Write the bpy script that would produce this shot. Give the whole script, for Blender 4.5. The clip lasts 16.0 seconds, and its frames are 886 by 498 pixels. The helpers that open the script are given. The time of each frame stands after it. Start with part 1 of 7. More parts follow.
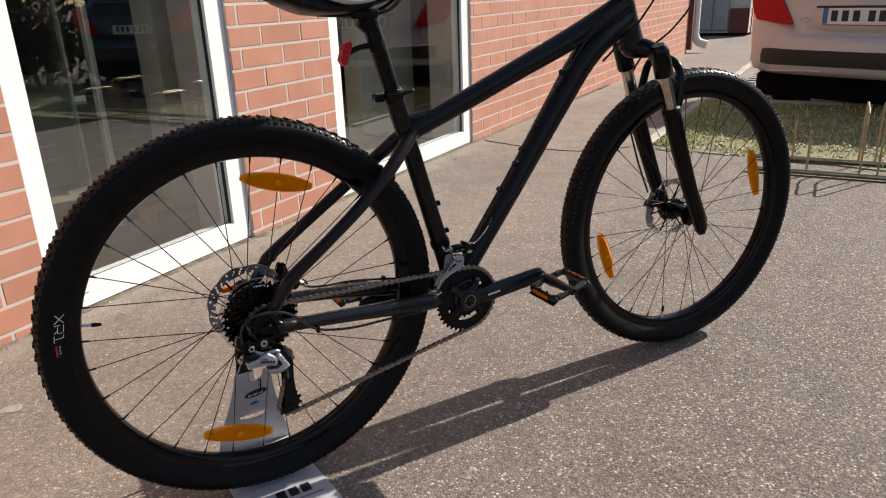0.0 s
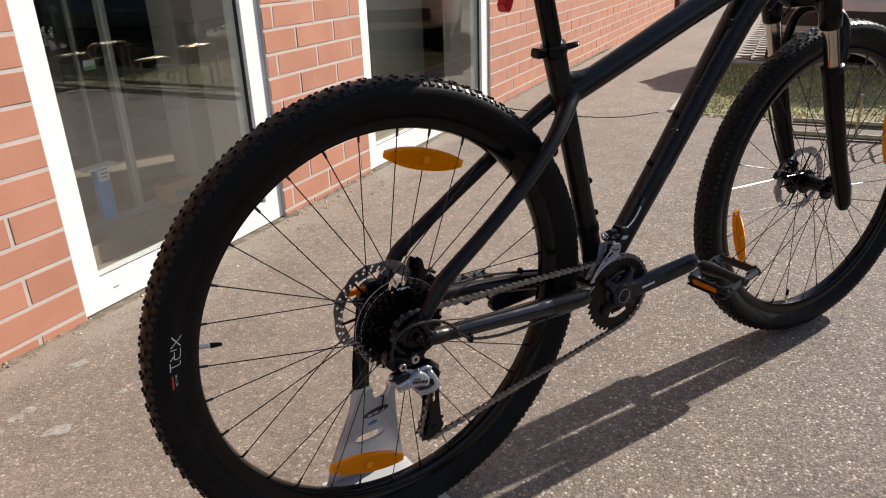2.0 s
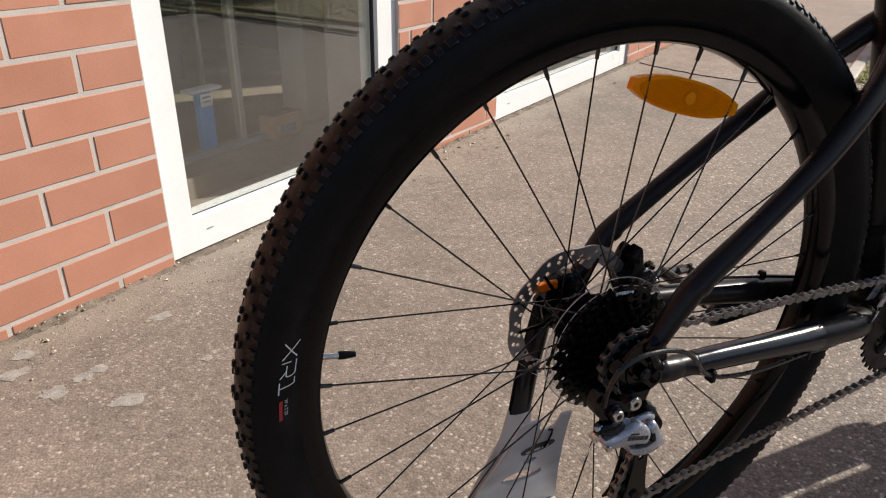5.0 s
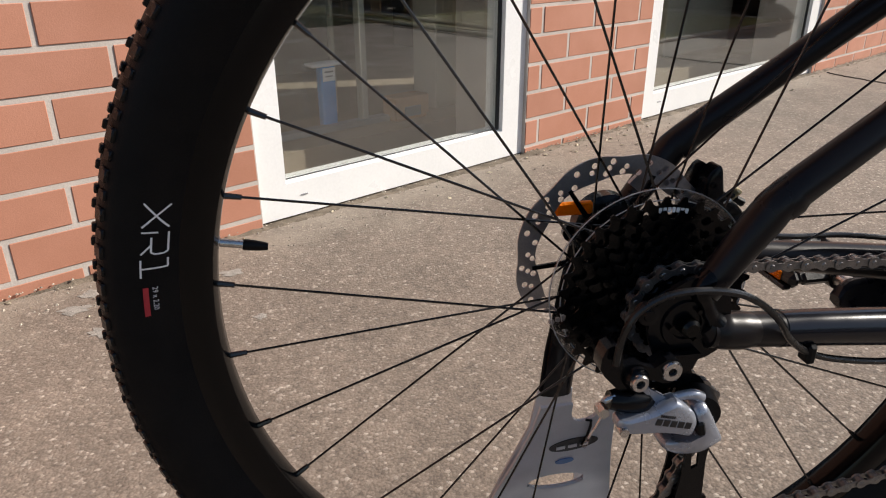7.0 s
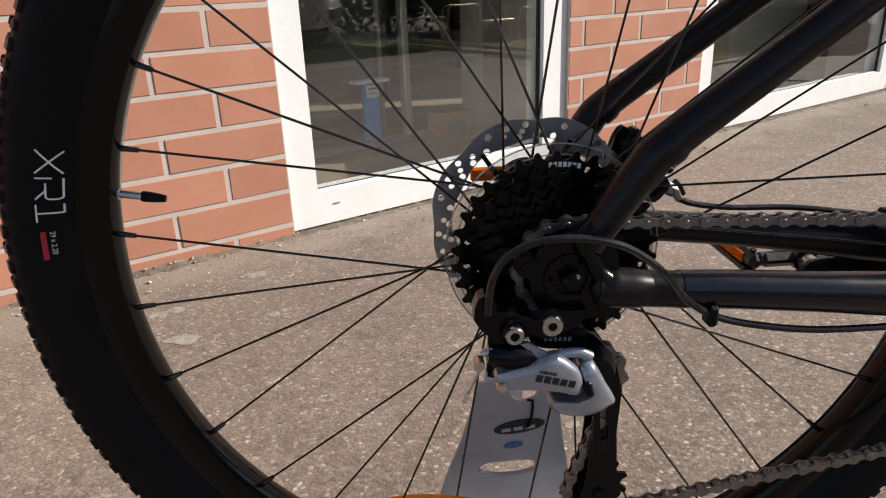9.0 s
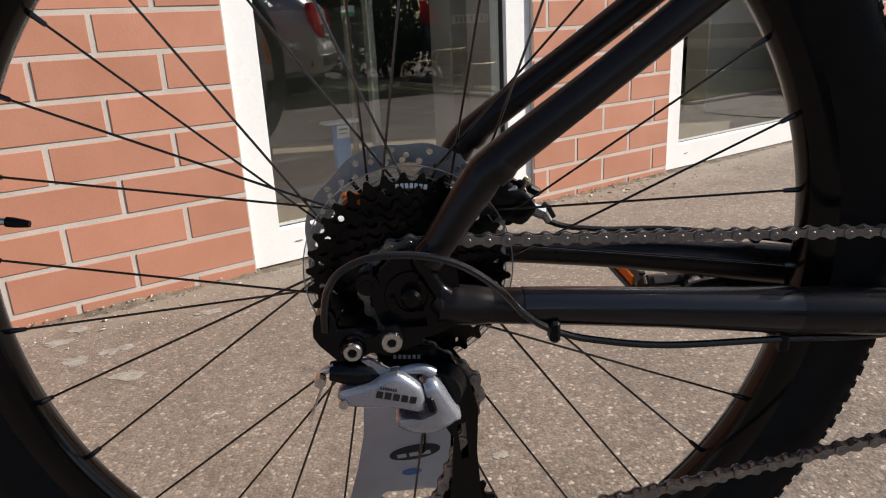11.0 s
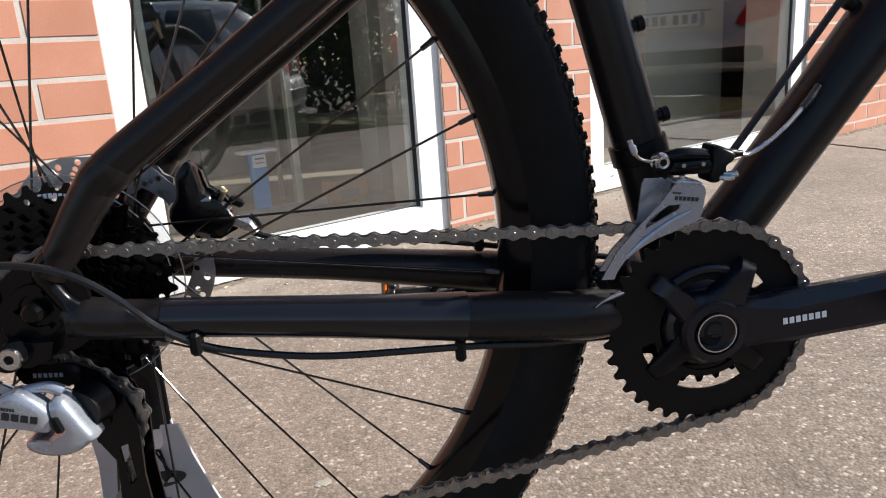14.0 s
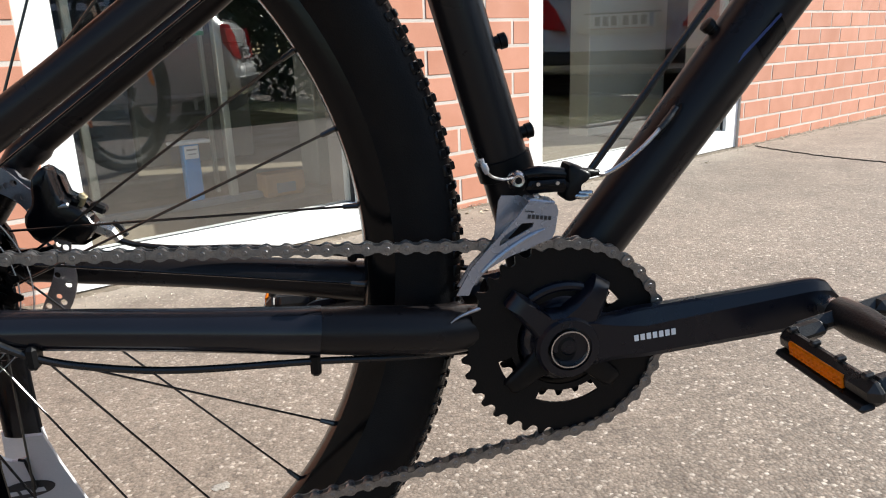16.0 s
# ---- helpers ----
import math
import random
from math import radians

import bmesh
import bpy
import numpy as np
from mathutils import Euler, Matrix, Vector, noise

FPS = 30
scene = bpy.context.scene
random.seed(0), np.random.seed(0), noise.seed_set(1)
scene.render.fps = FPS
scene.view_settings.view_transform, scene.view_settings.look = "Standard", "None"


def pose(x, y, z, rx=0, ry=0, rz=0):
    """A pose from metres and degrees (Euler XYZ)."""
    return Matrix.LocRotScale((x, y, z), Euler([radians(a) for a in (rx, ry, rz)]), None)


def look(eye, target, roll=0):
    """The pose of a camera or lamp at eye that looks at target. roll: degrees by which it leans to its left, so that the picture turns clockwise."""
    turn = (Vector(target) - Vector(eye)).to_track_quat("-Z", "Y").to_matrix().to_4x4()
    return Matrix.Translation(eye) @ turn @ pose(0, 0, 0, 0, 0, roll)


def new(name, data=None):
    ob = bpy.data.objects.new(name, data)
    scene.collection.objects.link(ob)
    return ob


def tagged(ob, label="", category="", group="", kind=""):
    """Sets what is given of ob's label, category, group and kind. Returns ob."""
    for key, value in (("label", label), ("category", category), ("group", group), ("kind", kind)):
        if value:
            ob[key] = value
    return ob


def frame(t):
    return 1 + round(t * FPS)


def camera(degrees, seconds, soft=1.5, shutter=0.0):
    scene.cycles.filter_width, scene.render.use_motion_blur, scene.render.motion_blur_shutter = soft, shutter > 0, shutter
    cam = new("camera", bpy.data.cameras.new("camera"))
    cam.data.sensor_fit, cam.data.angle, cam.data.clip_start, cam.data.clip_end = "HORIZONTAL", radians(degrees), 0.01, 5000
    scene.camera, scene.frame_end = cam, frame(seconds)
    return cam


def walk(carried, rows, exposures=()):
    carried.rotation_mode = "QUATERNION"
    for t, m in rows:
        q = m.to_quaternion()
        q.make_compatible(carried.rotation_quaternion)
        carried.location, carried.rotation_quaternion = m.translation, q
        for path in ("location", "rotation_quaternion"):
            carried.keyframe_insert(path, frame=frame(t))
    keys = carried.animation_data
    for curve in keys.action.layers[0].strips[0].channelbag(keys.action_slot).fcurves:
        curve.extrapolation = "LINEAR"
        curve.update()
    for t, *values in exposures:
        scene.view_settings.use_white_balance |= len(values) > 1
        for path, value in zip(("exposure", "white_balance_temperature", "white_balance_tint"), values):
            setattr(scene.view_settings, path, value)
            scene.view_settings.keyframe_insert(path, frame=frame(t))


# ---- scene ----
from mathutils.geometry import tessellate_polygon

cam = camera(63.96, 16.0, soft=1.1)
PATH = [
    (0, (-0.284, -1.227, 0.927), (0.636, 0.411, 0.243), -2.0),
    (0.5, (-0.329, -1.13, 0.916), (0.609, 0.487, 0.204), -2.3),
    (1, (-0.348, -1.06, 0.9), (0.61, 0.535, 0.167), -2.1),
    (1.5, (-0.39, -0.968, 0.894), (0.588, 0.606, 0.139), -2.2),
    (2, (-0.445, -0.854, 0.887), (0.541, 0.707, 0.118), -2.0),
    (2.5, (-0.491, -0.792, 0.879), (0.491, 0.766, 0.098), -1.6),
    (3, (-0.499, -0.737, 0.864), (0.45, 0.826, 0.055), -1.3),
    (3.5, (-0.491, -0.668, 0.828), (0.413, 0.909, -0.005), -0.8),
    (4, (-0.471, -0.601, 0.805), (0.39, 0.988, -0.051), -0.4),
    (4.2, (-0.461, -0.58, 0.799), (0.379, 1.015, -0.067), -0.1),
    (6.3, (-0.29, -0.413, 0.673), (0.24, 1.322, -0.168), 0.7),
    (6.5, (-0.272, -0.423, 0.65), (0.198, 1.337, -0.176), 0.4),
    (7, (-0.223, -0.43, 0.6), (0.111, 1.37, -0.203), -0.2),
    (7.5, (-0.189, -0.449, 0.567), (0.038, 1.383, -0.203), -1.1),
    (8, (-0.137, -0.468, 0.546), (-0.022, 1.397, -0.168), -2.5),
    (8.2, (-0.128, -0.467, 0.553), (-0.007, 1.393, -0.171), -2.5),
    (10.3, (-0.041, -0.474, 0.54), (0.043, 1.415, -0.113), -1.8),
    (10.5, (-0.029, -0.479, 0.535), (0.055, 1.419, -0.09), -3.0),
    (11, (-0.001, -0.49, 0.538), (0.106, 1.412, -0.07), -2.9),
    (11.5, (0.036, -0.491, 0.549), (0.146, 1.414, -0.051), -3.1),
    (12, (0.063, -0.494, 0.545), (0.199, 1.419, -0.022), -3.8),
    (12.5, (0.108, -0.499, 0.547), (0.224, 1.415, -0.021), -4.3),
    (13, (0.142, -0.5, 0.537), (0.273, 1.417, -0.021), -4.3),
    (13.5, (0.177, -0.493, 0.523), (0.327, 1.42, -0.04), -4.0),
    (14, (0.217, -0.494, 0.505), (0.357, 1.431, -0.019), -4.0),
    (14.5, (0.222, -0.495, 0.508), (0.456, 1.414, -0.042), -3.2),
    (15, (0.248, -0.499, 0.499), (0.479, 1.423, -0.003), -3.0),
    (15.5, (0.262, -0.493, 0.509), (0.505, 1.414, -0.044), -2.8),
    (16, (0.284, -0.497, 0.516), (0.542, 1.408, -0.037), -2.1),
]
walk(cam, [(t, look(eye, target, roll)) for t, eye, target, roll in PATH], exposures=[(0, 0.73, 6500, 10), (3, 0.75, 6500, 10), (4.2, 0.7, 6500, 10), (7, 0.57, 6500, 10), (11, 0.58, 6500, 10), (12.5, 0.83, 6450, 10), (14, 1.08, 6200, 8), (16, 1.24, 6120, 5)])


# ---- world, sun, exposure ----
SUN_AZ, SUN_EL = 1.0, 34.0
world = bpy.data.worlds.new("sky_world")
scene.world = world
world.use_nodes = True
sky = world.node_tree.nodes.new("ShaderNodeTexSky")
sky.sky_type, sky.sun_disc = "NISHITA", False
sky.sun_elevation, sky.sun_rotation = radians(SUN_EL), radians(90 - SUN_AZ)
back = world.node_tree.nodes["Background"]
back.inputs["Strength"].default_value = 0.085
world.node_tree.links.new(sky.outputs[0], back.inputs["Color"])
sun_data = bpy.data.lights.new("sun", "SUN")
sun_data.energy, sun_data.angle, sun_data.color = 4.6, radians(0.53), (1.0, 0.93, 0.84)
sun_way = Vector((math.cos(radians(SUN_EL)) * math.cos(radians(SUN_AZ)), math.cos(radians(SUN_EL)) * math.sin(radians(SUN_AZ)), math.sin(radians(SUN_EL))))
sun = new("sun", sun_data)
sun.matrix_basis = look(sun_way * 30, (0, 0, 0))


# ---- materials ----
def mat(name, col, rough=0.5, metal=0.0, var=0.2, scale=25.0, bump=0.0, bscale=300.0, col2=None, coat=0.0, rvar=0.12, piece=0.0, spec=0.5):
    """A surface with broad stains, fine grain, uneven gloss and relief. piece: how far single pieces differ."""
    m = bpy.data.materials.new(name)
    m.use_nodes = True
    nt = m.node_tree
    n, l, p = nt.nodes, nt.links, nt.nodes["Principled BSDF"]
    geo = n.new("ShaderNodeNewGeometry")
    big, fine = n.new("ShaderNodeTexNoise"), n.new("ShaderNodeTexNoise")
    big.inputs["Scale"].default_value, fine.inputs["Scale"].default_value = scale, bscale
    big.inputs["Detail"].default_value, fine.inputs["Detail"].default_value = 5, 3
    for t in (big, fine):
        l.new(geo.outputs["Position"], t.inputs["Vector"])
    mix = n.new("ShaderNodeMix")
    mix.data_type = "RGBA"
    other = col2 or tuple(c * (1 - var) for c in col)
    mix.inputs[6].default_value, mix.inputs[7].default_value = (*col, 1), (*other, 1)
    sharp = n.new("ShaderNodeMapRange")
    sharp.inputs[1].default_value, sharp.inputs[2].default_value = 0.35, 0.65
    l.new(big.outputs["Fac"], sharp.inputs[0])
    l.new(sharp.outputs[0], mix.inputs[0])
    grain = n.new("ShaderNodeMapRange")
    grain.inputs[1].default_value, grain.inputs[2].default_value = 0.3, 0.7
    grain.inputs[3].default_value, grain.inputs[4].default_value = 1 - var * 0.5, 1 + var * 0.5
    l.new(fine.outputs["Fac"], grain.inputs[0])
    mul = n.new("ShaderNodeVectorMath")
    mul.operation = "SCALE"
    l.new(mix.outputs[2], mul.inputs[0])
    if piece:
        info, rng, both = n.new("ShaderNodeObjectInfo"), n.new("ShaderNodeMapRange"), n.new("ShaderNodeMath")
        isle, add, frac = n.new("ShaderNodeNewGeometry"), n.new("ShaderNodeMath"), n.new("ShaderNodeMath")
        add.operation, frac.operation = "ADD", "FRACT"
        l.new(info.outputs["Random"], add.inputs[0])
        l.new(isle.outputs["Random Per Island"], add.inputs[1])
        l.new(add.outputs[0], frac.inputs[0])
        rng.inputs[3].default_value, rng.inputs[4].default_value = 1 - piece, 1 + piece
        l.new(frac.outputs[0], rng.inputs[0])
        both.operation = "MULTIPLY"
        l.new(rng.outputs[0], both.inputs[0])
        l.new(grain.outputs[0], both.inputs[1])
        l.new(both.outputs[0], mul.inputs["Scale"])
    else:
        l.new(grain.outputs[0], mul.inputs["Scale"])
    l.new(mul.outputs[0], p.inputs["Base Color"])
    rr = n.new("ShaderNodeMapRange")
    rr.inputs[1].default_value, rr.inputs[2].default_value = 0.3, 0.7
    rr.inputs[3].default_value, rr.inputs[4].default_value = max(rough - rvar, 0.02), min(rough + rvar, 1)
    l.new(big.outputs["Fac"], rr.inputs[0])
    l.new(rr.outputs[0], p.inputs["Roughness"])
    p.inputs["Metallic"].default_value = metal
    p.inputs["Coat Weight"].default_value = coat
    p.inputs["Specular IOR Level"].default_value = spec
    if bump:
        b = n.new("ShaderNodeBump")
        b.inputs["Strength"].default_value, b.inputs["Distance"].default_value = min(bump, 1.0), 0.002
        l.new(fine.outputs["Fac"], b.inputs["Height"])
        l.new(b.outputs[0], p.inputs["Normal"])
    return m


def glass_mat(name, tint, gloss=0.08):
    m = bpy.data.materials.new(name)
    m.use_nodes = True
    n, l = m.node_tree.nodes, m.node_tree.links
    n.remove(n["Principled BSDF"])
    tr, gl, mx = n.new("ShaderNodeBsdfTransparent"), n.new("ShaderNodeBsdfGlossy"), n.new("ShaderNodeMixShader")
    tr.inputs["Color"].default_value = (*tint, 1)
    gl.inputs["Roughness"].default_value = 0.004
    mx.inputs[0].default_value = gloss
    l.new(tr.outputs[0], mx.inputs[1])
    l.new(gl.outputs[0], mx.inputs[2])
    l.new(mx.outputs[0], n["Material Output"].inputs["Surface"])
    return m


def lens_mat(name, col):
    """Moulded reflector plastic: coloured, clear on top, with small prisms below."""
    m = mat(name, col, 0.25, 0.0, 0.08, 60, 0, 300, coat=0.05, spec=0.2)
    nt = m.node_tree
    n, l, p = nt.nodes, nt.links, nt.nodes["Principled BSDF"]
    v, b, geo = n.new("ShaderNodeTexVoronoi"), n.new("ShaderNodeBump"), n.new("ShaderNodeNewGeometry")
    v.inputs["Scale"].default_value = 420
    b.inputs["Strength"].default_value, b.inputs["Distance"].default_value = 0.4, 0.001
    l.new(geo.outputs["Position"], v.inputs["Vector"])
    l.new(v.outputs["Distance"], b.inputs["Height"])
    l.new(b.outputs[0], p.inputs["Normal"])
    tl, mx, out = n.new("ShaderNodeBsdfTranslucent"), n.new("ShaderNodeMixShader"), n["Material Output"]
    tl.inputs["Color"].default_value = (*col, 1)
    mx.inputs[0].default_value = 0.24
    l.new(b.outputs[0], tl.inputs["Normal"])
    l.new(p.outputs[0], mx.inputs[1])
    l.new(tl.outputs[0], mx.inputs[2])
    l.new(mx.outputs[0], out.inputs["Surface"])
    return m


def asphalt_mat():
    m = bpy.data.materials.new("weathered_asphalt")
    m.use_nodes = True
    nt = m.node_tree
    n, l, p = nt.nodes, nt.links, nt.nodes["Principled BSDF"]
    geo = n.new("ShaderNodeNewGeometry")
    flat = n.new("ShaderNodeVectorMath")
    flat.operation = "MULTIPLY"
    flat.inputs[1].default_value = (1, 1, 0)
    l.new(geo.outputs["Position"], flat.inputs[0])

    def tex(kind, scale, detail=0):
        t = n.new(kind)
        t.inputs["Scale"].default_value = scale
        if detail:
            t.inputs["Detail"].default_value = detail
        l.new(flat.outputs[0], t.inputs["Vector"])
        return t

    chips, grit, patch, broad = tex("ShaderNodeTexVoronoi", 205), tex("ShaderNodeTexVoronoi", 430), tex("ShaderNodeTexNoise", 7, 6), tex("ShaderNodeTexNoise", 0.7, 3)
    mottle = tex("ShaderNodeTexNoise", 42, 4)
    ramp = n.new("ShaderNodeValToRGB")
    e = ramp.color_ramp.elements
    e[0].position, e[0].color = 0.0, (0.080, 0.062, 0.049, 1)
    e[1].position, e[1].color = 1.0, (0.60, 0.54, 0.47, 1)
    for pos, c in ((0.14, (0.130, 0.103, 0.083)), (0.50, (0.182, 0.146, 0.117)), (0.82, (0.222, 0.181, 0.147)), (0.92, (0.300, 0.252, 0.207)), (0.97, (0.470, 0.415, 0.355))):
        k = e.new(pos)
        k.color = (*c, 1)
    sep, sep2 = n.new("ShaderNodeSeparateColor"), n.new("ShaderNodeSeparateColor")
    l.new(chips.outputs["Color"], sep.inputs[0])
    l.new(grit.outputs["Color"], sep2.inputs[0])
    l.new(sep.outputs[0], ramp.inputs[0])
    fine = n.new("ShaderNodeMapRange")
    fine.inputs[3].default_value, fine.inputs[4].default_value = 0.80, 1.20
    l.new(sep2.outputs[1], fine.inputs[0])
    pat = n.new("ShaderNodeMapRange")
    pat.inputs[1].default_value, pat.inputs[2].default_value = 0.3, 0.7
    pat.inputs[3].default_value, pat.inputs[4].default_value = 0.86, 1.14
    l.new(patch.outputs["Fac"], pat.inputs[0])
    brd = n.new("ShaderNodeMapRange")
    brd.inputs[1].default_value, brd.inputs[2].default_value = 0.3, 0.7
    brd.inputs[3].default_value, brd.inputs[4].default_value = 0.85, 1.15
    l.new(broad.outputs["Fac"], brd.inputs[0])
    m1, m2, sc = n.new("ShaderNodeMath"), n.new("ShaderNodeMath"), n.new("ShaderNodeVectorMath")
    m1.operation = m2.operation = "MULTIPLY"
    sc.operation = "SCALE"
    l.new(fine.outputs[0], m1.inputs[0])
    l.new(pat.outputs[0], m1.inputs[1])
    l.new(m1.outputs[0], m2.inputs[0])
    # dust gathers near the wall and thins out towards the yard
    away, dust, both = n.new("ShaderNodeVectorMath"), n.new("ShaderNodeMapRange"), n.new("ShaderNodeMath")
    away.operation, both.operation = "DOT_PRODUCT", "MULTIPLY"
    away.inputs[1].default_value = (0.5220, -0.8529, 0)
    l.new(geo.outputs["Position"], away.inputs[0])
    wob = n.new("ShaderNodeMath")
    wob.operation = "MULTIPLY_ADD"
    wob.inputs[1].default_value = 1.2
    l.new(broad.outputs["Fac"], wob.inputs[0])
    l.new(away.outputs["Value"], wob.inputs[2])
    dust.interpolation_type = "SMOOTHSTEP"
    dust.inputs[1].default_value, dust.inputs[2].default_value = 0.2, 2.0
    dust.inputs[3].default_value, dust.inputs[4].default_value = 1.10, 0.76
    l.new(wob.outputs[0], dust.inputs[0])
    l.new(brd.outputs[0], both.inputs[0])
    l.new(dust.outputs[0], both.inputs[1])
    l.new(both.outputs[0], m2.inputs[1])
    # dust evens out the stones where nobody drives
    even, dusty = n.new("ShaderNodeMix"), n.new("ShaderNodeMapRange")
    even.data_type = "RGBA"
    even.inputs[7].default_value = (0.186, 0.150, 0.120, 1)
    dusty.inputs[1].default_value, dusty.inputs[2].default_value = 0.1, 1.5
    dusty.inputs[3].default_value, dusty.inputs[4].default_value = 0.60, 0.0
    l.new(wob.outputs[0], dusty.inputs[0])
    l.new(dusty.outputs[0], even.inputs[0])
    l.new(ramp.outputs[0], even.inputs[6])
    l.new(even.outputs[2], sc.inputs[0])
    l.new(m2.outputs[0], sc.inputs["Scale"])
    # towards the yard the shade between the stones is painted in as darker colour
    coarse, bare, gap_shade = tex("ShaderNodeTexNoise", 115, 3), n.new("ShaderNodeMapRange"), n.new("ShaderNodeMapRange")
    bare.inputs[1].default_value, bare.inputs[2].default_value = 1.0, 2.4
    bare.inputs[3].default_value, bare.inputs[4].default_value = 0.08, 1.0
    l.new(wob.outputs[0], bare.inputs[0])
    gap_shade.inputs[1].default_value, gap_shade.inputs[2].default_value = 0.38, 0.62
    gap_shade.inputs[3].default_value, gap_shade.inputs[4].default_value = 0.42, 1.52
    l.new(coarse.outputs["Fac"], gap_shade.inputs[0])
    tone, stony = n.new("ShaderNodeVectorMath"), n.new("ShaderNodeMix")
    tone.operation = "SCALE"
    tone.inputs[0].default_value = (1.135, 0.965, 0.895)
    l.new(gap_shade.outputs[0], tone.inputs["Scale"])
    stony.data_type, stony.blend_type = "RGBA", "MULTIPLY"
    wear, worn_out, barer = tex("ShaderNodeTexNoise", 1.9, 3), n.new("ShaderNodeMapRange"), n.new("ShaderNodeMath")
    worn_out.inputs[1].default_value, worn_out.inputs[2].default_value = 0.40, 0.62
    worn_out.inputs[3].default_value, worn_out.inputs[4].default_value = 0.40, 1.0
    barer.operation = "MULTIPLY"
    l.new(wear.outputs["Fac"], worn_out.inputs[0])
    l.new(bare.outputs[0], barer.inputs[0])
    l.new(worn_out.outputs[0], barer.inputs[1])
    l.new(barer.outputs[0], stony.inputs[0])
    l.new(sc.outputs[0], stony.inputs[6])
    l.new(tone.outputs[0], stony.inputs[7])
    # shade in the gaps round single chips painted dark, and a blotchy tone between them
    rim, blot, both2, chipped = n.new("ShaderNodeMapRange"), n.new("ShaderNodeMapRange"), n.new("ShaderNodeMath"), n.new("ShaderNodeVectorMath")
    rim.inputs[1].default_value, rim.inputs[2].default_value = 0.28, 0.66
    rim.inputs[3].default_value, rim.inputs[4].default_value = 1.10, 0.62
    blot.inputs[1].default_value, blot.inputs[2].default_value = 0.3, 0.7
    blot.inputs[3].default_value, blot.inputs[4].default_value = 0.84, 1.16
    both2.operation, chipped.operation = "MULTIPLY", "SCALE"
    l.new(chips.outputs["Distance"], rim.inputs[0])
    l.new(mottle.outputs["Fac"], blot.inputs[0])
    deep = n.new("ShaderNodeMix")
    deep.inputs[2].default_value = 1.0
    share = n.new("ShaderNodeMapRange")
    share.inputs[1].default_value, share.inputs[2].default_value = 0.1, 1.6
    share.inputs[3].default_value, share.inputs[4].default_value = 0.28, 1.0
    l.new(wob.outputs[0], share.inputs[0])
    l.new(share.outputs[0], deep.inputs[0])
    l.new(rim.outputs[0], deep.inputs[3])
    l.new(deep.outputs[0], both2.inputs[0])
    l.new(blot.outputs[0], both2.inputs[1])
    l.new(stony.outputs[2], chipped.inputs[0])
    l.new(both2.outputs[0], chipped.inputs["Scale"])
    # pale sand blown against the foot of the wall
    drift, shore, sandy, sand = tex("ShaderNodeTexNoise", 8, 6), n.new("ShaderNodeMath"), n.new("ShaderNodeMapRange"), n.new("ShaderNodeMix")
    shore.operation = "MULTIPLY_ADD"
    shore.inputs[1].default_value = 0.55
    l.new(drift.outputs["Fac"], shore.inputs[0])
    l.new(away.outputs["Value"], shore.inputs[2])
    sandy.inputs[1].default_value, sandy.inputs[2].default_value = -0.84, -0.66
    sandy.inputs[3].default_value, sandy.inputs[4].default_value = 0.62, 0.0
    l.new(shore.outputs[0], sandy.inputs[0])
    sand.data_type = "RGBA"
    sand.inputs[7].default_value = (0.285, 0.240, 0.190, 1)
    l.new(sandy.outputs[0], sand.inputs[0])
    l.new(chipped.outputs[0], sand.inputs[6])
    l.new(sand.outputs[2], p.inputs["Base Color"])
    p.inputs["Roughness"].default_value = 0.78
    h = n.new("ShaderNodeMath")
    h.operation = "MULTIPLY_ADD"
    h.inputs[1].default_value = 0.6
    l.new(sep.outputs[1], h.inputs[0])
    inv = n.new("ShaderNodeMath")
    inv.operation = "MULTIPLY"
    inv.inputs[1].default_value = -0.9
    l.new(chips.outputs["Distance"], inv.inputs[0])
    l.new(inv.outputs[0], h.inputs[2])
    b, b2 = n.new("ShaderNodeBump"), n.new("ShaderNodeBump")
    b.inputs["Distance"].default_value = 0.0021
    worn = n.new("ShaderNodeMapRange")
    worn.inputs[1].default_value, worn.inputs[2].default_value = 0.3, 2.2
    worn.inputs[3].default_value, worn.inputs[4].default_value = 0.38, 0.95
    l.new(wob.outputs[0], worn.inputs[0])
    l.new(worn.outputs[0], b.inputs["Strength"])
    b2.inputs["Strength"].default_value, b2.inputs["Distance"].default_value = 0.5, 0.0005
    l.new(h.outputs[0], b.inputs["Height"])
    l.new(sep2.outputs[0], b2.inputs["Height"])
    l.new(b.outputs[0], b2.inputs["Normal"])
    # bare coarse stone where no dust fills the gaps
    b3 = n.new("ShaderNodeBump")
    l.new(barer.outputs[0], b3.inputs["Strength"])
    b3.inputs["Distance"].default_value = 0.0075
    l.new(coarse.outputs["Fac"], b3.inputs["Height"])
    l.new(b2.outputs[0], b3.inputs["Normal"])
    l.new(b3.outputs[0], p.inputs["Normal"])
    return m


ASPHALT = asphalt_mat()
BRICK = mat("salmon_brick", (0.440, 0.200, 0.130), 0.85, 0, 0.12, 9, 0.14, 420, col2=(0.405, 0.182, 0.116), piece=0.06)
MORTAR = mat("grey_mortar", (0.50, 0.445, 0.40), 0.9, 0, 0.12, 14, 0.25, 300)
PVC = mat("white_pvc", (0.80, 0.80, 0.79), 0.35, 0, 0.05, 6, 0.05, 150)
GASKET = mat("black_gasket", (0.015, 0.015, 0.016), 0.6)
PANE = glass_mat("window_glass", (0.94, 0.96, 0.95), 0.15)
INNERPANE = glass_mat("inner_glass", (0.96, 0.97, 0.96), 0.04)
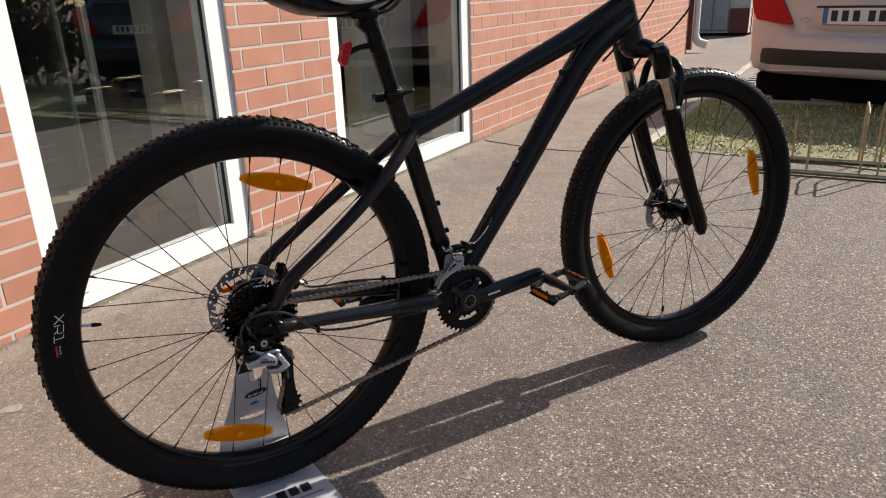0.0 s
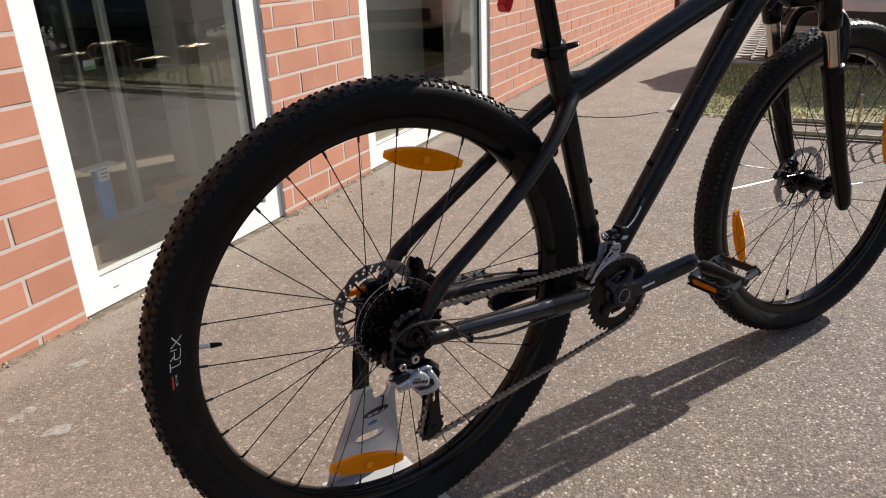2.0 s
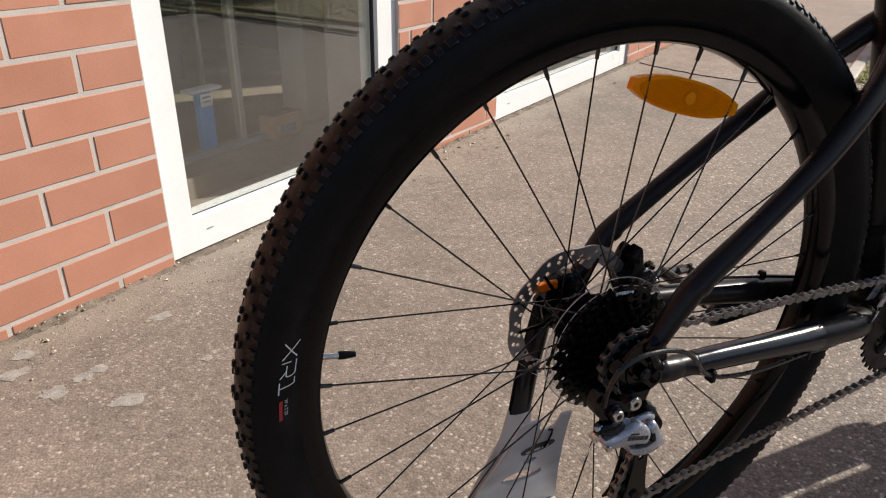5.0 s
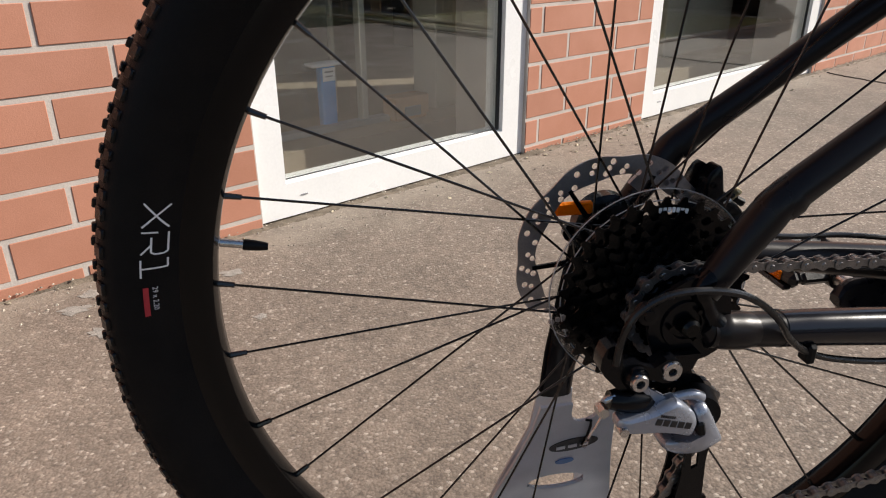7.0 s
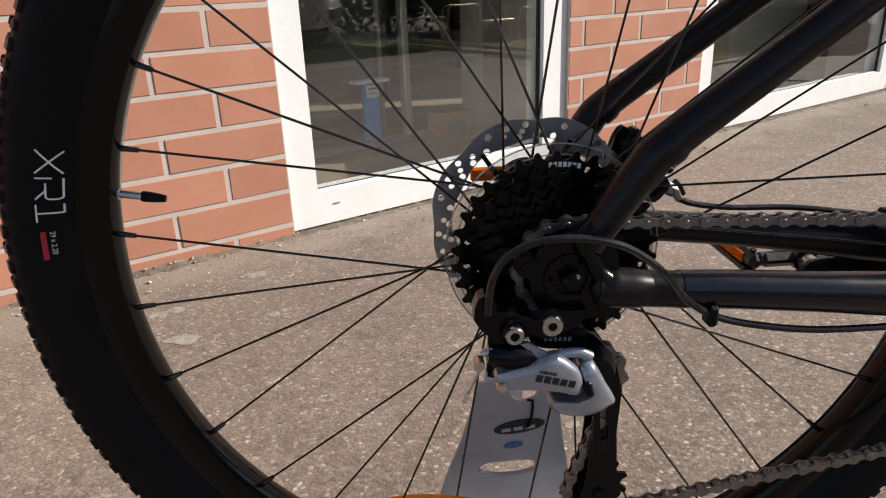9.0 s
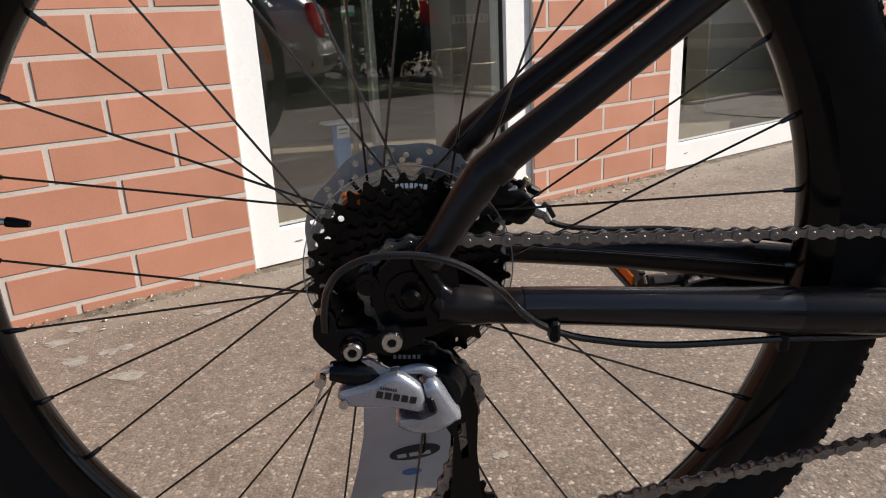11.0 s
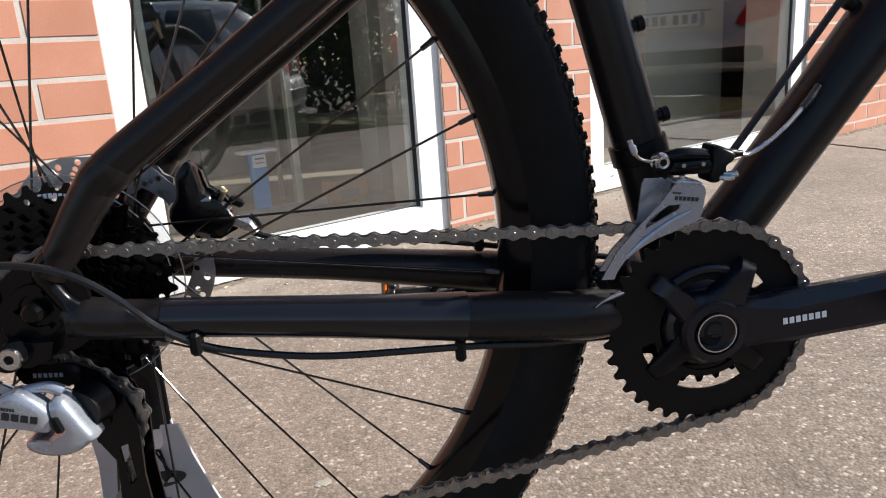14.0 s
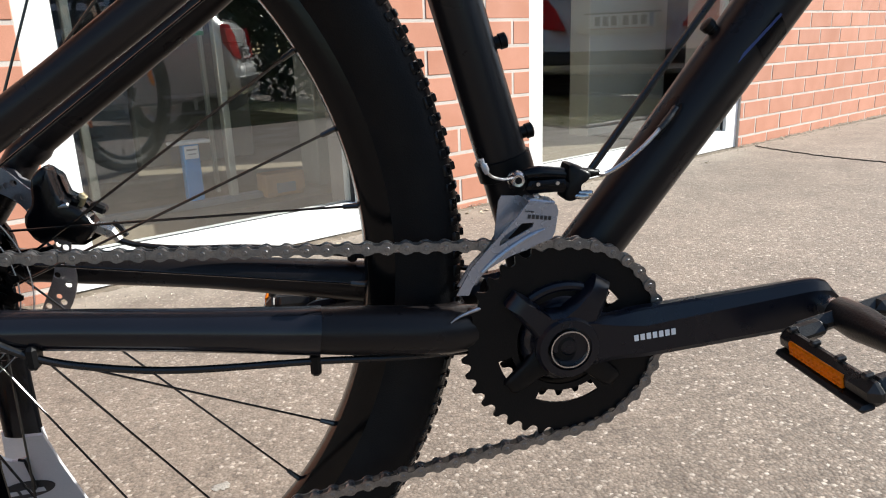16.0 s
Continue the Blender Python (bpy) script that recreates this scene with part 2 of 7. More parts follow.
TYRE = mat("black_rubber", (0.0035, 0.0035, 0.0042), 0.50, 0, 0.3, 40, 0.25, 900, rvar=0.1, spec=0.15)
TREAD = mat("scuffed_tread_rubber", (0.0050, 0.0050, 0.0056), 0.28, 0, 0.4, 90, 0.10, 900, rvar=0.08, spec=0.26)
RIM = mat("black_anodised_rim", (0.0025, 0.0025, 0.0028), 0.15, 0.0, 0.2, 60, 0.03, 500, rvar=0.04, spec=0.22)
SPOKE = mat("black_spoke", (0.006, 0.006, 0.006), 0.24, 0.0, rvar=0.05, spec=0.7)
FRAME = mat("satin_anthracite_paint", (0.0112, 0.0093, 0.0095), 0.30, 0.0, 0.12, 30, 0.04, 1500, rvar=0.05, spec=0.22)
FILM = mat("clear_film_over_paint", (0.0070, 0.0072, 0.0100), 0.16, 0.0, 0.12, 30, 0.02, 900, rvar=0.04, spec=0.4)
BLACK = mat("black_plastic", (0.004, 0.004, 0.0045), 0.40, 0, 0.25, 50, 0.1, 700, spec=0.16)
GLOSSBLACK = mat("gloss_black_paint", (0.003, 0.0032, 0.0042), 0.20, 0.0, 0.2, 50, 0.03, 700, rvar=0.06, spec=0.2)
CRANK = mat("blue_black_anodised_alloy", (0.0040, 0.0048, 0.0095), 0.30, 0.0, 0.15, 60, 0.04, 900, rvar=0.06, spec=0.36)
SPROCKET = mat("black_steel_sprocket", (0.002, 0.002, 0.002), 0.22, 0.0, 0.3, 80, 0.06, 500, spec=0.22)
GLINTEDGE = mat("pale_glint_edge", (0.42, 0.43, 0.44), 0.15, 0, 0.1)
STEEL = mat("bare_steel", (0.55, 0.55, 0.55), 0.28, 1.0, 0.15, 80, 0.05, 900)
CHAIN = mat("grey_steel_chain", (0.25, 0.245, 0.24), 0.36, 0.9, 0.3, 120, 0.1, 900)
SILVER = mat("silver_painted_alloy", (0.35, 0.37, 0.42), 0.26, 0.6, 0.08, 90, 0.03, 900, rvar=0.05)
CHROME = mat("chromed_stanchion", (0.62, 0.57, 0.50), 0.10, 1.0, 0.1, 40, 0, 400, rvar=0.04)
ROTOR = mat("brushed_rotor_steel", (0.40, 0.40, 0.43), 0.42, 1.0, 0.2, 80, 0.1, 900)
HOSE = mat("black_cable_housing", (0.006, 0.006, 0.0065), 0.26, 0, 0.2, 60, 0.03, 500)
AMBER = lens_mat("amber_reflector_plastic", (1.0, 0.35, 0.0))
ORANGE = lens_mat("deep_orange_plastic", (0.80, 0.20, 0.0))
PEDAL = mat("worn_black_resin", (0.0085, 0.0085, 0.0090), 0.34, 0, 0.3, 45, 0.12, 700, rvar=0.1, spec=0.45)
RED = lens_mat("red_reflector_plastic", (0.60, 0.015, 0.02))
WHITEINK = mat("white_print", (0.78, 0.78, 0.78), 0.6, 0, 0.05)
REDINK = mat("red_print", (0.42, 0.02, 0.03), 0.6, 0, 0.1)
GREYINK = mat("grey_print", (0.20, 0.20, 0.21), 0.6, 0, 0.1)
BLACKINK = mat("black_print", (0.012, 0.012, 0.014), 0.5, 0, 0.1)
NAVYINK = mat("navy_print", (0.018, 0.034, 0.14), 0.35, 0, 0.1)
BLUEINK = mat("blue_print", (0.06, 0.16, 0.36), 0.5, 0, 0.1)
STANDGREY = mat("light_grey_powder_coat", (0.50, 0.50, 0.52), 0.42, 0.2, 0.08, 30, 0.06, 700)
CLEAR = glass_mat("clear_plastic", (0.86, 0.87, 0.88), 0.06)
GRASS = mat("grass_blade", (0.31, 0.36, 0.10), 0.6, 0, 0.4, 6, 0, 60, col2=(0.45, 0.42, 0.19), piece=0.35)
SOIL = mat("dry_soil", (0.21, 0.175, 0.105), 0.95, 0, 0.4, 12, 0.9, 120, col2=(0.17, 0.18, 0.065))
LITTER = mat("dead_leaf", (0.46, 0.39, 0.28), 0.8, 0, 0.3, 30, 0.2, 200, piece=0.4)
KERB = mat("worn_concrete", (0.42, 0.39, 0.34), 0.9, 0, 0.25, 7, 0.6, 220)
PAVER = mat("grey_concrete_block", (0.27, 0.25, 0.225), 0.9, 0, 0.25, 12, 0.4, 220, piece=0.25)
PALESPOT = mat("pale_paint_spot", (0.33, 0.305, 0.27), 0.85, 0, 0.3, 60, 0.6, 400)
CRACK = mat("dark_crack_filler", (0.105, 0.09, 0.075), 0.9, 0, 0.3, 40)
DIRT = mat("sandy_joint_dirt", (0.20, 0.160, 0.118), 0.95, 0, 0.4, 26, 0.9, 330, col2=(0.10, 0.078, 0.056))
GRIT = mat("pale_grit", (0.42, 0.37, 0.30), 0.9, 0, 0.3, 60, 0.3, 400, piece=0.45)
BRASS = mat("yellow_passivated_steel", (0.50, 0.42, 0.26), 0.38, 0.8, 0.25, 20, 0.1, 300)
CARPAINT = mat("silver_beige_car_paint", (0.57, 0.555, 0.53), 0.34, 0.25, 0.06, 3, 0, 900, coat=0.6, rvar=0.04)
CARPAINT2 = mat("silver_grey_car_paint", (0.50, 0.50, 0.49), 0.34, 0.25, 0.06, 3, 0, 900, coat=0.6, rvar=0.04)
CARPAINT3 = mat("dark_blue_car_paint", (0.016, 0.020, 0.026), 0.3, 0.2, 0.06, 3, 0, 900, coat=0.6, rvar=0.04)
CARBLACK = mat("grey_black_bumper_plastic", (0.012, 0.012, 0.012), 0.5, 0, 0.2, 20, 0.2, 700)
# near black: the shadow below the cars is put into this colour
UNDER = mat("shade_black_underside", (0.004, 0.004, 0.004), 0.9, 0, 0.2, 20, 0.2, 100, spec=0.1)
CARGLASS = mat("dark_car_glass", (0.012, 0.014, 0.015), 0.05, 0, 0.1, 5, coat=0.5, rvar=0.02)
PLATE = mat("white_plate", (0.74, 0.75, 0.74), 0.4, 0, 0.06, 12)
BLUE = mat("blue_lacquer", (0.05, 0.30, 0.72), 0.4, 0, 0.15, 14)
PAPER = mat("white_paper", (0.75, 0.76, 0.76), 0.7, 0, 0.08, 14)
GREENINK = mat("green_print", (0.10, 0.38, 0.20), 0.6, 0, 0.1)
PLASTER = mat("cream_plaster", (0.48, 0.45, 0.38), 0.9, 0, 0.12, 4, 0.3, 120)
CARDBOARD = mat("brown_cardboard", (0.42, 0.24, 0.12), 0.8, 0, 0.15, 20, 0.2, 200)
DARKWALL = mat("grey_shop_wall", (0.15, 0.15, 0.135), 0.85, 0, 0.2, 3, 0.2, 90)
TILE = mat("beige_floor_tile", (0.24, 0.20, 0.15), 0.45, 0, 0.15, 5, 0.05, 90)
ALU = mat("pale_aluminium_profile", (0.52, 0.53, 0.47), 0.38, 0.6, 0.1, 15, 0.05, 200)
RENDER = mat("pale_render", (0.55, 0.53, 0.49), 0.9, 0, 0.15, 2, 0.4, 60)
GREYDOOR = mat("grey_sheet_metal", (0.30, 0.32, 0.34), 0.45, 0.3, 0.12, 4, 0.1, 60)
OXBLOOD = mat("oxblood_plinth_paint", (0.14, 0.04, 0.03), 0.75, 0, 0.2, 5, 0.3, 90)
BARK = mat("tree_bark", (0.10, 0.08, 0.06), 0.9, 0, 0.4, 9, 1.0, 40)
LEAF = mat("tree_leaf", (0.05, 0.075, 0.022), 0.55, 0, 0.3, 3, 0, 40, piece=0.45)


# ---- mesh helpers ----
class Mesh:
    """Collects vertices and faces of one part."""

    def __init__(self):
        self.v, self.f = [], []

    def add(self, verts, faces, m=None):
        k = len(self.v)
        self.v += [tuple(m @ Vector(p)) for p in verts] if m else [tuple(p) for p in verts]
        self.f += [tuple(i + k for i in f) for f in faces]
        return self

    def box(self, c, s, ch=0.0, m=None):
        """A box round c of size s, with chamfered edges."""
        h = [a / 2 for a in s]
        ch = min(ch, min(h) * 0.9)
        base = Matrix.Translation(c) if m is None else m @ Matrix.Translation(c)
        if ch <= 0:
            vs = [(x * h[0], y * h[1], z * h[2]) for x in (-1, 1) for y in (-1, 1) for z in (-1, 1)]
            return self.add(vs, [(0, 1, 3, 2), (4, 6, 7, 5), (0, 4, 5, 1), (2, 3, 7, 6), (0, 2, 6, 4), (1, 5, 7, 3)], base)
        vs, ix = [], {}
        for sx in (-1, 1):
            for sy in (-1, 1):
                for sz in (-1, 1):
                    for a in range(3):
                        p = [sx * (h[0] - ch), sy * (h[1] - ch), sz * (h[2] - ch)]
                        p[a] = (sx, sy, sz)[a] * h[a]
                        ix[sx, sy, sz, a] = len(vs)
                        vs.append(p)
        fs = []
        for a in range(3):
            o = [i for i in range(3) if i != a]
            for s1 in (-1, 1):
                quad = []
                for s2, s3 in ((-1, -1), (1, -1), (1, 1), (-1, 1)):
                    key = [0, 0, 0]
                    key[a], key[o[0]], key[o[1]] = s1, s2, s3
                    quad.append(ix[(*key, a)])
                fs.append(tuple(quad))
            for s2 in (-1, 1):
                for s3 in (-1, 1):
                    k1, k2 = [0, 0, 0], [0, 0, 0]
                    k1[o[0]] = k2[o[0]] = s2
                    k1[o[1]] = k2[o[1]] = s3
                    k1[a], k2[a] = -1, 1
                    fs.append((ix[(*k1, o[0])], ix[(*k2, o[0])], ix[(*k2, o[1])], ix[(*k1, o[1])]))
        for sx in (-1, 1):
            for sy in (-1, 1):
                for sz in (-1, 1):
                    fs.append(tuple(ix[sx, sy, sz, a] for a in range(3)))
        return self.add(vs, fs, base)

    def tube(self, pts, r, seg=14, caps=True, flat=None, m=None):
        """A tube along points; r is one radius or one a point; flat: factor on the radius sideways."""
        pts = [Vector(p) for p in pts]
        rs = list(r) if isinstance(r, (list, tuple)) else [r] * len(pts)
        fl = list(flat) if isinstance(flat, (list, tuple)) else [flat or 1.0] * len(pts)
        vs, fs = [], []
        t0 = (pts[1] - pts[0]).normalized()
        side = t0.cross(Vector((0, 1, 0)))
        if side.length < 0.2:
            side = t0.cross(Vector((1, 0, 0)))
        side.normalize()
        for i, p in enumerate(pts):
            t = (pts[min(i + 1, len(pts) - 1)] - pts[max(i - 1, 0)]).normalized()
            side = (side - t * side.dot(t)).normalized()
            up = t.cross(side)
            for k in range(seg):
                a = 2 * math.pi * k / seg
                vs.append(p + side * (math.cos(a) * rs[i]) + up * (math.sin(a) * rs[i] * fl[i]))
        for i in range(len(pts) - 1):
            for k in range(seg):
                a, b = i * seg + k, i * seg + (k + 1) % seg
                fs.append((a, b, b + seg, a + seg))
        if caps:
            fs.append(tuple(range(seg))[::-1])
            fs.append(tuple(range((len(pts) - 1) * seg, len(pts) * seg)))
        return self.add(vs, fs, m)

    def lathe(self, prof, seg=48, m=None, closed=False):
        """Turns (radius, y) points round the y axis."""
        vs, fs, n = [], [], len(prof)
        for k in range(seg):
            a = 2 * math.pi * k / seg
            c, s = math.cos(a), math.sin(a)
            vs += [(r * c, y, r * s) for r, y in prof]
        for k in range(seg):
            k2 = (k + 1) % seg
            for i in range(n if closed else n - 1):
                j = (i + 1) % n
                fs.append((k * n + i, k * n + j, k2 * n + j, k2 * n + i))
        if not closed:
            if prof[0][0] > 1e-6:
                fs.append(tuple(k * n for k in range(seg)))
            if prof[-1][0] > 1e-6:
                fs.append(tuple(k * n + n - 1 for k in range(seg)))
        return self.add(vs, fs, m)

    def plate(self, loops, y0, y1, m=None):
        """A plate cut in the x-z plane, from y0 to y1; further loops are holes."""
        flat = [p for lp in loops for p in lp]
        tris = tessellate_polygon([[Vector((x, z, 0)) for x, z in lp] for lp in loops])
        n = len(flat)
        vs = [(x, y0, z) for x, z in flat] + [(x, y1, z) for x, z in flat]
        fs = [tuple(t) for t in tris] + [tuple(i + n for i in t)[::-1] for t in tris]
        k = 0
        for lp in loops:
            for i in range(len(lp)):
                a, b = k + i, k + (i + 1) % len(lp)
                fs.append((a, b, b + n, a + n))
            k += len(lp)
        return self.add(vs, fs, m)

    def data(self, name, angle=35.0):
        me = bpy.data.meshes.new(name)
        me.from_pydata(self.v, [], self.f)
        bm = bmesh.new()
        bm.from_mesh(me)
        bmesh.ops.remove_doubles(bm, verts=bm.verts, dist=1e-6)
        bmesh.ops.recalc_face_normals(bm, faces=bm.faces)
        bm.to_mesh(me)
        bm.free()
        me.shade_smooth()
        me.set_sharp_from_angle(angle=radians(angle))
        return me


def pillow(loop, y0, y1, c, rim=0.0035):
    """A plate with a rounded front at y0 and a flat back at y1; loop in x-z, narrowed about c."""
    d = 1 if y1 > y0 else -1
    me, k = Mesh(), len(loop)
    for f, y in ((0.76, y0), (0.88, y0 + d * rim * 0.22), (0.96, y0 + d * rim * 0.55), (1.0, y0 + d * rim), (1.0, y1)):
        me.v += [(c[0] + (x - c[0]) * f, y, c[1] + (z - c[1]) * f) for x, z in loop]
    for i in range(4):
        me.f += [(i * k + j, i * k + (j + 1) % k, (i + 1) * k + (j + 1) % k, (i + 1) * k + j) for j in range(k)]
    me.f += [tuple(range(k)), tuple(range(4 * k, 5 * k))]
    return me


def rounded(loop, n=4):
    """A closed smooth curve through x-z points."""
    pts = [Vector((x, 0, z)) for x, z in loop]
    k = len(pts)
    out = []
    for i in range(k):
        a, b, c, d = (pts[(i + j) % k] for j in (-1, 0, 1, 2))
        for s in range(n):
            t = s / n
            p = 0.5 * (2 * b + (c - a) * t + (2 * a - 5 * b + 4 * c - d) * t * t + (3 * b - 3 * c + d - a) * t**3)
            out.append((p.x, p.z))
    return out


def circle(r, n=24, c=(0, 0), a0=0.0):
    return [(c[0] + r * math.cos(a0 + 2 * math.pi * k / n), c[1] + r * math.sin(a0 + 2 * math.pi * k / n)) for k in range(n)]


def smooth(pts, n=6):
    """A Catmull-Rom curve through points."""
    pts = [Vector(p) for p in pts]
    ext = [pts[0] * 2 - pts[1], *pts, pts[-1] * 2 - pts[-2]]
    out = []
    for i in range(1, len(ext) - 2):
        a, b, c, d = ext[i - 1 : i + 3]
        for k in range(n):
            t = k / n
            out.append(0.5 * (2 * b + (c - a) * t + (2 * a - 5 * b + 4 * c - d) * t * t + (3 * b - 3 * c + d - a) * t**3))
    return out + [pts[-1]]


def lerp_list(vals, n):
    out = []
    for a, b in zip(vals, vals[1:]):
        out += [a + (b - a) * k / n for k in range(n)]
    return out + [vals[-1]]


def thing(name, loc, label, category, group="", kind="", turn=0.0):
    e = new(name)
    e.empty_display_size = 0.1
    e.matrix_basis = pose(*loc, 0, 0, turn)
    return tagged(e, label, category, group, kind)


def part(name, mesh, material, parent=None, label="", basis=None, angle=35.0):
    """One mesh object; its vertices are in the world's (or, with basis, in their own) axes."""
    me = mesh if isinstance(mesh, bpy.types.Mesh) else mesh.data(name, angle)
    if not me.materials:
        me.materials.append(material)
    ob = new(name, me)
    if parent:
        ob.parent = parent
        if parent.type == "EMPTY":
            ob.matrix_parent_inverse = parent.matrix_basis.inverted()
        elif parent.parent is None:
            ob.matrix_parent_inverse = parent.matrix_basis.inverted()
    if basis is not None:
        ob.matrix_basis = basis
    if label:
        ob["label"] = label
    return ob

# ---- large structure ----
WALL = pose(-0.3492, 1.1031, 0, 0, 0, 31.47)  # x along the shop front, y into the building


def ease(a, b, x):
    t = min(max((x - a) / (b - a), 0.0), 1.0)
    return t * t * (3 - 2 * t)


def ground_z(u, out):
    """Height of the yard: the path falls gently, the parking bays lie lower."""
    return -0.055 * ease(3.0, 11.0, u) - 0.115 * ease(5.1, 5.9, u) * ease(1.06, 1.6, out) - 0.28 * ease(3.0, 5.2, out)


ground_mesh = Mesh()
gu = [-300, -60, -12, -4, 0, 2, 2.9] + [3.0 + 0.25 * k for k in range(1, 13)] + [7, 8, 9, 10, 11, 12, 14, 20, 60, 300]
go = [-300, -60, -10, -1, 0, 0.6, 1.1, 1.2, 1.3, 1.4, 1.5, 1.6, 1.75, 2, 3, 3.6, 4.2, 4.8, 5.4, 6, 6.6, 9, 20, 60, 300]
for u in gu:
    for o in go:
        ground_mesh.v.append(tuple(WALL @ Vector((u, -o, ground_z(u, o)))))
for i in range(len(gu) - 1):
    for j in range(len(go) - 1):
        a = i * len(go) + j
        ground_mesh.f.append((a, a + 1, a + 1 + len(go), a + len(go)))
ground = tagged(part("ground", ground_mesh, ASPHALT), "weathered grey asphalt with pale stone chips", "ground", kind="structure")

COURSE, PITCH, JOINT = 0.0800, 0.2394, 0.0100
W1, W2 = (0.0, 0.8716), (1.4882, 2.8966)
HEAD, TOP, LEFT, RIGHT = 2.16, 3.3, -5.0, 9.9
wall_mesh = Mesh()
for u0, u1, z0, z1 in ((LEFT, W1[0], -0.2, TOP), (W1[1], W2[0], -0.2, TOP), (W2[1], RIGHT, -0.2, TOP), (W1[0], W1[1], HEAD, TOP), (W2[0], W2[1], HEAD, TOP)):
    wall_mesh.box(((u0 + u1) / 2, 0.1507, (z0 + z1) / 2), (u1 - u0, 0.3, z1 - z0), 0, WALL)
wall_front = tagged(part("wall_front", wall_mesh, MORTAR), "salmon brick shop wall with pale grey mortar joints", "wall", kind="structure")


def window(name, u, jamb_l, jamb_r, sill, label):
    """A white glazed door leaf or window with its frame, gaskets and pane."""
    (u0, u1), y = u, 0.012
    root = tagged(new(name), label, "window", kind="structure")
    root.matrix_basis = WALL @ Matrix.Translation(((u0 + u1) / 2, 0, 0))

    def piece(nm, boxes, material, ch=0.004, label=""):
        me = Mesh()
        for c, s in boxes:
            me.box(c, s, ch, WALL)
        return part(nm, me, material, root, label)

    g0, g1, top, low = u0 + jamb_l, u1 - jamb_r, HEAD - 0.09, 0.007
    d, yl = 0.07, y
    zm, zh = (low + HEAD) / 2, HEAD - low
    piece("window_frame", [(((u0 + g0) / 2, y + d / 2, zm), (g0 - u0, d, zh))], PVC, 0)
    piece("window_frame", [(((u1 + g1) / 2, y + d / 2, zm), (u1 - g1, d, zh))], PVC, 0)
    piece("window_frame", [(((g0 + g1) / 2, y + d / 2, (top + HEAD) / 2), (g1 - g0, d, HEAD - top))], PVC, 0)
    piece("window_sill", [(((g0 + g1) / 2, y + d / 2, (low + sill) / 2), (g1 - g0, d, sill - low))], PVC, 0)
    bead = Mesh()
    bead.add([(g0, yl + 0.004, sill), (g1, yl + 0.004, sill), (g1, yl + 0.020, sill + 0.004), (g0, yl + 0.020, sill + 0.004), (g0, yl + 0.020, sill), (g1, yl + 0.020, sill)], [(0, 1, 2, 3), (3, 2, 5, 4), (0, 3, 4), (1, 5, 2), (0, 4, 5, 1)], WALL)
    part("glazing_bead", bead, PVC, root, "white sloping glazing bead")
    # the right strip is wider than its rubber: it paints the reveal's shade too
    for c, s in (((g0 + 0.002, yl + 0.018, (sill + top) / 2), (0.004, 0.008, top - sill)), ((g1 - 0.005, yl + 0.018, (sill + top) / 2), (0.010, 0.008, top - sill)), (((g0 + g1) / 2, yl + 0.021, sill + 0.0045), (g1 - g0 - 0.016, 0.004, 0.003))):
        piece("gasket", [(c, s)], GASKET, 0.001, "black rubber gasket, the right one widened for the reveal's shade")
    piece("drain_cap", [((g0 + 0.045, yl - 0.0005, low + (sill - low) * 0.58), (0.019, 0.004, 0.0028))], GREYINK, 0.001, "small drain slot cap")
    pane = piece("pane", [(((g0 + g1) / 2, yl + 0.026, (sill + top) / 2), (g1 - g0, 0.006, top - sill))], PANE, 0)
    pane.visible_shadow = False
    return root


window_1 = window("window_1", W1, 0.073, 0.085, 0.0857, "white plastic framed glass shop door leaf")
window_2 = window("window_2", W2, 0.0769, 0.0974, 0.0872, "wide white plastic framed shop window")

# the shop behind the glass
room = Mesh()
room.box((2.4, 2.35, 0.02), (14.8, 4.1, 0.09), 0, WALL)
floor = tagged(part("floor", room, TILE), "beige tiled shop floor", "floor", kind="structure")
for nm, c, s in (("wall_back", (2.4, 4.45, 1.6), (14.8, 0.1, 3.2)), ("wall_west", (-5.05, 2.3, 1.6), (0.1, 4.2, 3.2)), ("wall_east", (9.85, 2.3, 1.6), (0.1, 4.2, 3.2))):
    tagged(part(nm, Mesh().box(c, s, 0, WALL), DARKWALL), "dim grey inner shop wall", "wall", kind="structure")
tagged(part("ceiling", Mesh().box((2.4, 2.2, 3.36), (15.2, 4.6, 0.12), 0, WALL), PLASTER), "plain cream plaster shop ceiling and flat roof", "ceiling", kind="structure")
tagged(part("wall_pillar", Mesh().box((1.26, 0.50, 1.65), (0.70, 0.12, 3.3), 0.004, WALL), PLASTER), "cream plastered pillar just inside the glass", "pillar", kind="structure")
tagged(part("wall_pillar", Mesh().box((2.75, 0.58, 1.65), (0.62, 0.12, 3.3), 0.004, WALL), PLASTER), "cream plastered pillar just inside the glass", "pillar", kind="structure")

# inner glazed partition with pale posts
partition = thing("glazed_partition", tuple(WALL @ Vector((0.4, 0.5, 0.066))), "inner glazed partition with pale aluminium posts", "partition")
for u in (0.19, 0.59, -0.6):
    part("post", Mesh().box((u, 0.42, 1.2), (0.022, 0.03, 2.27), 0.002, WALL), ALU, partition)
for u in (0.62, 0.23):
    part("post", Mesh().box((u, 0.62, 1.2), (0.012, 0.02, 2.27), 0.002, WALL), ALU, partition)
part("rail", Mesh().box((0.0, 0.42, 2.36), (1.6, 0.04, 0.05), 0.002, WALL), ALU, partition)
part("foot_rail", Mesh().box((0.0, 0.42, 0.076), (1.6, 0.035, 0.020), 0.002, WALL), GREYDOOR, partition)
part("sticker", Mesh().box((0.555, 0.478, 0.585), (0.045, 0.002, 0.03), 0, WALL), PAPER, partition, "small white and green sticker")
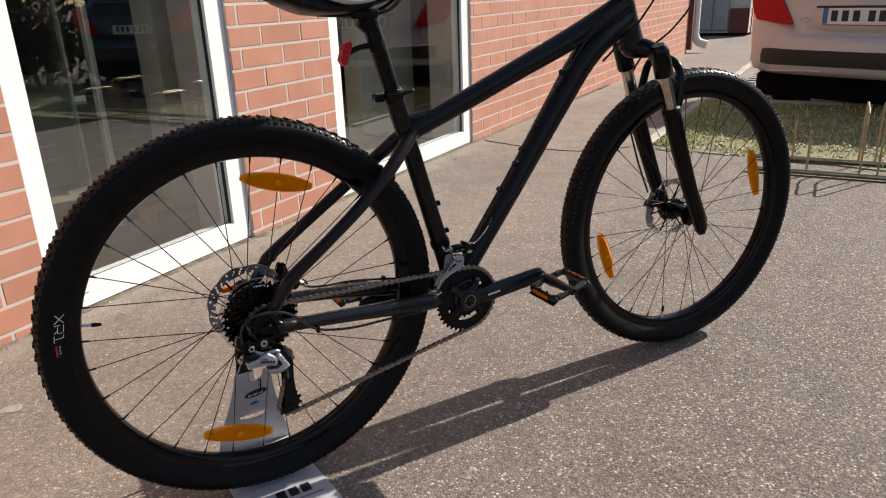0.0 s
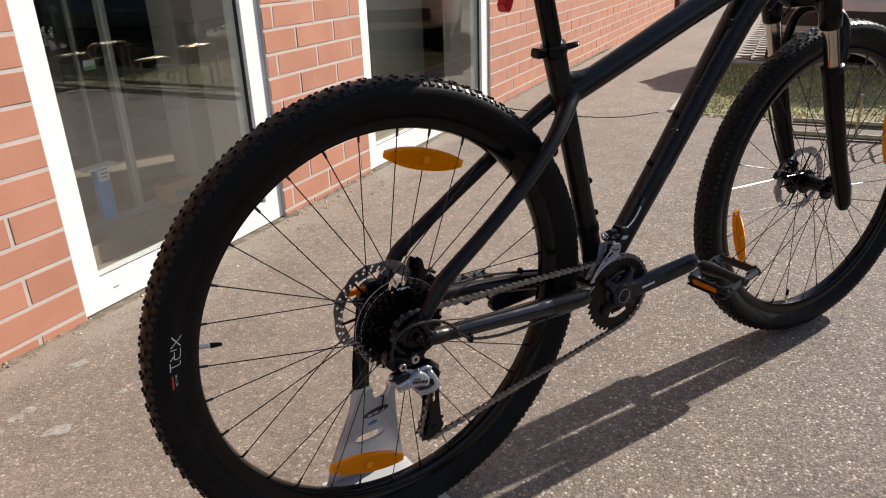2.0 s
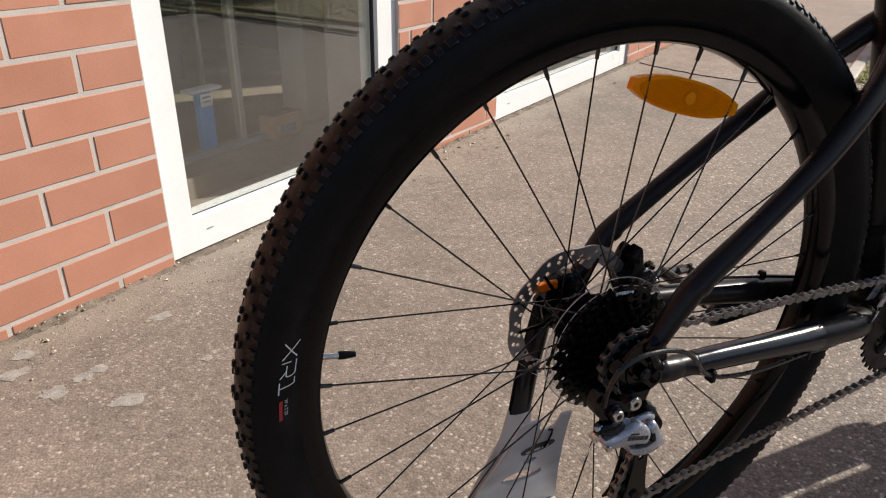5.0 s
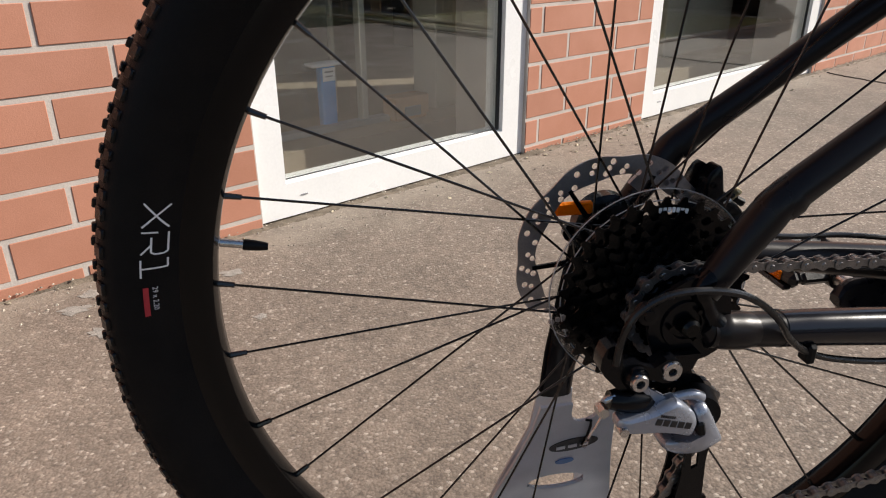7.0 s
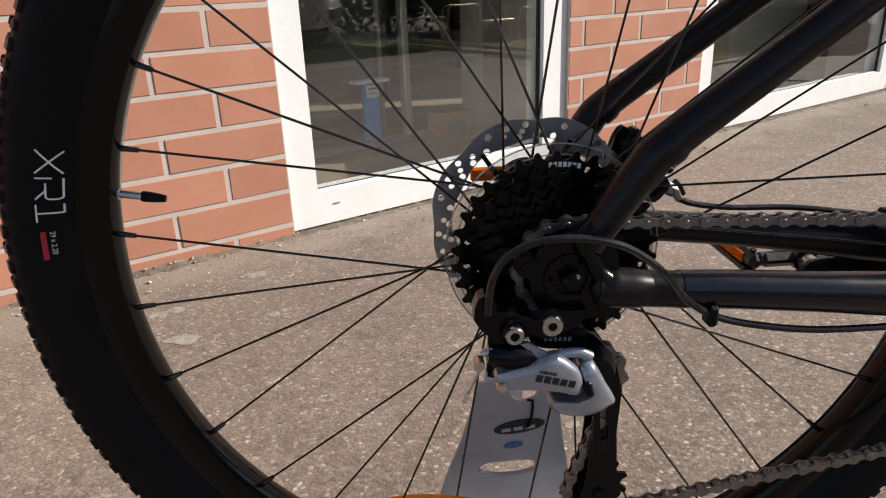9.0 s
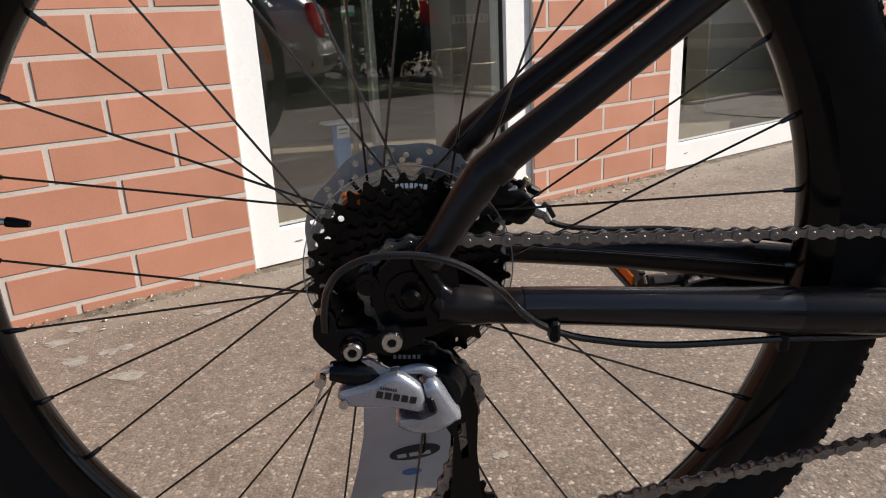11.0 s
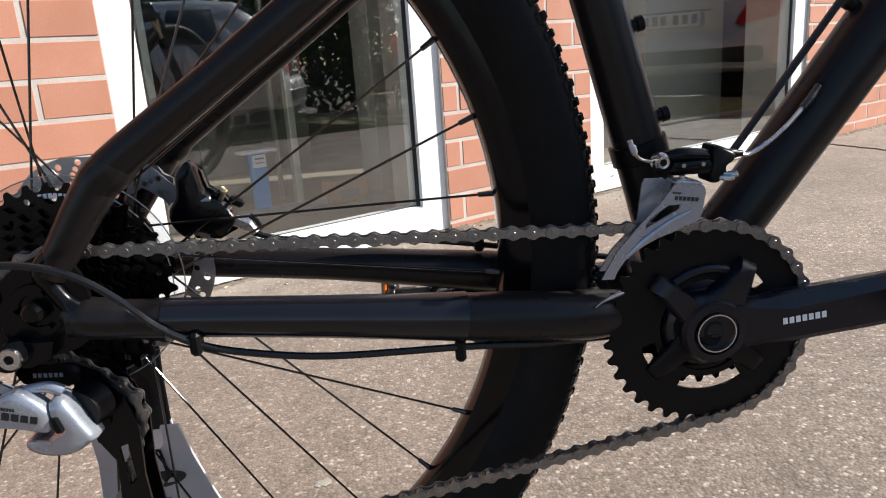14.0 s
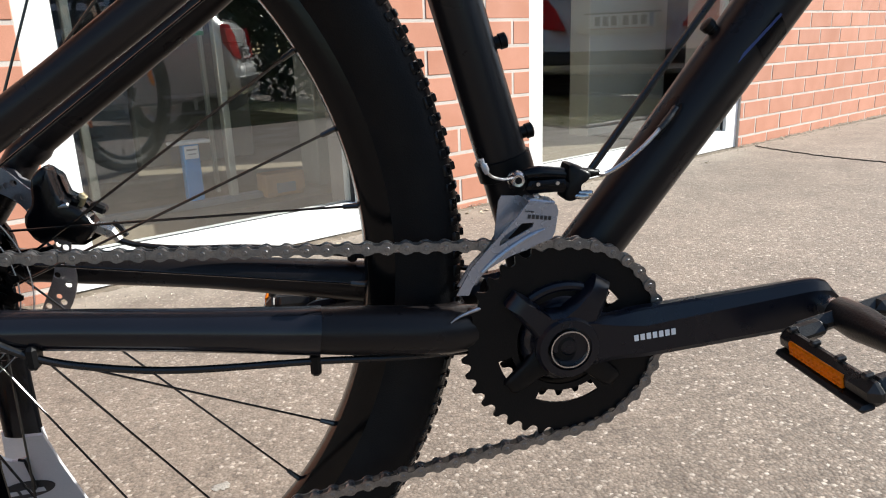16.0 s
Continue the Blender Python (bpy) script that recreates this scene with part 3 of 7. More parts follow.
part("sticker", Mesh().box((0.555, 0.4765, 0.575), (0.045, 0.002, 0.012), 0, WALL), GREENINK, partition, "green foot of the sticker")
part("pane", Mesh().box((0.395, 0.482, 1.2), (0.38, 0.005, 2.2), 0, WALL), INNERPANE, partition).visible_shadow = False

# display post
PU, PY = 0.475, 0.440
post = thing("display_post", tuple(WALL @ Vector((PU, PY, 0.066))), "blue display post with a white tray top", "display stand")
part("column", Mesh().box((PU, PY, 0.162), (0.050, 0.03, 0.192), 0.004, WALL), BLUE, post)
part("tray", Mesh().box((PU, PY, 0.262), (0.120, 0.05, 0.010), 0.004, WALL), PAPER, post, "white tray top")
part("price_card", Mesh().box((PU, PY - 0.0165, 0.233), (0.042, 0.003, 0.038), 0.0005, WALL), PAPER, post, "white price card")
part("print_bar", Mesh().box((PU, PY - 0.0186, 0.241), (0.03, 0.001, 0.005), 0, WALL), GREYINK, post)
part("print_bar", Mesh().box((PU, PY - 0.0186, 0.228), (0.026, 0.001, 0.003), 0, WALL), GREYINK, post)


def carton(u, y, w, d, h, material, label):
    c = thing("carton", tuple(WALL @ Vector((u, y, 0.066))), label, "box", "cartons on the shop floor")
    part("body", Mesh().box((u, y, 0.066 + h / 2), (w, d, h), 0.004, WALL), material, c)
    part("lid", Mesh().box((u, y, 0.066 + h - 0.03), (w + 0.008, d + 0.008, 0.06), 0.003, WALL), material, c)
    for k in range(3):
        part("print_bar", Mesh().box((u, y - d / 2 - 0.0055, 0.066 + h * (0.25 + 0.13 * k)), (w * 0.5, 0.002, 0.012), 0, WALL), GREYINK, c)


carton(0.30, 1.25, 0.42, 0.3, 0.34, GREYDOOR, "grey carton on the shop floor")
carton(0.745, 0.40, 0.13, 0.06, 0.075, CARDBOARD, "small brown cardboard box behind the glass")
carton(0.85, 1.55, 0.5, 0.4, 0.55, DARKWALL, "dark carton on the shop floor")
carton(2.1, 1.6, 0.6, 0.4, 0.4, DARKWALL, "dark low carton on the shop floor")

# the far end: corner pilaster, downpipe, recess with a grey metal door, next wing
tagged(part("trim_corner", Mesh().box((9.95, 0.12, 1.65), (0.1, 0.36, 3.3), 0.006, WALL), OXBLOOD), "dark brown corner strip of the wall", "trim", kind="structure")
pipe = thing("downpipe", tuple(WALL @ Vector((10.09, -0.06, 0.0))), "white plastic rain downpipe with a curved shoe", "downpipe")
part("pipe", Mesh().tube([WALL @ Vector((10.1, -0.07, z)) for z in (0.3, 1.0, 3.2)], 0.055, 18), PVC, pipe)
part("shoe", Mesh().tube(smooth([WALL @ Vector(p) for p in ((10.1, -0.07, 0.32), (10.1, -0.07, 0.2), (10.12, -0.12, 0.1), (10.14, -0.24, 0.055))], 5), 0.06, 18), PVC, pipe, "curved outlet shoe")
part("bracket", Mesh().box((10.1, -0.05, 0.75), (0.14, 0.1, 0.03), 0.004, WALL), GASKET, pipe)
far = Mesh()
far.box((13.8, 1.8, 1.75), (0.3, 4.4, 3.5), 0, WALL)
wall_recess = tagged(part("wall_recess", far, RENDER), "pale rendered wall of the recess", "wall", kind="structure")
plinth = Mesh().box((13.62, -0.23, 0.22), (0.06, 0.34, 0.44), 0.004, WALL)
tagged(part("trim_plinth", plinth, OXBLOOD), "dark red painted plinth", "plinth", kind="structure")
door_1 = tagged(new("door_1"), "grey sheet metal double door", "door", kind="structure")
door_1.matrix_basis = WALL @ Matrix.Translation((13.6, 0.9, 0))
for k in range(8):
    part("panel", Mesh().box((13.62, 0.1 + 0.28 * k, 1.15), (0.05, 0.272, 2.2), 0.008, WALL), GREYDOOR, door_1)
part("door_handle", Mesh().box((13.57, 1.2, 1.05), (0.06, 0.03, 0.14), 0.006, WALL), GASKET, door_1)
wing_mesh = Mesh().box((18.3, 1.8, 1.75), (9.0, 4.4, 3.5), 0, WALL)
wall_wing = tagged(part("wall_wing", wing_mesh, MORTAR), "far wing of the building in the same brick", "wall", kind="structure")


# ---- kerb, grass, bike rack ----
def wp(u, out, z=0.0):
    return WALL @ Vector((u, -out, z))


kerb_mesh = Mesh()
for k in range(9):
    kerb_mesh.box((3.62 + 1.0 * k, -1.035, ground_z(3.62 + k, 1.03) - 0.03), (0.99, 0.065, 0.09), 0.010, WALL)
for k in range(7):
    kerb_mesh.box((5.15, -1.58 - 1.0 * k, ground_z(5.12, 1.58 + k) - 0.02), (0.06, 0.99, 0.09), 0.010, WALL)
tagged(part("trim_kerb", kerb_mesh, KERB), "worn pale concrete kerb along the path", "kerb", kind="structure")
rng = random.Random(4)
edge_a = [(3.14 - 0.16 * k / 12 + rng.uniform(-0.03, 0.03), 1.07 + 1.13 * k / 12) for k in range(12)]
edge_b = [(2.98 - 0.03 * k + rng.uniform(-0.05, 0.05), 2.25 + 0.45 * k) for k in range(20)]
bed = [*edge_a, *edge_b]
bed_mesh = Mesh()
rows = []
for u0, o in bed:
    rows.append([wp(u0, o, -0.05)] + [wp(u0 + (5.12 - u0) * f, o, ground_z(u0 + (5.12 - u0) * f, o) + 0.006) for f in (0, 0.08, 0.16, 0.24, 0.32, 0.4, 0.5, 0.6, 0.75, 1.0)] + [wp(5.12, o, -0.3)])
for a, b in zip(rows, rows[1:]):
    bed_mesh.add(a + b, [(j, j + 1, 13 + j, 12 + j) for j in range(11)])
tagged(part("ground_bed", bed_mesh, SOIL), "strip of thin soil between path and parked cars", "soil", kind="structure")


def inside(u, o):
    lim = 3.14 - 0.142 * (o - 1.07) if o < 2.2 else 2.98 - 0.067 * (o - 2.2)
    return lim + 0.02 < u < 5.11 and 1.08 < o < 10.5


blades = Mesh()
rng = random.Random(7)
made = 0
while made < 26000:
    u, o = 2.4 + 2.7 * rng.random() ** 1.1, 1.07 + 9.0 * rng.random() ** 2.2
    if not inside(u, o) or noise.noise(Vector((u * 3, o * 3, 0))) < rng.uniform(-0.9, 0.15) + 0.4 * (1 - ease(3.1, 3.8, u)):
        continue
    made += 1
    p = wp(u, o, 0.003 + ground_z(u, o))
    a, h, w = rng.uniform(0, 6.283), rng.uniform(0.008, 0.026), rng.uniform(0.0022, 0.0044)
    lean = Vector((math.cos(a), math.sin(a), 0)) * h * rng.uniform(0.4, 1.3)
    s = Vector((-math.sin(a), math.cos(a), 0)) * w
    blades.add([p - s, p + s, p + lean * 0.45 + s * 0.8 + Vector((0, 0, h * 0.7)), p + lean * 0.45 - s * 0.8 + Vector((0, 0, h * 0.7)), p + lean + Vector((0, 0, h))], [(0, 1, 2, 3), (3, 2, 4)])
grass_me = bpy.data.meshes.new("grass")
grass_me.from_pydata(blades.v, [], blades.f)
tagged(part("grass", grass_me, GRASS), "short patchy green and dry grass", "grass", kind="stuff")
litter = Mesh()
for k in range(1000):
    if k < 880:
        u, o = 3.06 + 0.9 * rng.random() ** 1.8, 1.07 + 1.9 * rng.random() ** 1.7
        z = ground_z(u, o) + (0.010 if inside(u, o) else 0.003)
    else:
        u, o, z = rng.choice((rng.uniform(-1.6, 0), rng.uniform(0.9, 1.45), rng.uniform(3, 5), rng.uniform(0, 3))), 0.01 + 0.16 * rng.random() ** 2, 0.002
    p, a, sz = wp(u, o, z), rng.uniform(0, 6.28), rng.uniform(0.003, 0.011) if k >= 880 else rng.uniform(0.006, 0.022)
    e1, e2 = Vector((math.cos(a), math.sin(a), rng.uniform(-0.2, 0.2))) * sz, Vector((-math.sin(a), math.cos(a), rng.uniform(0, 0.4))) * sz * 0.6
    litter.add([p - e1, p - e2 * 0.9, p + e1, p + e2, p + Vector((0, 0, sz * 0.35))], [(0, 1, 4), (1, 2, 4), (2, 3, 4), (3, 0, 4)])
tagged(part("leaf_litter", litter, LITTER), "dry crumbs and leaf litter", "litter", kind="stuff")

dirt = Mesh()
us = [-1.7 + 0.011 * k for k in range(700)]
for u in us:
    swell = 0.5 + 0.5 * noise.noise(Vector((u * 5, 3.1, 0))) + 0.25 * noise.noise(Vector((u * 31, 7.7, 0)))
    at_glass = W1[0] < u < W1[1] or W2[0] < u < W2[1]
    h, w = max(0.002, (0.004 if at_glass else 0.012) * swell * rng.uniform(0.7, 1.3)), max(0.008, 0.034 * swell * rng.uniform(0.75, 1.25))
    dirt.v += [tuple(wp(u, -0.02, h)), tuple(wp(u + rng.uniform(-0.003, 0.003), 0.001 + rng.uniform(0, 0.002), h)), tuple(wp(u + rng.uniform(-0.003, 0.003), w * 0.4, h * rng.uniform(0.3, 0.75))), tuple(wp(u, w, -0.001))]
for k in range(len(us) - 1):
    dirt.f += [(4 * k + q, 4 * k + q + 1, 4 * k + q + 5, 4 * k + q + 4) for q in range(3)]
tagged(part("wall_joint", dirt, DIRT, angle=180), "sandy brown dirt heaped against the foot of the wall", "dirt", kind="stuff")
grains = Mesh()
for k in range(1500):
    u, o = rng.uniform(-1.6, 4.2), 0.004 + 0.14 * rng.random() ** 2.4
    p, a, sz = wp(u, o, 0.0), rng.uniform(0, 6.28), rng.uniform(0.0012, 0.0042)
    z = 0.010 if o < 0.012 else 0.003 if o < 0.03 else 0.0
    e1, e2, up = Vector((math.cos(a), math.sin(a), 0)) * sz, Vector((-math.sin(a), math.cos(a), 0)) * sz * rng.uniform(0.5, 0.9), Vector((0, 0, sz * rng.uniform(0.5, 1.1)))
    p = p + Vector((0, 0, z))
    grains.add([p - e1, p - e2, p + e1, p + e2, p + up + e1 * 0.2], [(0, 1, 4), (1, 2, 4), (2, 3, 4), (3, 0, 4)])
grains_me = bpy.data.meshes.new("grains")
grains_me.from_pydata(grains.v, [], grains.f)
tagged(part("grit", grains_me, GRIT), "pale crumbs of mortar and grit along the wall", "grit", kind="stuff")

rack = thing("bike_rack", (3.07, 0.9, 0), "yellow passivated steel floor bike rack", "bike rack")
rdir, rside = Vector((0.53, -0.848, 0)), Vector((0.848, 0.53, 0))
rbase = Vector((2.845, 1.105, 0.018))
for off in (0.0, 0.30):
    a = rbase + rside * off
    part("rail", Mesh().tube([a, a + rdir * 2.2], 0.014, 12), BRASS, rack)
part("post", Mesh().tube([rbase + rdir * 0.27, rbase + rdir * 0.27 + Vector((0, 0, 0.20))], 0.006, 10), BRASS, rack)
part("post", Mesh().tube([rbase + rdir * 0.19 + rside * 0.3, rbase + rdir * 0.19 + rside * 0.3 + Vector((0, 0, 0.20))], 0.006, 10), BRASS, rack)
for k, h in enumerate((0.30, 0.20, 0.30, 0.20)):
    for gap in (0.0, 0.075):
        s = 0.50 + 0.45 * k + gap
        a = rbase + rdir * s
        pts = smooth([a, a + Vector((0, 0, h * 0.55)), a + Vector((0, 0, h)) + rside * 0.01, a + rside * 0.15 + Vector((0, 0, h + 0.012)), a + rside * 0.29 + Vector((0, 0, h)), a + rside * 0.30 + Vector((0, 0, h * 0.5)), a + rside * 0.30], 4)
        part("hoop", Mesh().tube(pts, 0.0055, 10), BRASS, rack)

# block paving behind the grass
pavers = Mesh()
for i in range(44):
    for j in range(22):
        u, o = 5.235 + 0.104 * i, 1.18 + 0.204 * j + 0.102 * (i % 2)
        z = ground_z(u, o)
        slope = math.degrees(math.atan2(ground_z(u + 0.05, o) - ground_z(u - 0.05, o), 0.1))
        m = WALL @ Matrix.Translation((u, -o, z - 0.008 + rng.uniform(-0.0015, 0.0015))) @ Matrix.Rotation(radians(-slope), 4, "Y")
        pavers.add([(a * 0.0517, b * 0.1012, -0.02) for a, b in ((-1, -1), (1, -1), (1, 1), (-1, 1))] + [(a * 0.0500, b * 0.0995, 0.0115) for a, b in ((-1, -1), (1, -1), (1, 1), (-1, 1))], [(4, 5, 6, 7), (0, 1, 5, 4), (1, 2, 6, 5), (2, 3, 7, 6), (3, 0, 4, 7)], m)
paver_me = bpy.data.meshes.new("paving")
paver_me.from_pydata(pavers.v, [], pavers.f)
tagged(part("pavement", paver_me, PAVER), "grey concrete block paving under the parked cars", "paving", kind="stuff")

# worn spots and a crack in the asphalt
rng = random.Random(11)
for x, y, r in ((-0.477, 0.612, 0.028), (-0.402, 0.879, 0.022), (-0.336, 0.689, 0.013), (-0.592, 0.686, 0.026), (-0.545, 0.718, 0.022), (-0.520, 0.732, 0.016), (-0.648, 0.836, 0.022), (-0.660, 0.774, 0.026), (0.104, 0.300, 0.012)):
    sp = Mesh()
    ring = [(x + r * rng.uniform(0.55, 1.25) * math.cos(a), y + 0.8 * r * rng.uniform(0.55, 1.25) * math.sin(a), 0.0008) for a in np.linspace(0, 6.283, 17)[:-1]]
    sp.add([(x, y, 0.0018), *ring], [(0, i + 1, (i + 1) % 16 + 1) for i in range(16)])
    tagged(part("pale_spot", sp, PALESPOT), "flattened pale spot stuck on the asphalt", "spot", "pale spots on the asphalt", "stuff")
cr = Mesh()
line = smooth([(2.222, 2.63, 0.001), (2.226, 2.58, 0.001), (2.266, 2.42, 0.001), (2.304, 2.28, 0.001), (2.36, 2.163, 0.001), (2.440, 2.035, 0.001), (2.535, 1.958, 0.001), (2.66, 1.92, 0.001), (2.80, 1.90, 0.001)], 8)
for i, p in enumerate(line):
    line[i] = p + Vector((rng.uniform(-0.008, 0.008), rng.uniform(-0.006, 0.006), 0))
cr.tube(line, 0.0035, 6, flat=0.25)
tagged(part("asphalt_crack", cr, CRACK), "thin dark crack across the asphalt path", "crack", kind="stuff")

# ---- the bicycle ----
HUB = Vector((0.001, 0, 0.374))
BB = Vector((0.4255, 0, 0.3157))
FHUB = Vector((1.120, 0, 0.367))
bike = thing("mountain_bike", (0.5, 0, 0.004), "dark anthracite hardtail mountain bike held upright by its rear axle", "bicycle")


def spin(deg):
    """A turn in the bike's plane, from the front upwards."""
    return Matrix.Rotation(-radians(deg), 4, "Y")


# tyre section: (radius, half width) from bead to crown
SIDE = [(0.3115, 0.0135), (0.3175, 0.0165), (0.324, 0.0215), (0.332, 0.0256), (0.340, 0.0275), (0.348, 0.0274), (0.3540, 0.0248), (0.3583, 0.0198), (0.3612, 0.0126), (0.3626, 0.005)]


def side_y(r):
    return float(np.interp(r, [a for a, _ in SIDE], [b for _, b in SIDE]))


def tyre_meshes():
    """The casing, and the tread blocks on it."""
    casing, tread = Mesh(), Mesh()
    prof = [(r, -y) for r, y in SIDE] + [(r, y) for r, y in SIDE[::-1]] + [(0.309, 0.012), (0.309, -0.012)]
    casing.lathe(prof, 128, closed=True)
    n = 188
    for k in range(n):
        a = 360 * k / n
        if k % 2:
            rows = [(q * 0.0215, 0.0066, 0.0092, 0.3564, q * 36) for q in (-1, 1)] + [(q * 0.0058, 0.0038, 0.0064, 0.3629, q * 4) for q in (-1, 1)]
        else:
            rows = [(q * 0.0222, 0.0054, 0.0070, 0.3555, q * 42) for q in (-1, 1)] + [(q * 0.0138, 0.0040, 0.0062, 0.3608, q * 18) for q in (-1, 1)]
        for y, wy, wl, r, tilt in rows:
            m = spin(a) @ Matrix.Translation((r, y, 0)) @ Matrix.Rotation(radians(tilt), 4, "Z")
            tread.box((-0.0001, 0, 0), (0.0042, wy * 1.25, wl * 0.9), 0.0008, m)
    return casing.data("tyre", 40), tread.data("tread", 40)


TYRE_ME, TREAD_ME = tyre_meshes()
TYRE_ME.materials.append(TYRE)
TREAD_ME.materials.append(TREAD)
rim_me = Mesh().lathe([(0.3165, -0.0145), (0.3165, -0.0125), (0.309, -0.0118), (0.309, 0.0118), (0.3165, 0.0125), (0.3165, 0.0145), (0.309, 0.0150), (0.300, 0.0142), (0.2945, 0.0105), (0.2925, 0.005), (0.2925, -0.005), (0.2945, -0.0105), (0.300, -0.0142), (0.309, -0.0150)], 128, closed=True)


def spoke_mesh(y_hub, r_hub, turn):
    """A spoke from the rim at angle 0 to its flange, with its nipple."""
    a = radians(turn)
    top = Vector((0.2935, 0.003 if y_hub > 0 else -0.003, 0))
    foot = Vector((r_hub * math.cos(a), y_hub, r_hub * math.sin(a)))
    d = (foot - top).normalized()
    me = Mesh().tube([top + d * 0.004, foot], 0.00092, 6)
    me.tube([top - d * 0.001, top + d * 0.0115], [0.0022, 0.0018], 8)
    me.tube([foot - d * 0.004, foot + Vector((0, 0.004 if y_hub > 0 else -0.004, 0))], 0.0013, 6)
    return me.data("spoke")


def rotor_mesh(r=0.0805, y=0.0455):
    out = []
    for k in range(96):
        a = 2 * math.pi * k / 96
        rr = r - 0.0030 * (0.5 + 0.5 * math.cos(8 * a)) ** 2
        out.append((rr * math.cos(a), rr * math.sin(a)))
    inner = []
    for k in range(96):
        a = 2 * math.pi * k / 96
        rr = r - 0.0175 + 0.0012 * math.cos(8 * a + 0.6)
        inner.append((rr * math.cos(a), rr * math.sin(a)))
    holes = []
    for k in range(32):
        a = 2 * math.pi * (k + 0.5) / 32
        for j, (rr, da) in enumerate(((r - 0.0060, 0.0), (r - 0.0105, 0.045), (r - 0.0145, 0.09))):
            if (k + j) % 4 == 3:
                continue
            holes.append(circle(0.0025 if j != 1 else 0.0022, 10, (rr * math.cos(a + da), rr * math.sin(a + da))))
    return Mesh().plate([out, inner, *holes], y - 0.0009, y + 0.0009)


def reflector(parent, m, ang, r, turn=0.0, H=0.0110):
    """A long amber spoke reflector, lens on both faces, tangential at ang."""
    L = 0.066
    half = [(L * s, H * (1 - abs(s) ** 2.5) + 0.005) for s in np.linspace(-1, 1, 17)]
    loop = half + [(x, -z) for x, z in half[::-1]]
    place = m @ spin(ang - 90) @ Matrix.Translation((0, 0, r)) @ spin(turn)
    me = Mesh()
    me.plate([loop], -0.0042, 0.0042, place)
    # moulded ridges, one above the other as the reflector hangs
    up = (m @ spin(ang - 90) @ spin(turn)).to_3x3().inverted() @ Vector((0, 0, 1))
    ux, uz = Vector((up.x, up.z)).normalized()
    hx, hz = uz, -ux
    ea, eb, step = L * 0.90, (H + 0.005) * 0.86, 0.0022

    def chord(w):
        qa, qb, qc = (hx / ea) ** 2 + (hz / eb) ** 2, 2 * w * (ux * hx / ea**2 + uz * hz / eb**2), (w * ux / ea) ** 2 + (w * uz / eb) ** 2 - 1
        disc = qb * qb - 4 * qa * qc
        if disc <= 0:
            return None
        return [(-qb + q * math.sqrt(disc)) / (2 * qa) for q in (-1, 1)]

    ks = [k for k in range(-30, 31) if chord(k * step)]
    for q in (-1, 1):
        vs, fs = [], []
        for k in ks:
            for y in (0.0040, 0.0068):
                vs += [(k * step * ux + e * hx, q * y, k * step * uz + e * hz) for e in chord(k * step)]
        for r_ in range(len(ks) - 1):
            b = 4 * r_
            fs += [(b, b + 1, b + 3, b + 2), (b + 2, b + 3, b + 5, b + 4), (b, b + 2, b + 4), (b + 1, b + 5, b + 3)]
        me.add(vs, fs, place)
    me.plate([circle(0.006, 16)], -0.0076, 0.0076, place)
    return part("reflector", me, AMBER, parent, "amber plastic spoke reflector")


def wheel(name, m, first, y_r, y_l, r_fl, label, reflect, valve_at, half=0.0110):
    """Rim as the part, with tyre, spokes, hub, valve and reflectors under it."""
    rm = Mesh().add(rim_me.v, rim_me.f, m)
    w = part(name, rm, RIM, bike, label)
    part("tyre", TYRE_ME, TYRE, w, "black rubber tyre casing", basis=m)
    part("tread", TREAD_ME, TREAD, w, "fine scuffed tread blocks", basis=m)["kind"] = "stuff"
    kinds = {}
    for i in range(32):
        side, trail = i % 2, (i // 2) % 2
        key = (side, trail)
        if key not in kinds:
            kinds[key] = spoke_mesh(y_r if side == 0 else y_l, r_fl, -66 if trail else 66)
        part("spoke", kinds[key], SPOKE, w, basis=m @ spin(first + 11.25 * i))
    hub = Mesh()
    hub.lathe([(0.0, y_r - 0.012), (0.009, y_r - 0.012), (0.011, y_r - 0.004), (r_fl + 0.004, y_r - 0.002), (r_fl + 0.004, y_r + 0.002), (0.016, y_r + 0.006), (0.0145, 0), (0.016, y_l - 0.006), (r_fl + 0.004, y_l - 0.002), (r_fl + 0.004, y_l + 0.002), (0.019, y_l + 0.004), (0.019, y_l + 0.012), (0.009, y_l + 0.013), (0.009, y_l + 0.03), (0.0, y_l + 0.03)], 40, m)
    part("hub", hub, GLOSSBLACK, w, "black disc brake hub")
    ro = rotor_mesh()
    part("brake_rotor", Mesh().add(ro.v, ro.f, m), ROTOR, w, "drilled wavy steel brake rotor", angle=30)
    sp = part("rotor_spider", Mesh().plate([circle(0.024, 32)], 0.0436, 0.0466, m), GLOSSBLACK, w)
    for k in range(6):
        a = 60 * k + 8
        loop = [(0.017, -0.005), (0.040, -0.0018), (0.0665, -0.0030), (0.0665, 0.0002), (0.040, 0.0022), (0.017, 0.006)]
        part("rotor_arm", Mesh().plate([loop], 0.0440, 0.0462, m @ spin(a)), GLOSSBLACK, w)
    v = Mesh().tube([m @ spin(valve_at) @ Vector((r, 0, 0)) for r in (0.296, 0.292, 0.2915, 0.2755)], [0.0042, 0.0042, 0.0027, 0.0027], 12)
    part("valve_stem", v, STEEL, w, "steel valve stem")
    v = Mesh().tube([m @ spin(valve_at) @ Vector((r, 0, 0)) for r in (0.2775, 0.2765, 0.272, 0.2660, 0.2620)], [0.0034, 0.0037, 0.0036, 0.0030, 0.0024], 12)
    part("valve_cap", v, BLACK, w)
    for ang, turn in reflect:
        reflector(w, m, ang, 0.249, turn, half)
    return w


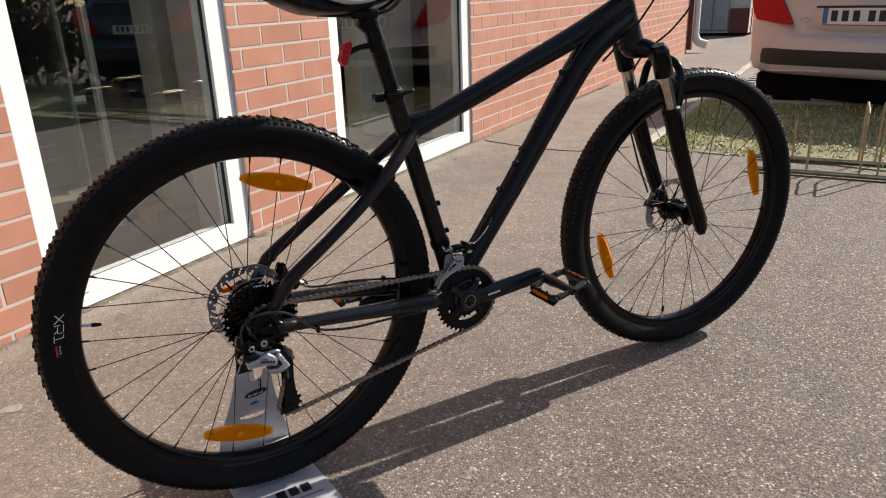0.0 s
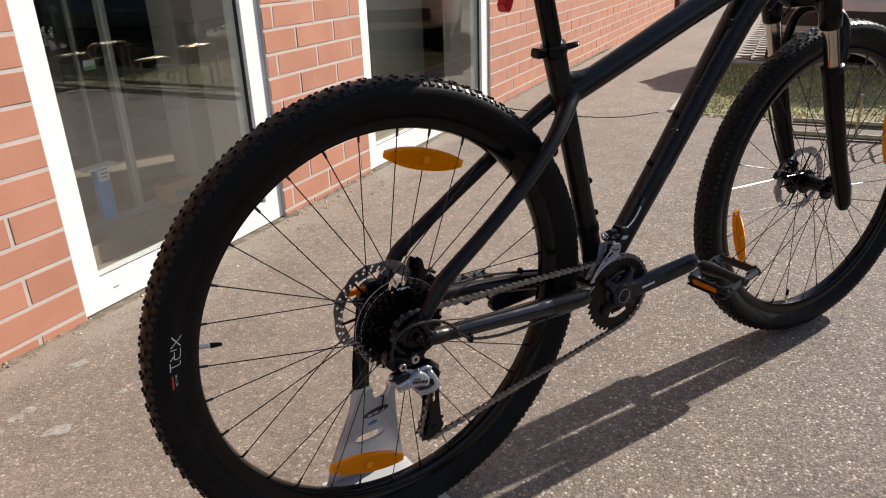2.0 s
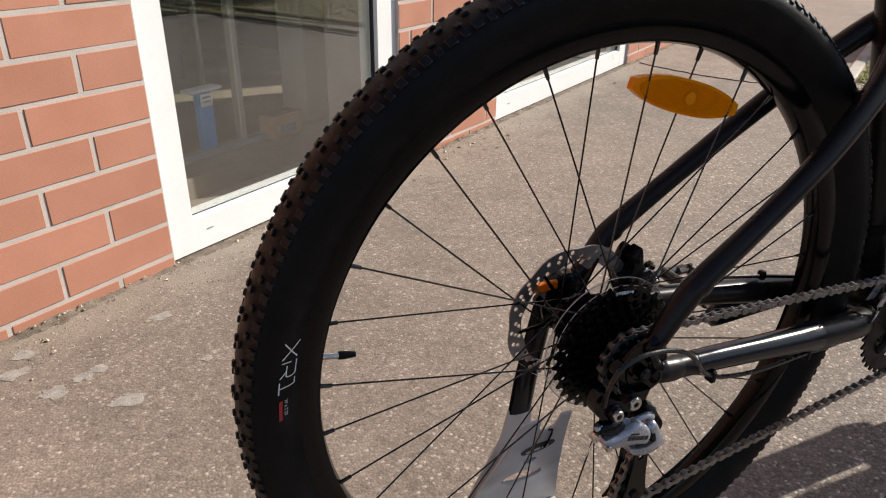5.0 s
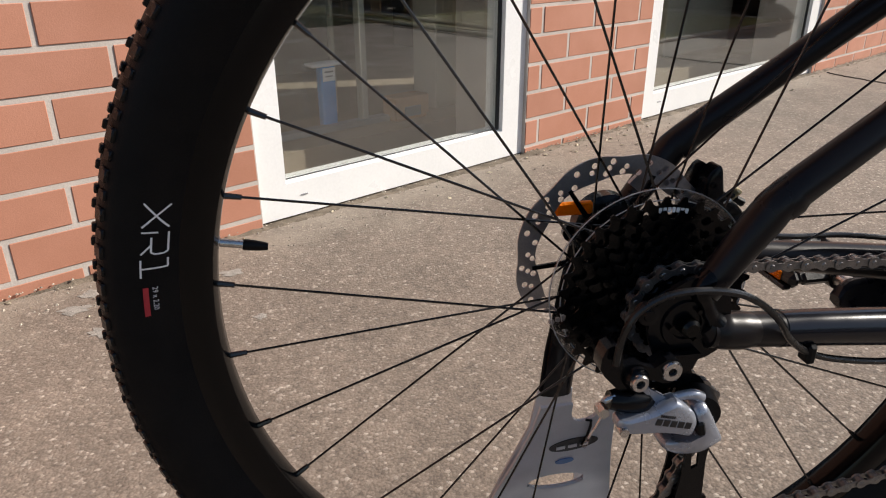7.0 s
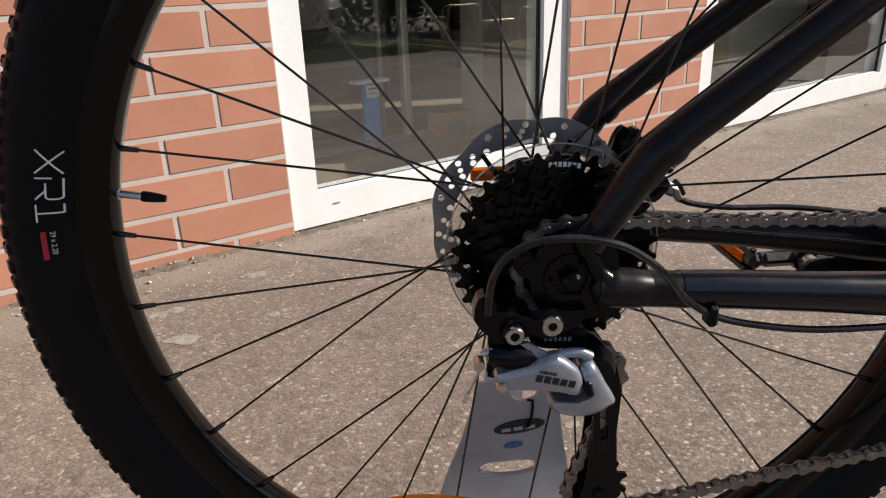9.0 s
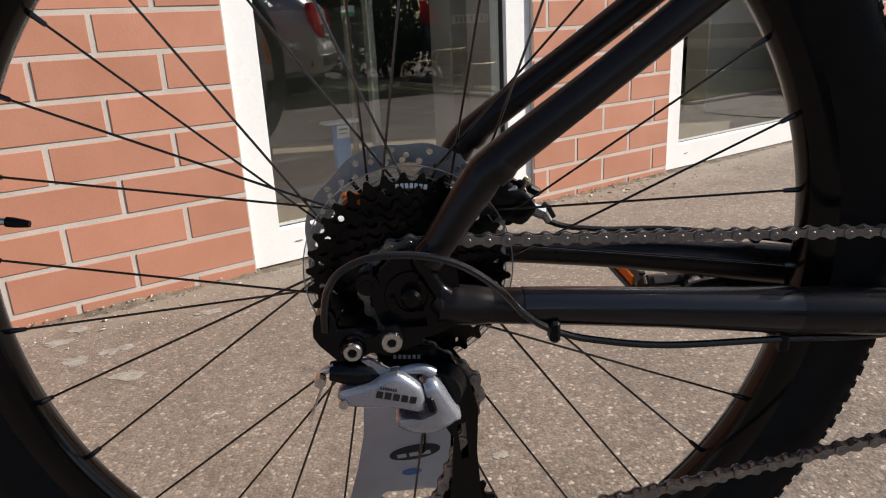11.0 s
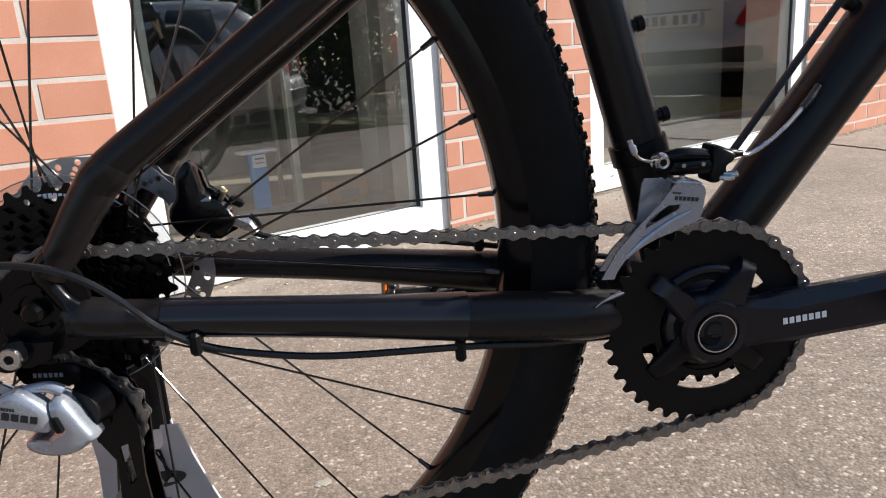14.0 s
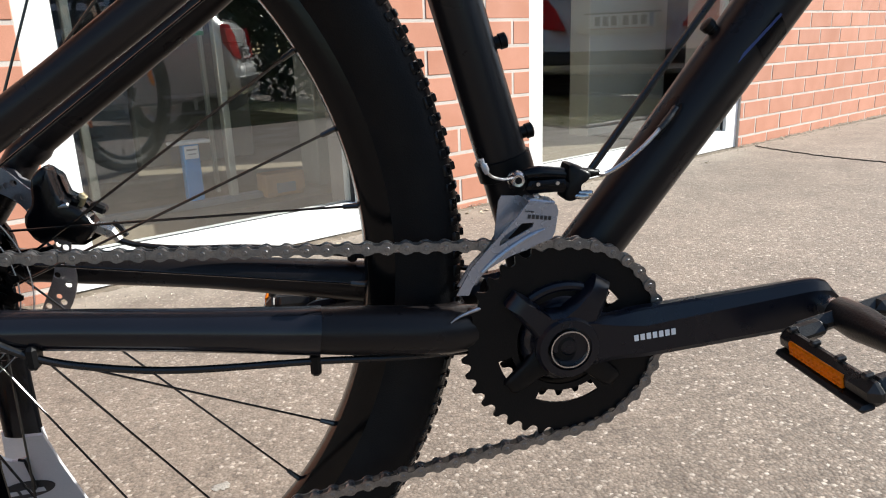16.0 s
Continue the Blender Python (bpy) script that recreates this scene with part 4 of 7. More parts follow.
RW = Matrix.Translation(HUB)
STEER = pose(0, 0, 0, 0, 0, -5.5)
FW = Matrix.Translation(FHUB) @ STEER
rear = wheel("rear_wheel", RW, 175.35, -0.019, 0.034, 0.026, "black alloy rear rim", ((74.5, 0), (255, 0)), 170.0)
front = wheel("front_wheel", FW, 4.0, -0.030, 0.028, 0.024, "black alloy front rim", ((198.5, 0), (17, 0)), 262.0, 0.0085)


# printed marking on the rear sidewall
def on_side(adv, up):
    """adv metres along the tread, up metres towards the hub, on the right sidewall."""
    r = 0.3335 - up
    th = radians(164.6) + adv / 0.33
    return HUB + Vector((r * math.cos(th), -side_y(r) - 0.0007, r * math.sin(th)))


def stroke(me, pts, w):
    fine = []
    for (a, b), (c, d) in zip(pts, pts[1:]):
        n = max(2, int(math.hypot(c - a, d - b) / 0.002))
        fine.append([(a + (c - a) * k / n, b + (d - b) * k / n) for k in range(n + 1)])
    for run in fine:
        dx, dy = run[-1][0] - run[0][0], run[-1][1] - run[0][1]
        ln = math.hypot(dx, dy)
        ox, oy = -dy / ln * w / 2, dx / ln * w / 2
        vs = [on_side(x + ox, y + oy) for x, y in run] + [on_side(x - ox, y - oy) for x, y in run]
        n = len(run)
        me.add(vs, [(i, i + 1, i + 1 + n, i + n) for i in range(n - 1)])


H = 0.0140
A = 0.77
mk = Mesh()
stroke(mk, [(0.0, 0), (0.0195 * A, H)], 0.0011)
stroke(mk, [(0.0, H), (0.0195 * A, 0)], 0.0011)
for run in ([(0.0235, 0), (0.0235, H * 0.62)], [(0.0235, H), (0.040, H), (0.0415, H * 0.85), (0.0415, H * 0.5), (0.040, H * 0.38), (0.0275, H * 0.38)], [(0.034, H * 0.38), (0.0415, 0)], [(0.046, H), (0.0535, H), (0.0535, 0)], [(0.046, 0), (0.061, 0)]):
    stroke(mk, [(x * A, y) for x, y in run], 0.0011)
part("tyre_marking", mk, WHITEINK, rear, "white printed letters on the tyre sidewall")
mk = Mesh()
stroke(mk, [(0.0535, 0.0022), (0.0725, 0.0022)], 0.0030)
part("tyre_marking", mk, REDINK, rear, "red printed bar on the tyre")


def letters(text, size):
    """The built-in font as flat vertices and faces, starting at 0, 0."""
    cu = bpy.data.curves.new("letters", "FONT")
    cu.body, cu.size, cu.resolution_u = text, size, 2
    ob = bpy.data.objects.new("letters", cu)
    me = ob.to_mesh()
    vs, fs = [v.co.copy() for v in me.vertices], [tuple(p.vertices) for p in me.polygons]
    ob.to_mesh_clear()
    bpy.data.objects.remove(ob)
    return vs, fs


vs, fs = letters("29 x 2.20", 0.0042)
part("tyre_marking", Mesh().add([on_side(0.0535 + v.x, 0.0058 + v.y) for v in vs], fs), WHITEINK, rear, "small white printed tyre size")


def word_bars(me, n, w, h, m, gap=0.3, depth=0.0004):
    """A word that is not spelt out: n upright blocks."""
    step = w / n
    for k in range(n):
        me.box((step * (k + 0.5) - w / 2, 0, 0), (step * (1 - gap), depth, h), 0, m)
    return me


# frame tubes
def seat_line(z):
    return Vector((0.4305 - 0.285 * (z - 0.317), 0, z))


AXIS = Vector((-0.350, 0, 0.937)).normalized()
AX0 = FHUB - Vector((0.937, 0, 0.350)) * 0.044


def steer_at(z):
    return AX0 + AXIS * ((z - AX0.z) / AXIS.z)


part("seat_tube", Mesh().tube([seat_line(z) for z in (0.317, 0.40, 0.52, 0.66, 0.735)], [0.021, 0.0185, 0.0178, 0.0178, 0.0185], 28), FRAME, bike)
part("top_tube", Mesh().tube(smooth([seat_line(0.668), (0.45, 0, 0.712), (0.60, 0, 0.770), (0.75, 0, 0.828), steer_at(0.885)], 5), lerp_list([0.0195, 0.020, 0.0215, 0.024, 0.025], 5), 28), FRAME, bike)
part("down_tube", Mesh().tube(smooth([BB + Vector((0.004, 0, 0.006)), (0.5028, 0, 0.4159), (0.5948, 0, 0.5389), (0.7025, 0, 0.688), (0.787, 0, 0.794), steer_at(0.858)], 5), lerp_list([0.022, 0.0220, 0.0234, 0.0268, 0.0300, 0.0275], 5), 28), FRAME, bike)
part("head_tube", Mesh().tube([steer_at(z) for z in (0.797, 0.812, 0.86, 0.92, 0.935)], [0.031, 0.027, 0.0245, 0.025, 0.027], 28), FRAME, bike)
part("headset_cup", Mesh().tube([steer_at(z) for z in (0.935, 0.942, 0.952)], [0.0275, 0.027, 0.021], 28), BLACK, bike)
part("bottom_bracket_shell", Mesh().lathe([(0.0, -0.0365), (0.0225, -0.0365), (0.0235, -0.034), (0.0235, 0.034), (0.0225, 0.0365), (0.0, 0.0365)], 32, Matrix.Translation(BB)), FRAME, bike)
part("gusset", Mesh().tube(smooth([seat_line(0.726) + Vector((0.013, 0, 0)), (0.332, 0, 0.702), (0.356, 0, 0.697), (0.405, 0, 0.709)], 5), lerp_list([0.004, 0.011, 0.011, 0.004], 5), 16), FRAME, bike, "smooth welded gusset under the seat clamp")
for s in (-1, 1):
    stay = smooth([(0.340, s * 0.012, 0.672), (0.316, s * 0.024, 0.652), (0.272, s * 0.043, 0.613), (0.205, s * 0.057, 0.560), (0.13, s * 0.064, 0.506), (0.060, s * 0.067, 0.457), (0.044, s * 0.067, 0.440), (0.012, s * 0.067, 0.395)], 5)
    part("seat_stay", Mesh().tube(stay, lerp_list([0.013, 0.0135, 0.0125, 0.0118, 0.0110, 0.0120, 0.0122, 0.010], 5), 22), FRAME, bike)
    part("weld_bead", Mesh().tube([(0.0640, s * 0.067, 0.4600), (0.0585, s * 0.067, 0.4545), (0.053, s * 0.067, 0.449)], [0.0112, 0.0130, 0.0118], 22), FRAME, bike)
    chain_stay = smooth([(0.018, s * 0.067, 0.366), (0.06, s * 0.065, 0.361), (0.17, s * 0.061, 0.3495), (0.28, s * 0.054, 0.336), (0.345, s * 0.047, 0.328), (0.385, s * 0.030, 0.322)], 5)
    part("chainstay", Mesh().tube(chain_stay, lerp_list([0.0115, 0.0120, 0.0130, 0.0165, 0.0175, 0.014], 5), 22), FRAME, bike)
    part("chainstay_tip", Mesh().tube(smooth([(0.060, s * 0.0648, 0.3610), (0.042, s * 0.0665, 0.3632), (0.026, s * 0.067, 0.366), (0.016, s * 0.067, 0.372)], 4), lerp_list([0.0105, 0.0130, 0.0130, 0.008], 4), 22), FRAME, bike, "welded dropout socket, slightly worn")
    drop = [(-0.024, 0.372), (-0.022, 0.386), (-0.013, 0.397), (-0.002, 0.404), (0.010, 0.407), (0.022, 0.404), (0.029, 0.394), (0.032, 0.380), (0.031, 0.362), (0.026, 0.351), (0.012, 0.345), (-0.004, 0.344), (-0.017, 0.351)]
    me = Mesh().plate([rounded(drop, 2), circle(0.0024, 12, (0.006, 0.389)), circle(0.0022, 12, (-0.0105, 0.3785))], s * 0.0655, s * 0.0695)
    me.lathe([(0.0100, s * 0.0690), (0.0105, s * 0.0712), (0.0165, s * 0.0712), (0.0172, s * 0.0690)], 32, RW)
    part("dropout", me, GLOSSBLACK, bike, "forged black dropout", angle=40)
    web = smooth([(0.022, s * 0.067, 0.409), (0.010, s * 0.0685, 0.3975), (0.0125, s * 0.0700, 0.3880), (0.0185, s * 0.0695, 0.3770), (0.0285, s * 0.0680, 0.3665), (0.045, s * 0.0662, 0.3628)], 5)
    part("dropout_web", Mesh().tube(web, lerp_list([0.0095, 0.0086, 0.0054, 0.0056, 0.0106, 0.0124], 5), 20), GLOSSBLACK, bike, "smooth forged web from seat stay to chainstay")
    part("hanger_lobe", Mesh().lathe([(0.0, s * 0.0735), (0.0035, s * 0.0735), (0.0040, s * 0.0725), (0.0072, s * 0.0720), (0.0078, s * 0.066), (0.0, s * 0.066)], 20, Matrix.Translation((-0.026, 0, 0.384))), GLOSSBLACK, bike)
    nut = Mesh().lathe([(0.0, s * 0.0795), (0.0045, s * 0.0795), (0.0065, s * 0.0775), (0.0065, s * 0.0715)], 18, RW)
    for k in range(3):
        nut.lathe([(0.0, s * 0.0748), (0.0016, s * 0.0748), (0.0016, s * 0.071)], 8, RW @ spin(120 * k + 60) @ Matrix.Translation((0.012, 0, 0)))
    part("axle_nut", nut, SPROCKET, bike)
film = smooth([(0.072, -0.0647, 0.3598), (0.110, -0.0632, 0.3562), (0.17, -0.061, 0.3495), (0.235, -0.0577, 0.3418), (0.260, -0.0556, 0.3386)], 6)
part("chainstay_film", Mesh().tube(film, lerp_list([0.01245, 0.0129, 0.0137, 0.0158, 0.0168], 6), 22, caps=False), FILM, bike, "glossy clear protection film on the chainstay")
part("stay_bridge", Mesh().tube([(0.272, -0.05, 0.600), (0.272, 0.05, 0.600)], 0.008, 14), FRAME, bike)
part("chainstay_bridge", Mesh().tube([(0.355, -0.04, 0.330), (0.355, 0.04, 0.330)], 0.010, 14), FRAME, bike)
tip = Mesh().tube(smooth([(0.346, -0.0640, 0.3390), (0.353, -0.0620, 0.3425), (0.371, -0.0535, 0.3450)], 4), lerp_list([0.0004, 0.0010, 0.0020], 4), 12)
part("yoke_corner", tip, ROTOR, bike, "bright worn corner of the chainstay yoke")

# seatpost, clamp, saddle, rear light
part("seatpost", Mesh().tube([seat_line(z) for z in (0.72, 0.80, 0.872)], 0.0153, 28), GLOSSBLACK, bike)
part("post_head", Mesh().tube([seat_line(0.868), seat_line(0.886) + Vector((-0.008, 0, 0.0))], [0.0175, 0.022], 20), BLACK, bike)
part("rail_clamp", Mesh().box((0.252, 0, 0.893), (0.055, 0.052, 0.016), 0.004), BLACK, bike)
cl = part("seat_clamp", Mesh().tube([seat_line(z) for z in (0.736, 0.738, 0.752, 0.754)], [0.0195, 0.0205, 0.0205, 0.0195], 28), GLOSSBLACK, bike)
lv = Mesh().tube(smooth([(0.318, -0.012, 0.745), (0.335, -0.020, 0.750), (0.346, -0.012, 0.752), (0.344, 0.012, 0.747), (0.325, 0.03, 0.744)], 5), 0.0028, 10)
part("clamp_lever", lv, GLOSSBLACK, cl)
part("clamp_block", Mesh().box((0.276, -0.004, 0.743), (0.020, 0.020, 0.015), 0.003), GLOSSBLACK, cl)
sad = Mesh()
rings = []
for k in range(15):
    f = k / 14
    x = 0.085 + 0.275 * f
    hw = float(np.interp(f, [0, 0.08, 0.2, 0.38, 0.55, 0.8, 1], [0.035, 0.062, 0.072, 0.060, 0.036, 0.022, 0.012]))
    zt = 0.950 - 0.018 * math.sin(f * 3.1) + 0.004 * f
    zb = zt - float(np.interp(f, [0, 0.2, 0.5, 1], [0.030, 0.045, 0.042, 0.022]))
    rings.append([Vector((x, hw * math.cos(a) * (1.0 if math.sin(a) < 0 else 0.92), (zt + zb) / 2 + (zt - zb) / 2 * (abs(math.sin(a)) ** 0.6) * (1 if math.sin(a) > 0 else -1))) for a in np.linspace(0, 2 * math.pi, 29)[:-1]])
for i in range(14):
    base = len(sad.v)
    sad.add(rings[i] + rings[i + 1], [(j, (j + 1) % 28, 28 + (j + 1) % 28, 28 + j) for j in range(28)])
sad.add(rings[0], [tuple(range(28))])
sad.add(rings[-1], [tuple(range(28))])
saddle = part("saddle", sad, BLACK, bike, "black and grey padded saddle", angle=60)
for s in (-1, 1):
    part("saddle_rail", Mesh().tube(smooth([(0.11, s * 0.035, 0.915), (0.17, s * 0.026, 0.896), (0.24, s * 0.022, 0.892), (0.30, s * 0.02, 0.898), (0.34, s * 0.008, 0.925)], 5), 0.0035, 10), BLACK, saddle)
    sp = Mesh().tube(smooth([(0.15, s * 0.069, 0.929), (0.20, s * 0.060, 0.919), (0.25, s * 0.040, 0.919), (0.30, s * 0.027, 0.926)], 5), lerp_list([0.004, 0.008, 0.008, 0.003], 5), 12)
    part("side_panel", sp, STANDGREY, saddle, "grey satin side panel")
lt = Mesh()
lm = Matrix.Translation((0.219, 0, 0.827)) @ spin(-20)
lt.box((0, 0, 0), (0.010, 0.028, 0.044), 0.004, lm)
lt.box((-0.006, 0, 0), (0.006, 0.021, 0.036), 0.003, lm)
light = part("rear_reflector", lt, RED, bike, "red rear reflector on the seatpost")
part("reflector_arm", Mesh().tube([(0.224, 0, 0.828), (0.245, 0, 0.835), (0.268, 0, 0.838)], [0.006, 0.005, 0.006], 12), BLACK, light)
part("reflector_band", Mesh().tube([seat_line(0.83), seat_line(0.845)], 0.0168, 24), BLACK, light)

# bottle bosses
for p, d in (((0.397, 0, 0.517), (1, 0, 0.25)), ((0.4155, 0, 0.455), (1, 0, 0.25)), ((0.548, 0, 0.522), (-0.8, 0, 0.6)), ((0.606, 0, 0.601), (-0.8, 0, 0.6))):
    d = Vector(d).normalized()
    p = Vector(p)
    me = Mesh().tube([p - d * 0.012, p - d * 0.002, p - d * 0.0015, p + d * 0.003, p + d * 0.004], [0.0045, 0.0045, 0.0055, 0.0055, 0.0035], 14)
    part("bottle_bolt", me, BLACK, bike)

# fork
TURNF = Matrix.Translation(steer_at(0.86)) @ Matrix.Rotation(radians(-5.5), 4, AXIS) @ Matrix.Translation(-steer_at(0.86))


def leg(z, s, f=0.0):
    return TURNF @ (steer_at(z) + Vector((0.937, 0, 0.35)) * (0.018 + f) + Vector((0, s * 0.066, 0)))


crown = Mesh()
crown.tube(smooth([leg(0.760, -1), leg(0.775, -1) + Vector((0, 0.025, 0.008)), TURNF @ steer_at(0.793), leg(0.775, 1) + Vector((0, -0.025, 0.008)), leg(0.760, 1)], 5), lerp_list([0.019, 0.018, 0.026, 0.018, 0.019], 5), 18)
fork = part("fork_crown", crown, GLOSSBLACK, bike, "black suspension fork crown")
for s in (-1, 1):
    part("crown_socket", Mesh().tube([leg(z, s) for z in (0.728, 0.731, 0.782, 0.789, 0.796)], [0.0185, 0.0205, 0.0205, 0.0185, 0.014], 24), GLOSSBLACK, fork)
    part("stanchion", Mesh().tube([leg(z, s) for z in (0.58, 0.68, 0.77)], 0.0150, 28), CHROME, fork, "polished steel stanchion")
    part("dust_seal", Mesh().tube([leg(z, s) for z in (0.640, 0.643, 0.652, 0.655)], [0.0205, 0.0212, 0.0212, 0.0175], 24), BLACK, fork)
    part("fork_leg", Mesh().tube([leg(z, s, f) for z, f in ((0.642, 0), (0.632, 0), (0.55, 0.002), (0.44, 0.009), (0.372, 0.018), (0.332, 0.019), (0.318, 0.018))], [0.0200, 0.0205, 0.0195, 0.0180, 0.0185, 0.0165, 0.010], 24), GLOSSBLACK, fork, "black lower fork leg")
arch = smooth([leg(0.625, -1, 0.0), leg(0.675, -1, 0.035), leg(0.722, -0.75, 0.055), leg(0.737, 0, 0.060), leg(0.722, 0.75, 0.055), leg(0.675, 1, 0.035), leg(0.625, 1, 0.0)], 4)
part("fork_arch", Mesh().tube(arch, 0.0095, 12), GLOSSBLACK, fork)
ax = Mesh().lathe([(0.0, -0.083), (0.006, -0.083), (0.012, -0.078), (0.012, -0.066), (0.0, -0.066)], 20, FW)
ax.lathe([(0.0, 0.083), (0.006, 0.083), (0.012, 0.078), (0.012, 0.066), (0.0, 0.066)], 20, FW)
part("front_axle", ax, BLACK, bike)
# stem, bar, grips
st = TURNF @ steer_at(1.050)
bar = st + (TURNF.to_3x3() @ Vector((0.07, 0, 0.022)))
part("stem", Mesh().tube([TURNF @ steer_at(0.955), st, TURNF @ steer_at(1.066)], [0.019, 0.02, 0.018], 22).tube([st, bar], [0.017, 0.018], 18), BLACK, bike, "black handlebar stem")
across = TURNF.to_3x3() @ Vector((0, 1, 0))
hb = part("handlebar", Mesh().tube(smooth([bar - across * 0.34 + Vector((-0.045, 0, 0.012)), bar - across * 0.14 + Vector((-0.008, 0, 0.010)), bar - across * 0.05, bar + across * 0.05, bar + across * 0.14 + Vector((-0.008, 0, 0.010)), bar + across * 0.34 + Vector((-0.045, 0, 0.012))], 5), lerp_list([0.011, 0.011, 0.0155, 0.0155, 0.011, 0.011], 5), 18), BLACK, bike, "black flat handlebar")
for s in (-1, 1):
    g0, g1 = bar + across * s * 0.345 + Vector((-0.046, 0, 0.012)), bar + across * s * 0.225 + Vector((-0.024, 0, 0.011))
    part("grip", Mesh().tube([g0, g0.lerp(g1, 0.05), g0.lerp(g1, 0.95), g1], [0.0165, 0.0158, 0.0158, 0.0168], 18), TYRE, hb)
    b0 = bar + across * s * 0.19 + Vector((-0.012, 0, 0.006))
    part("brake_lever", Mesh().tube(smooth([b0, b0 + Vector((0.03, 0, -0.012)), b0 + across * s * 0.05 + Vector((0.05, 0, -0.02)), b0 + across * s * 0.13 + Vector((0.03, 0, -0.022))], 4), 0.006, 12), BLACK, hb)


# disc brake calipers
def caliper(m, name, label):
    """A two piece body with an upright beak, its bolts, hose fitting and drilled mount."""
    near = rounded([(-0.013, 0.022), (-0.008, 0.028), (-0.003, 0.030), (-0.001, 0.026), (0.001, 0.016), (0.004, 0.006), (0.015, -0.001), (0.024, -0.013), (0.020, -0.021), (0.013, -0.027), (0.005, -0.025), (-0.004, -0.022), (-0.014, -0.025), (-0.022, -0.015), (-0.022, -0.004), (-0.016, 0.004), (-0.0145, 0.013)], 2)
    far = rounded([(-0.010, 0.022), (-0.003, 0.029), (0.004, 0.0245), (0.008, 0.021), (0.011, 0.009), (0.020, 0.004), (0.027, -0.004), (0.024, -0.014), (0.012, -0.024), (-0.006, -0.022), (-0.018, -0.012), (-0.016, 0.005)], 2)
    front = pillow(near, -0.0165, -0.001, (-0.005, -0.004), 0.0026)
    root = part(name, Mesh().add(front.v, front.f, m), GLOSSBLACK, bike, label, angle=22)
    rear_half = pillow([(x * 0.92 - 0.006, z) for x, z in far], 0.014, 0.000, (-0.006, 0.000), 0.0035)
    part("rear_half", Mesh().add(rear_half.v, rear_half.f, m), GLOSSBLACK, root, angle=40)
    part("mount_plate", Mesh().plate([[(-0.066, 0.014), (-0.049, 0.031), (-0.041, 0.030), (-0.031, 0.027), (-0.028, 0.021), (-0.021, 0.017), (-0.024, -0.001), (-0.033, 0.003), (-0.044, 0.012), (-0.056, 0.006)], circle(0.0024, 12, (-0.040, 0.0195)), circle(0.0024, 12, (-0.0322, 0.0170)), circle(0.0021, 12, (-0.0298, 0.0100)), circle(0.0022, 12, (-0.050, 0.021))], 0.005, 0.009, m), ROTOR, root, "drilled steel caliper mount")
    part("mount_plate", Mesh().plate([[(-0.020, -0.018), (-0.012, -0.032), (0.006, -0.034), (0.020, -0.027), (0.016, -0.018)], circle(0.0026, 12, (-0.004, -0.0275)), circle(0.0022, 12, (0.010, -0.0270))], 0.010, 0.014, m), GLOSSBLACK, root)
    part("pad_pin", Mesh().tube([m @ Vector(p) for p in ((0.0015, -0.0145, 0.0012), (0.0022, -0.0145, 0.0014), (0.0085, -0.0145, 0.0022), (0.0092, -0.0145, 0.0023))], [0.0014, 0.0022, 0.0022, 0.0014], 12), STEEL, root, "bright steel pad pin")
    for x, z, r, mat_ in ((0.0118, 0.0035, 0.0030, BLACK), (0.0170, 0.0058, 0.0030, BRASS)):
        part("caliper_bolt", Mesh().tube([m @ Vector((x + 0.0016, -0.010, z + 0.0026)), m @ Vector((x + 0.0012, -0.010, z + 0.0020)), m @ Vector((x, -0.008, z)), m @ Vector((x - 0.004, -0.006, z - 0.006))], [r * 0.7, r, r, r * 0.9], 12), mat_, root, "caliper bolt")
    part("pad_clip", Mesh().box((0, 0, 0), (0.0125, 0.012, 0.0030), 0.0008, m @ Matrix.Translation((0.0155, -0.0075, -0.0048)) @ spin(-35)), STEEL, root, "bent steel pad clip")
    part("hose_clamp", Mesh().box((0, 0, 0), (0.0115, 0.010, 0.0065), 0.0018, m @ Matrix.Translation((0.0245, 0.0, -0.0035)) @ spin(-30)), BLACK, root)
    part("bleed_port", Mesh().lathe([(0.0, -0.0168), (0.0013, -0.0168), (0.0016, -0.0178), (0.0026, -0.0178), (0.0028, -0.014)], 14, m @ Matrix.Translation((-0.0085, 0, 0.0160))), GLOSSBLACK, root)
    part("hose_fitting", Mesh().tube([m @ Vector(p) for p in ((0.015, -0.004, -0.0135), (0.0215, -0.004, -0.0168), (0.0220, -0.004, -0.0171), (0.0315, -0.004, -0.0222), (0.0320, -0.004, -0.0225), (0.036, -0.004, -0.0285))], [0.0038, 0.0038, 0.0050, 0.0050, 0.0036, 0.0030], 6), STEEL, root, "steel hose fitting")
    part("hose_clip", Mesh().tube([m @ Vector(p) for p in ((0.0325, 0.000, -0.0150), (0.0370, 0.000, -0.0195), (0.0405, 0.000, -0.0265))], 0.0022, 8), BLACK, root)
    return root


caliper(Matrix.Translation((0.078, 0.048, 0.413)), "rear_caliper", "black hydraulic disc brake caliper")
caliper(FW @ Matrix.Translation((-0.052, 0.048, 0.03)) @ spin(105), "front_caliper", "black hydraulic disc brake caliper")

# cassette
TEETH = (34, 30, 26, 23, 20, 17, 15, 13, 11)
CASS_Y0, CASS_DY = -0.0265, -0.0042


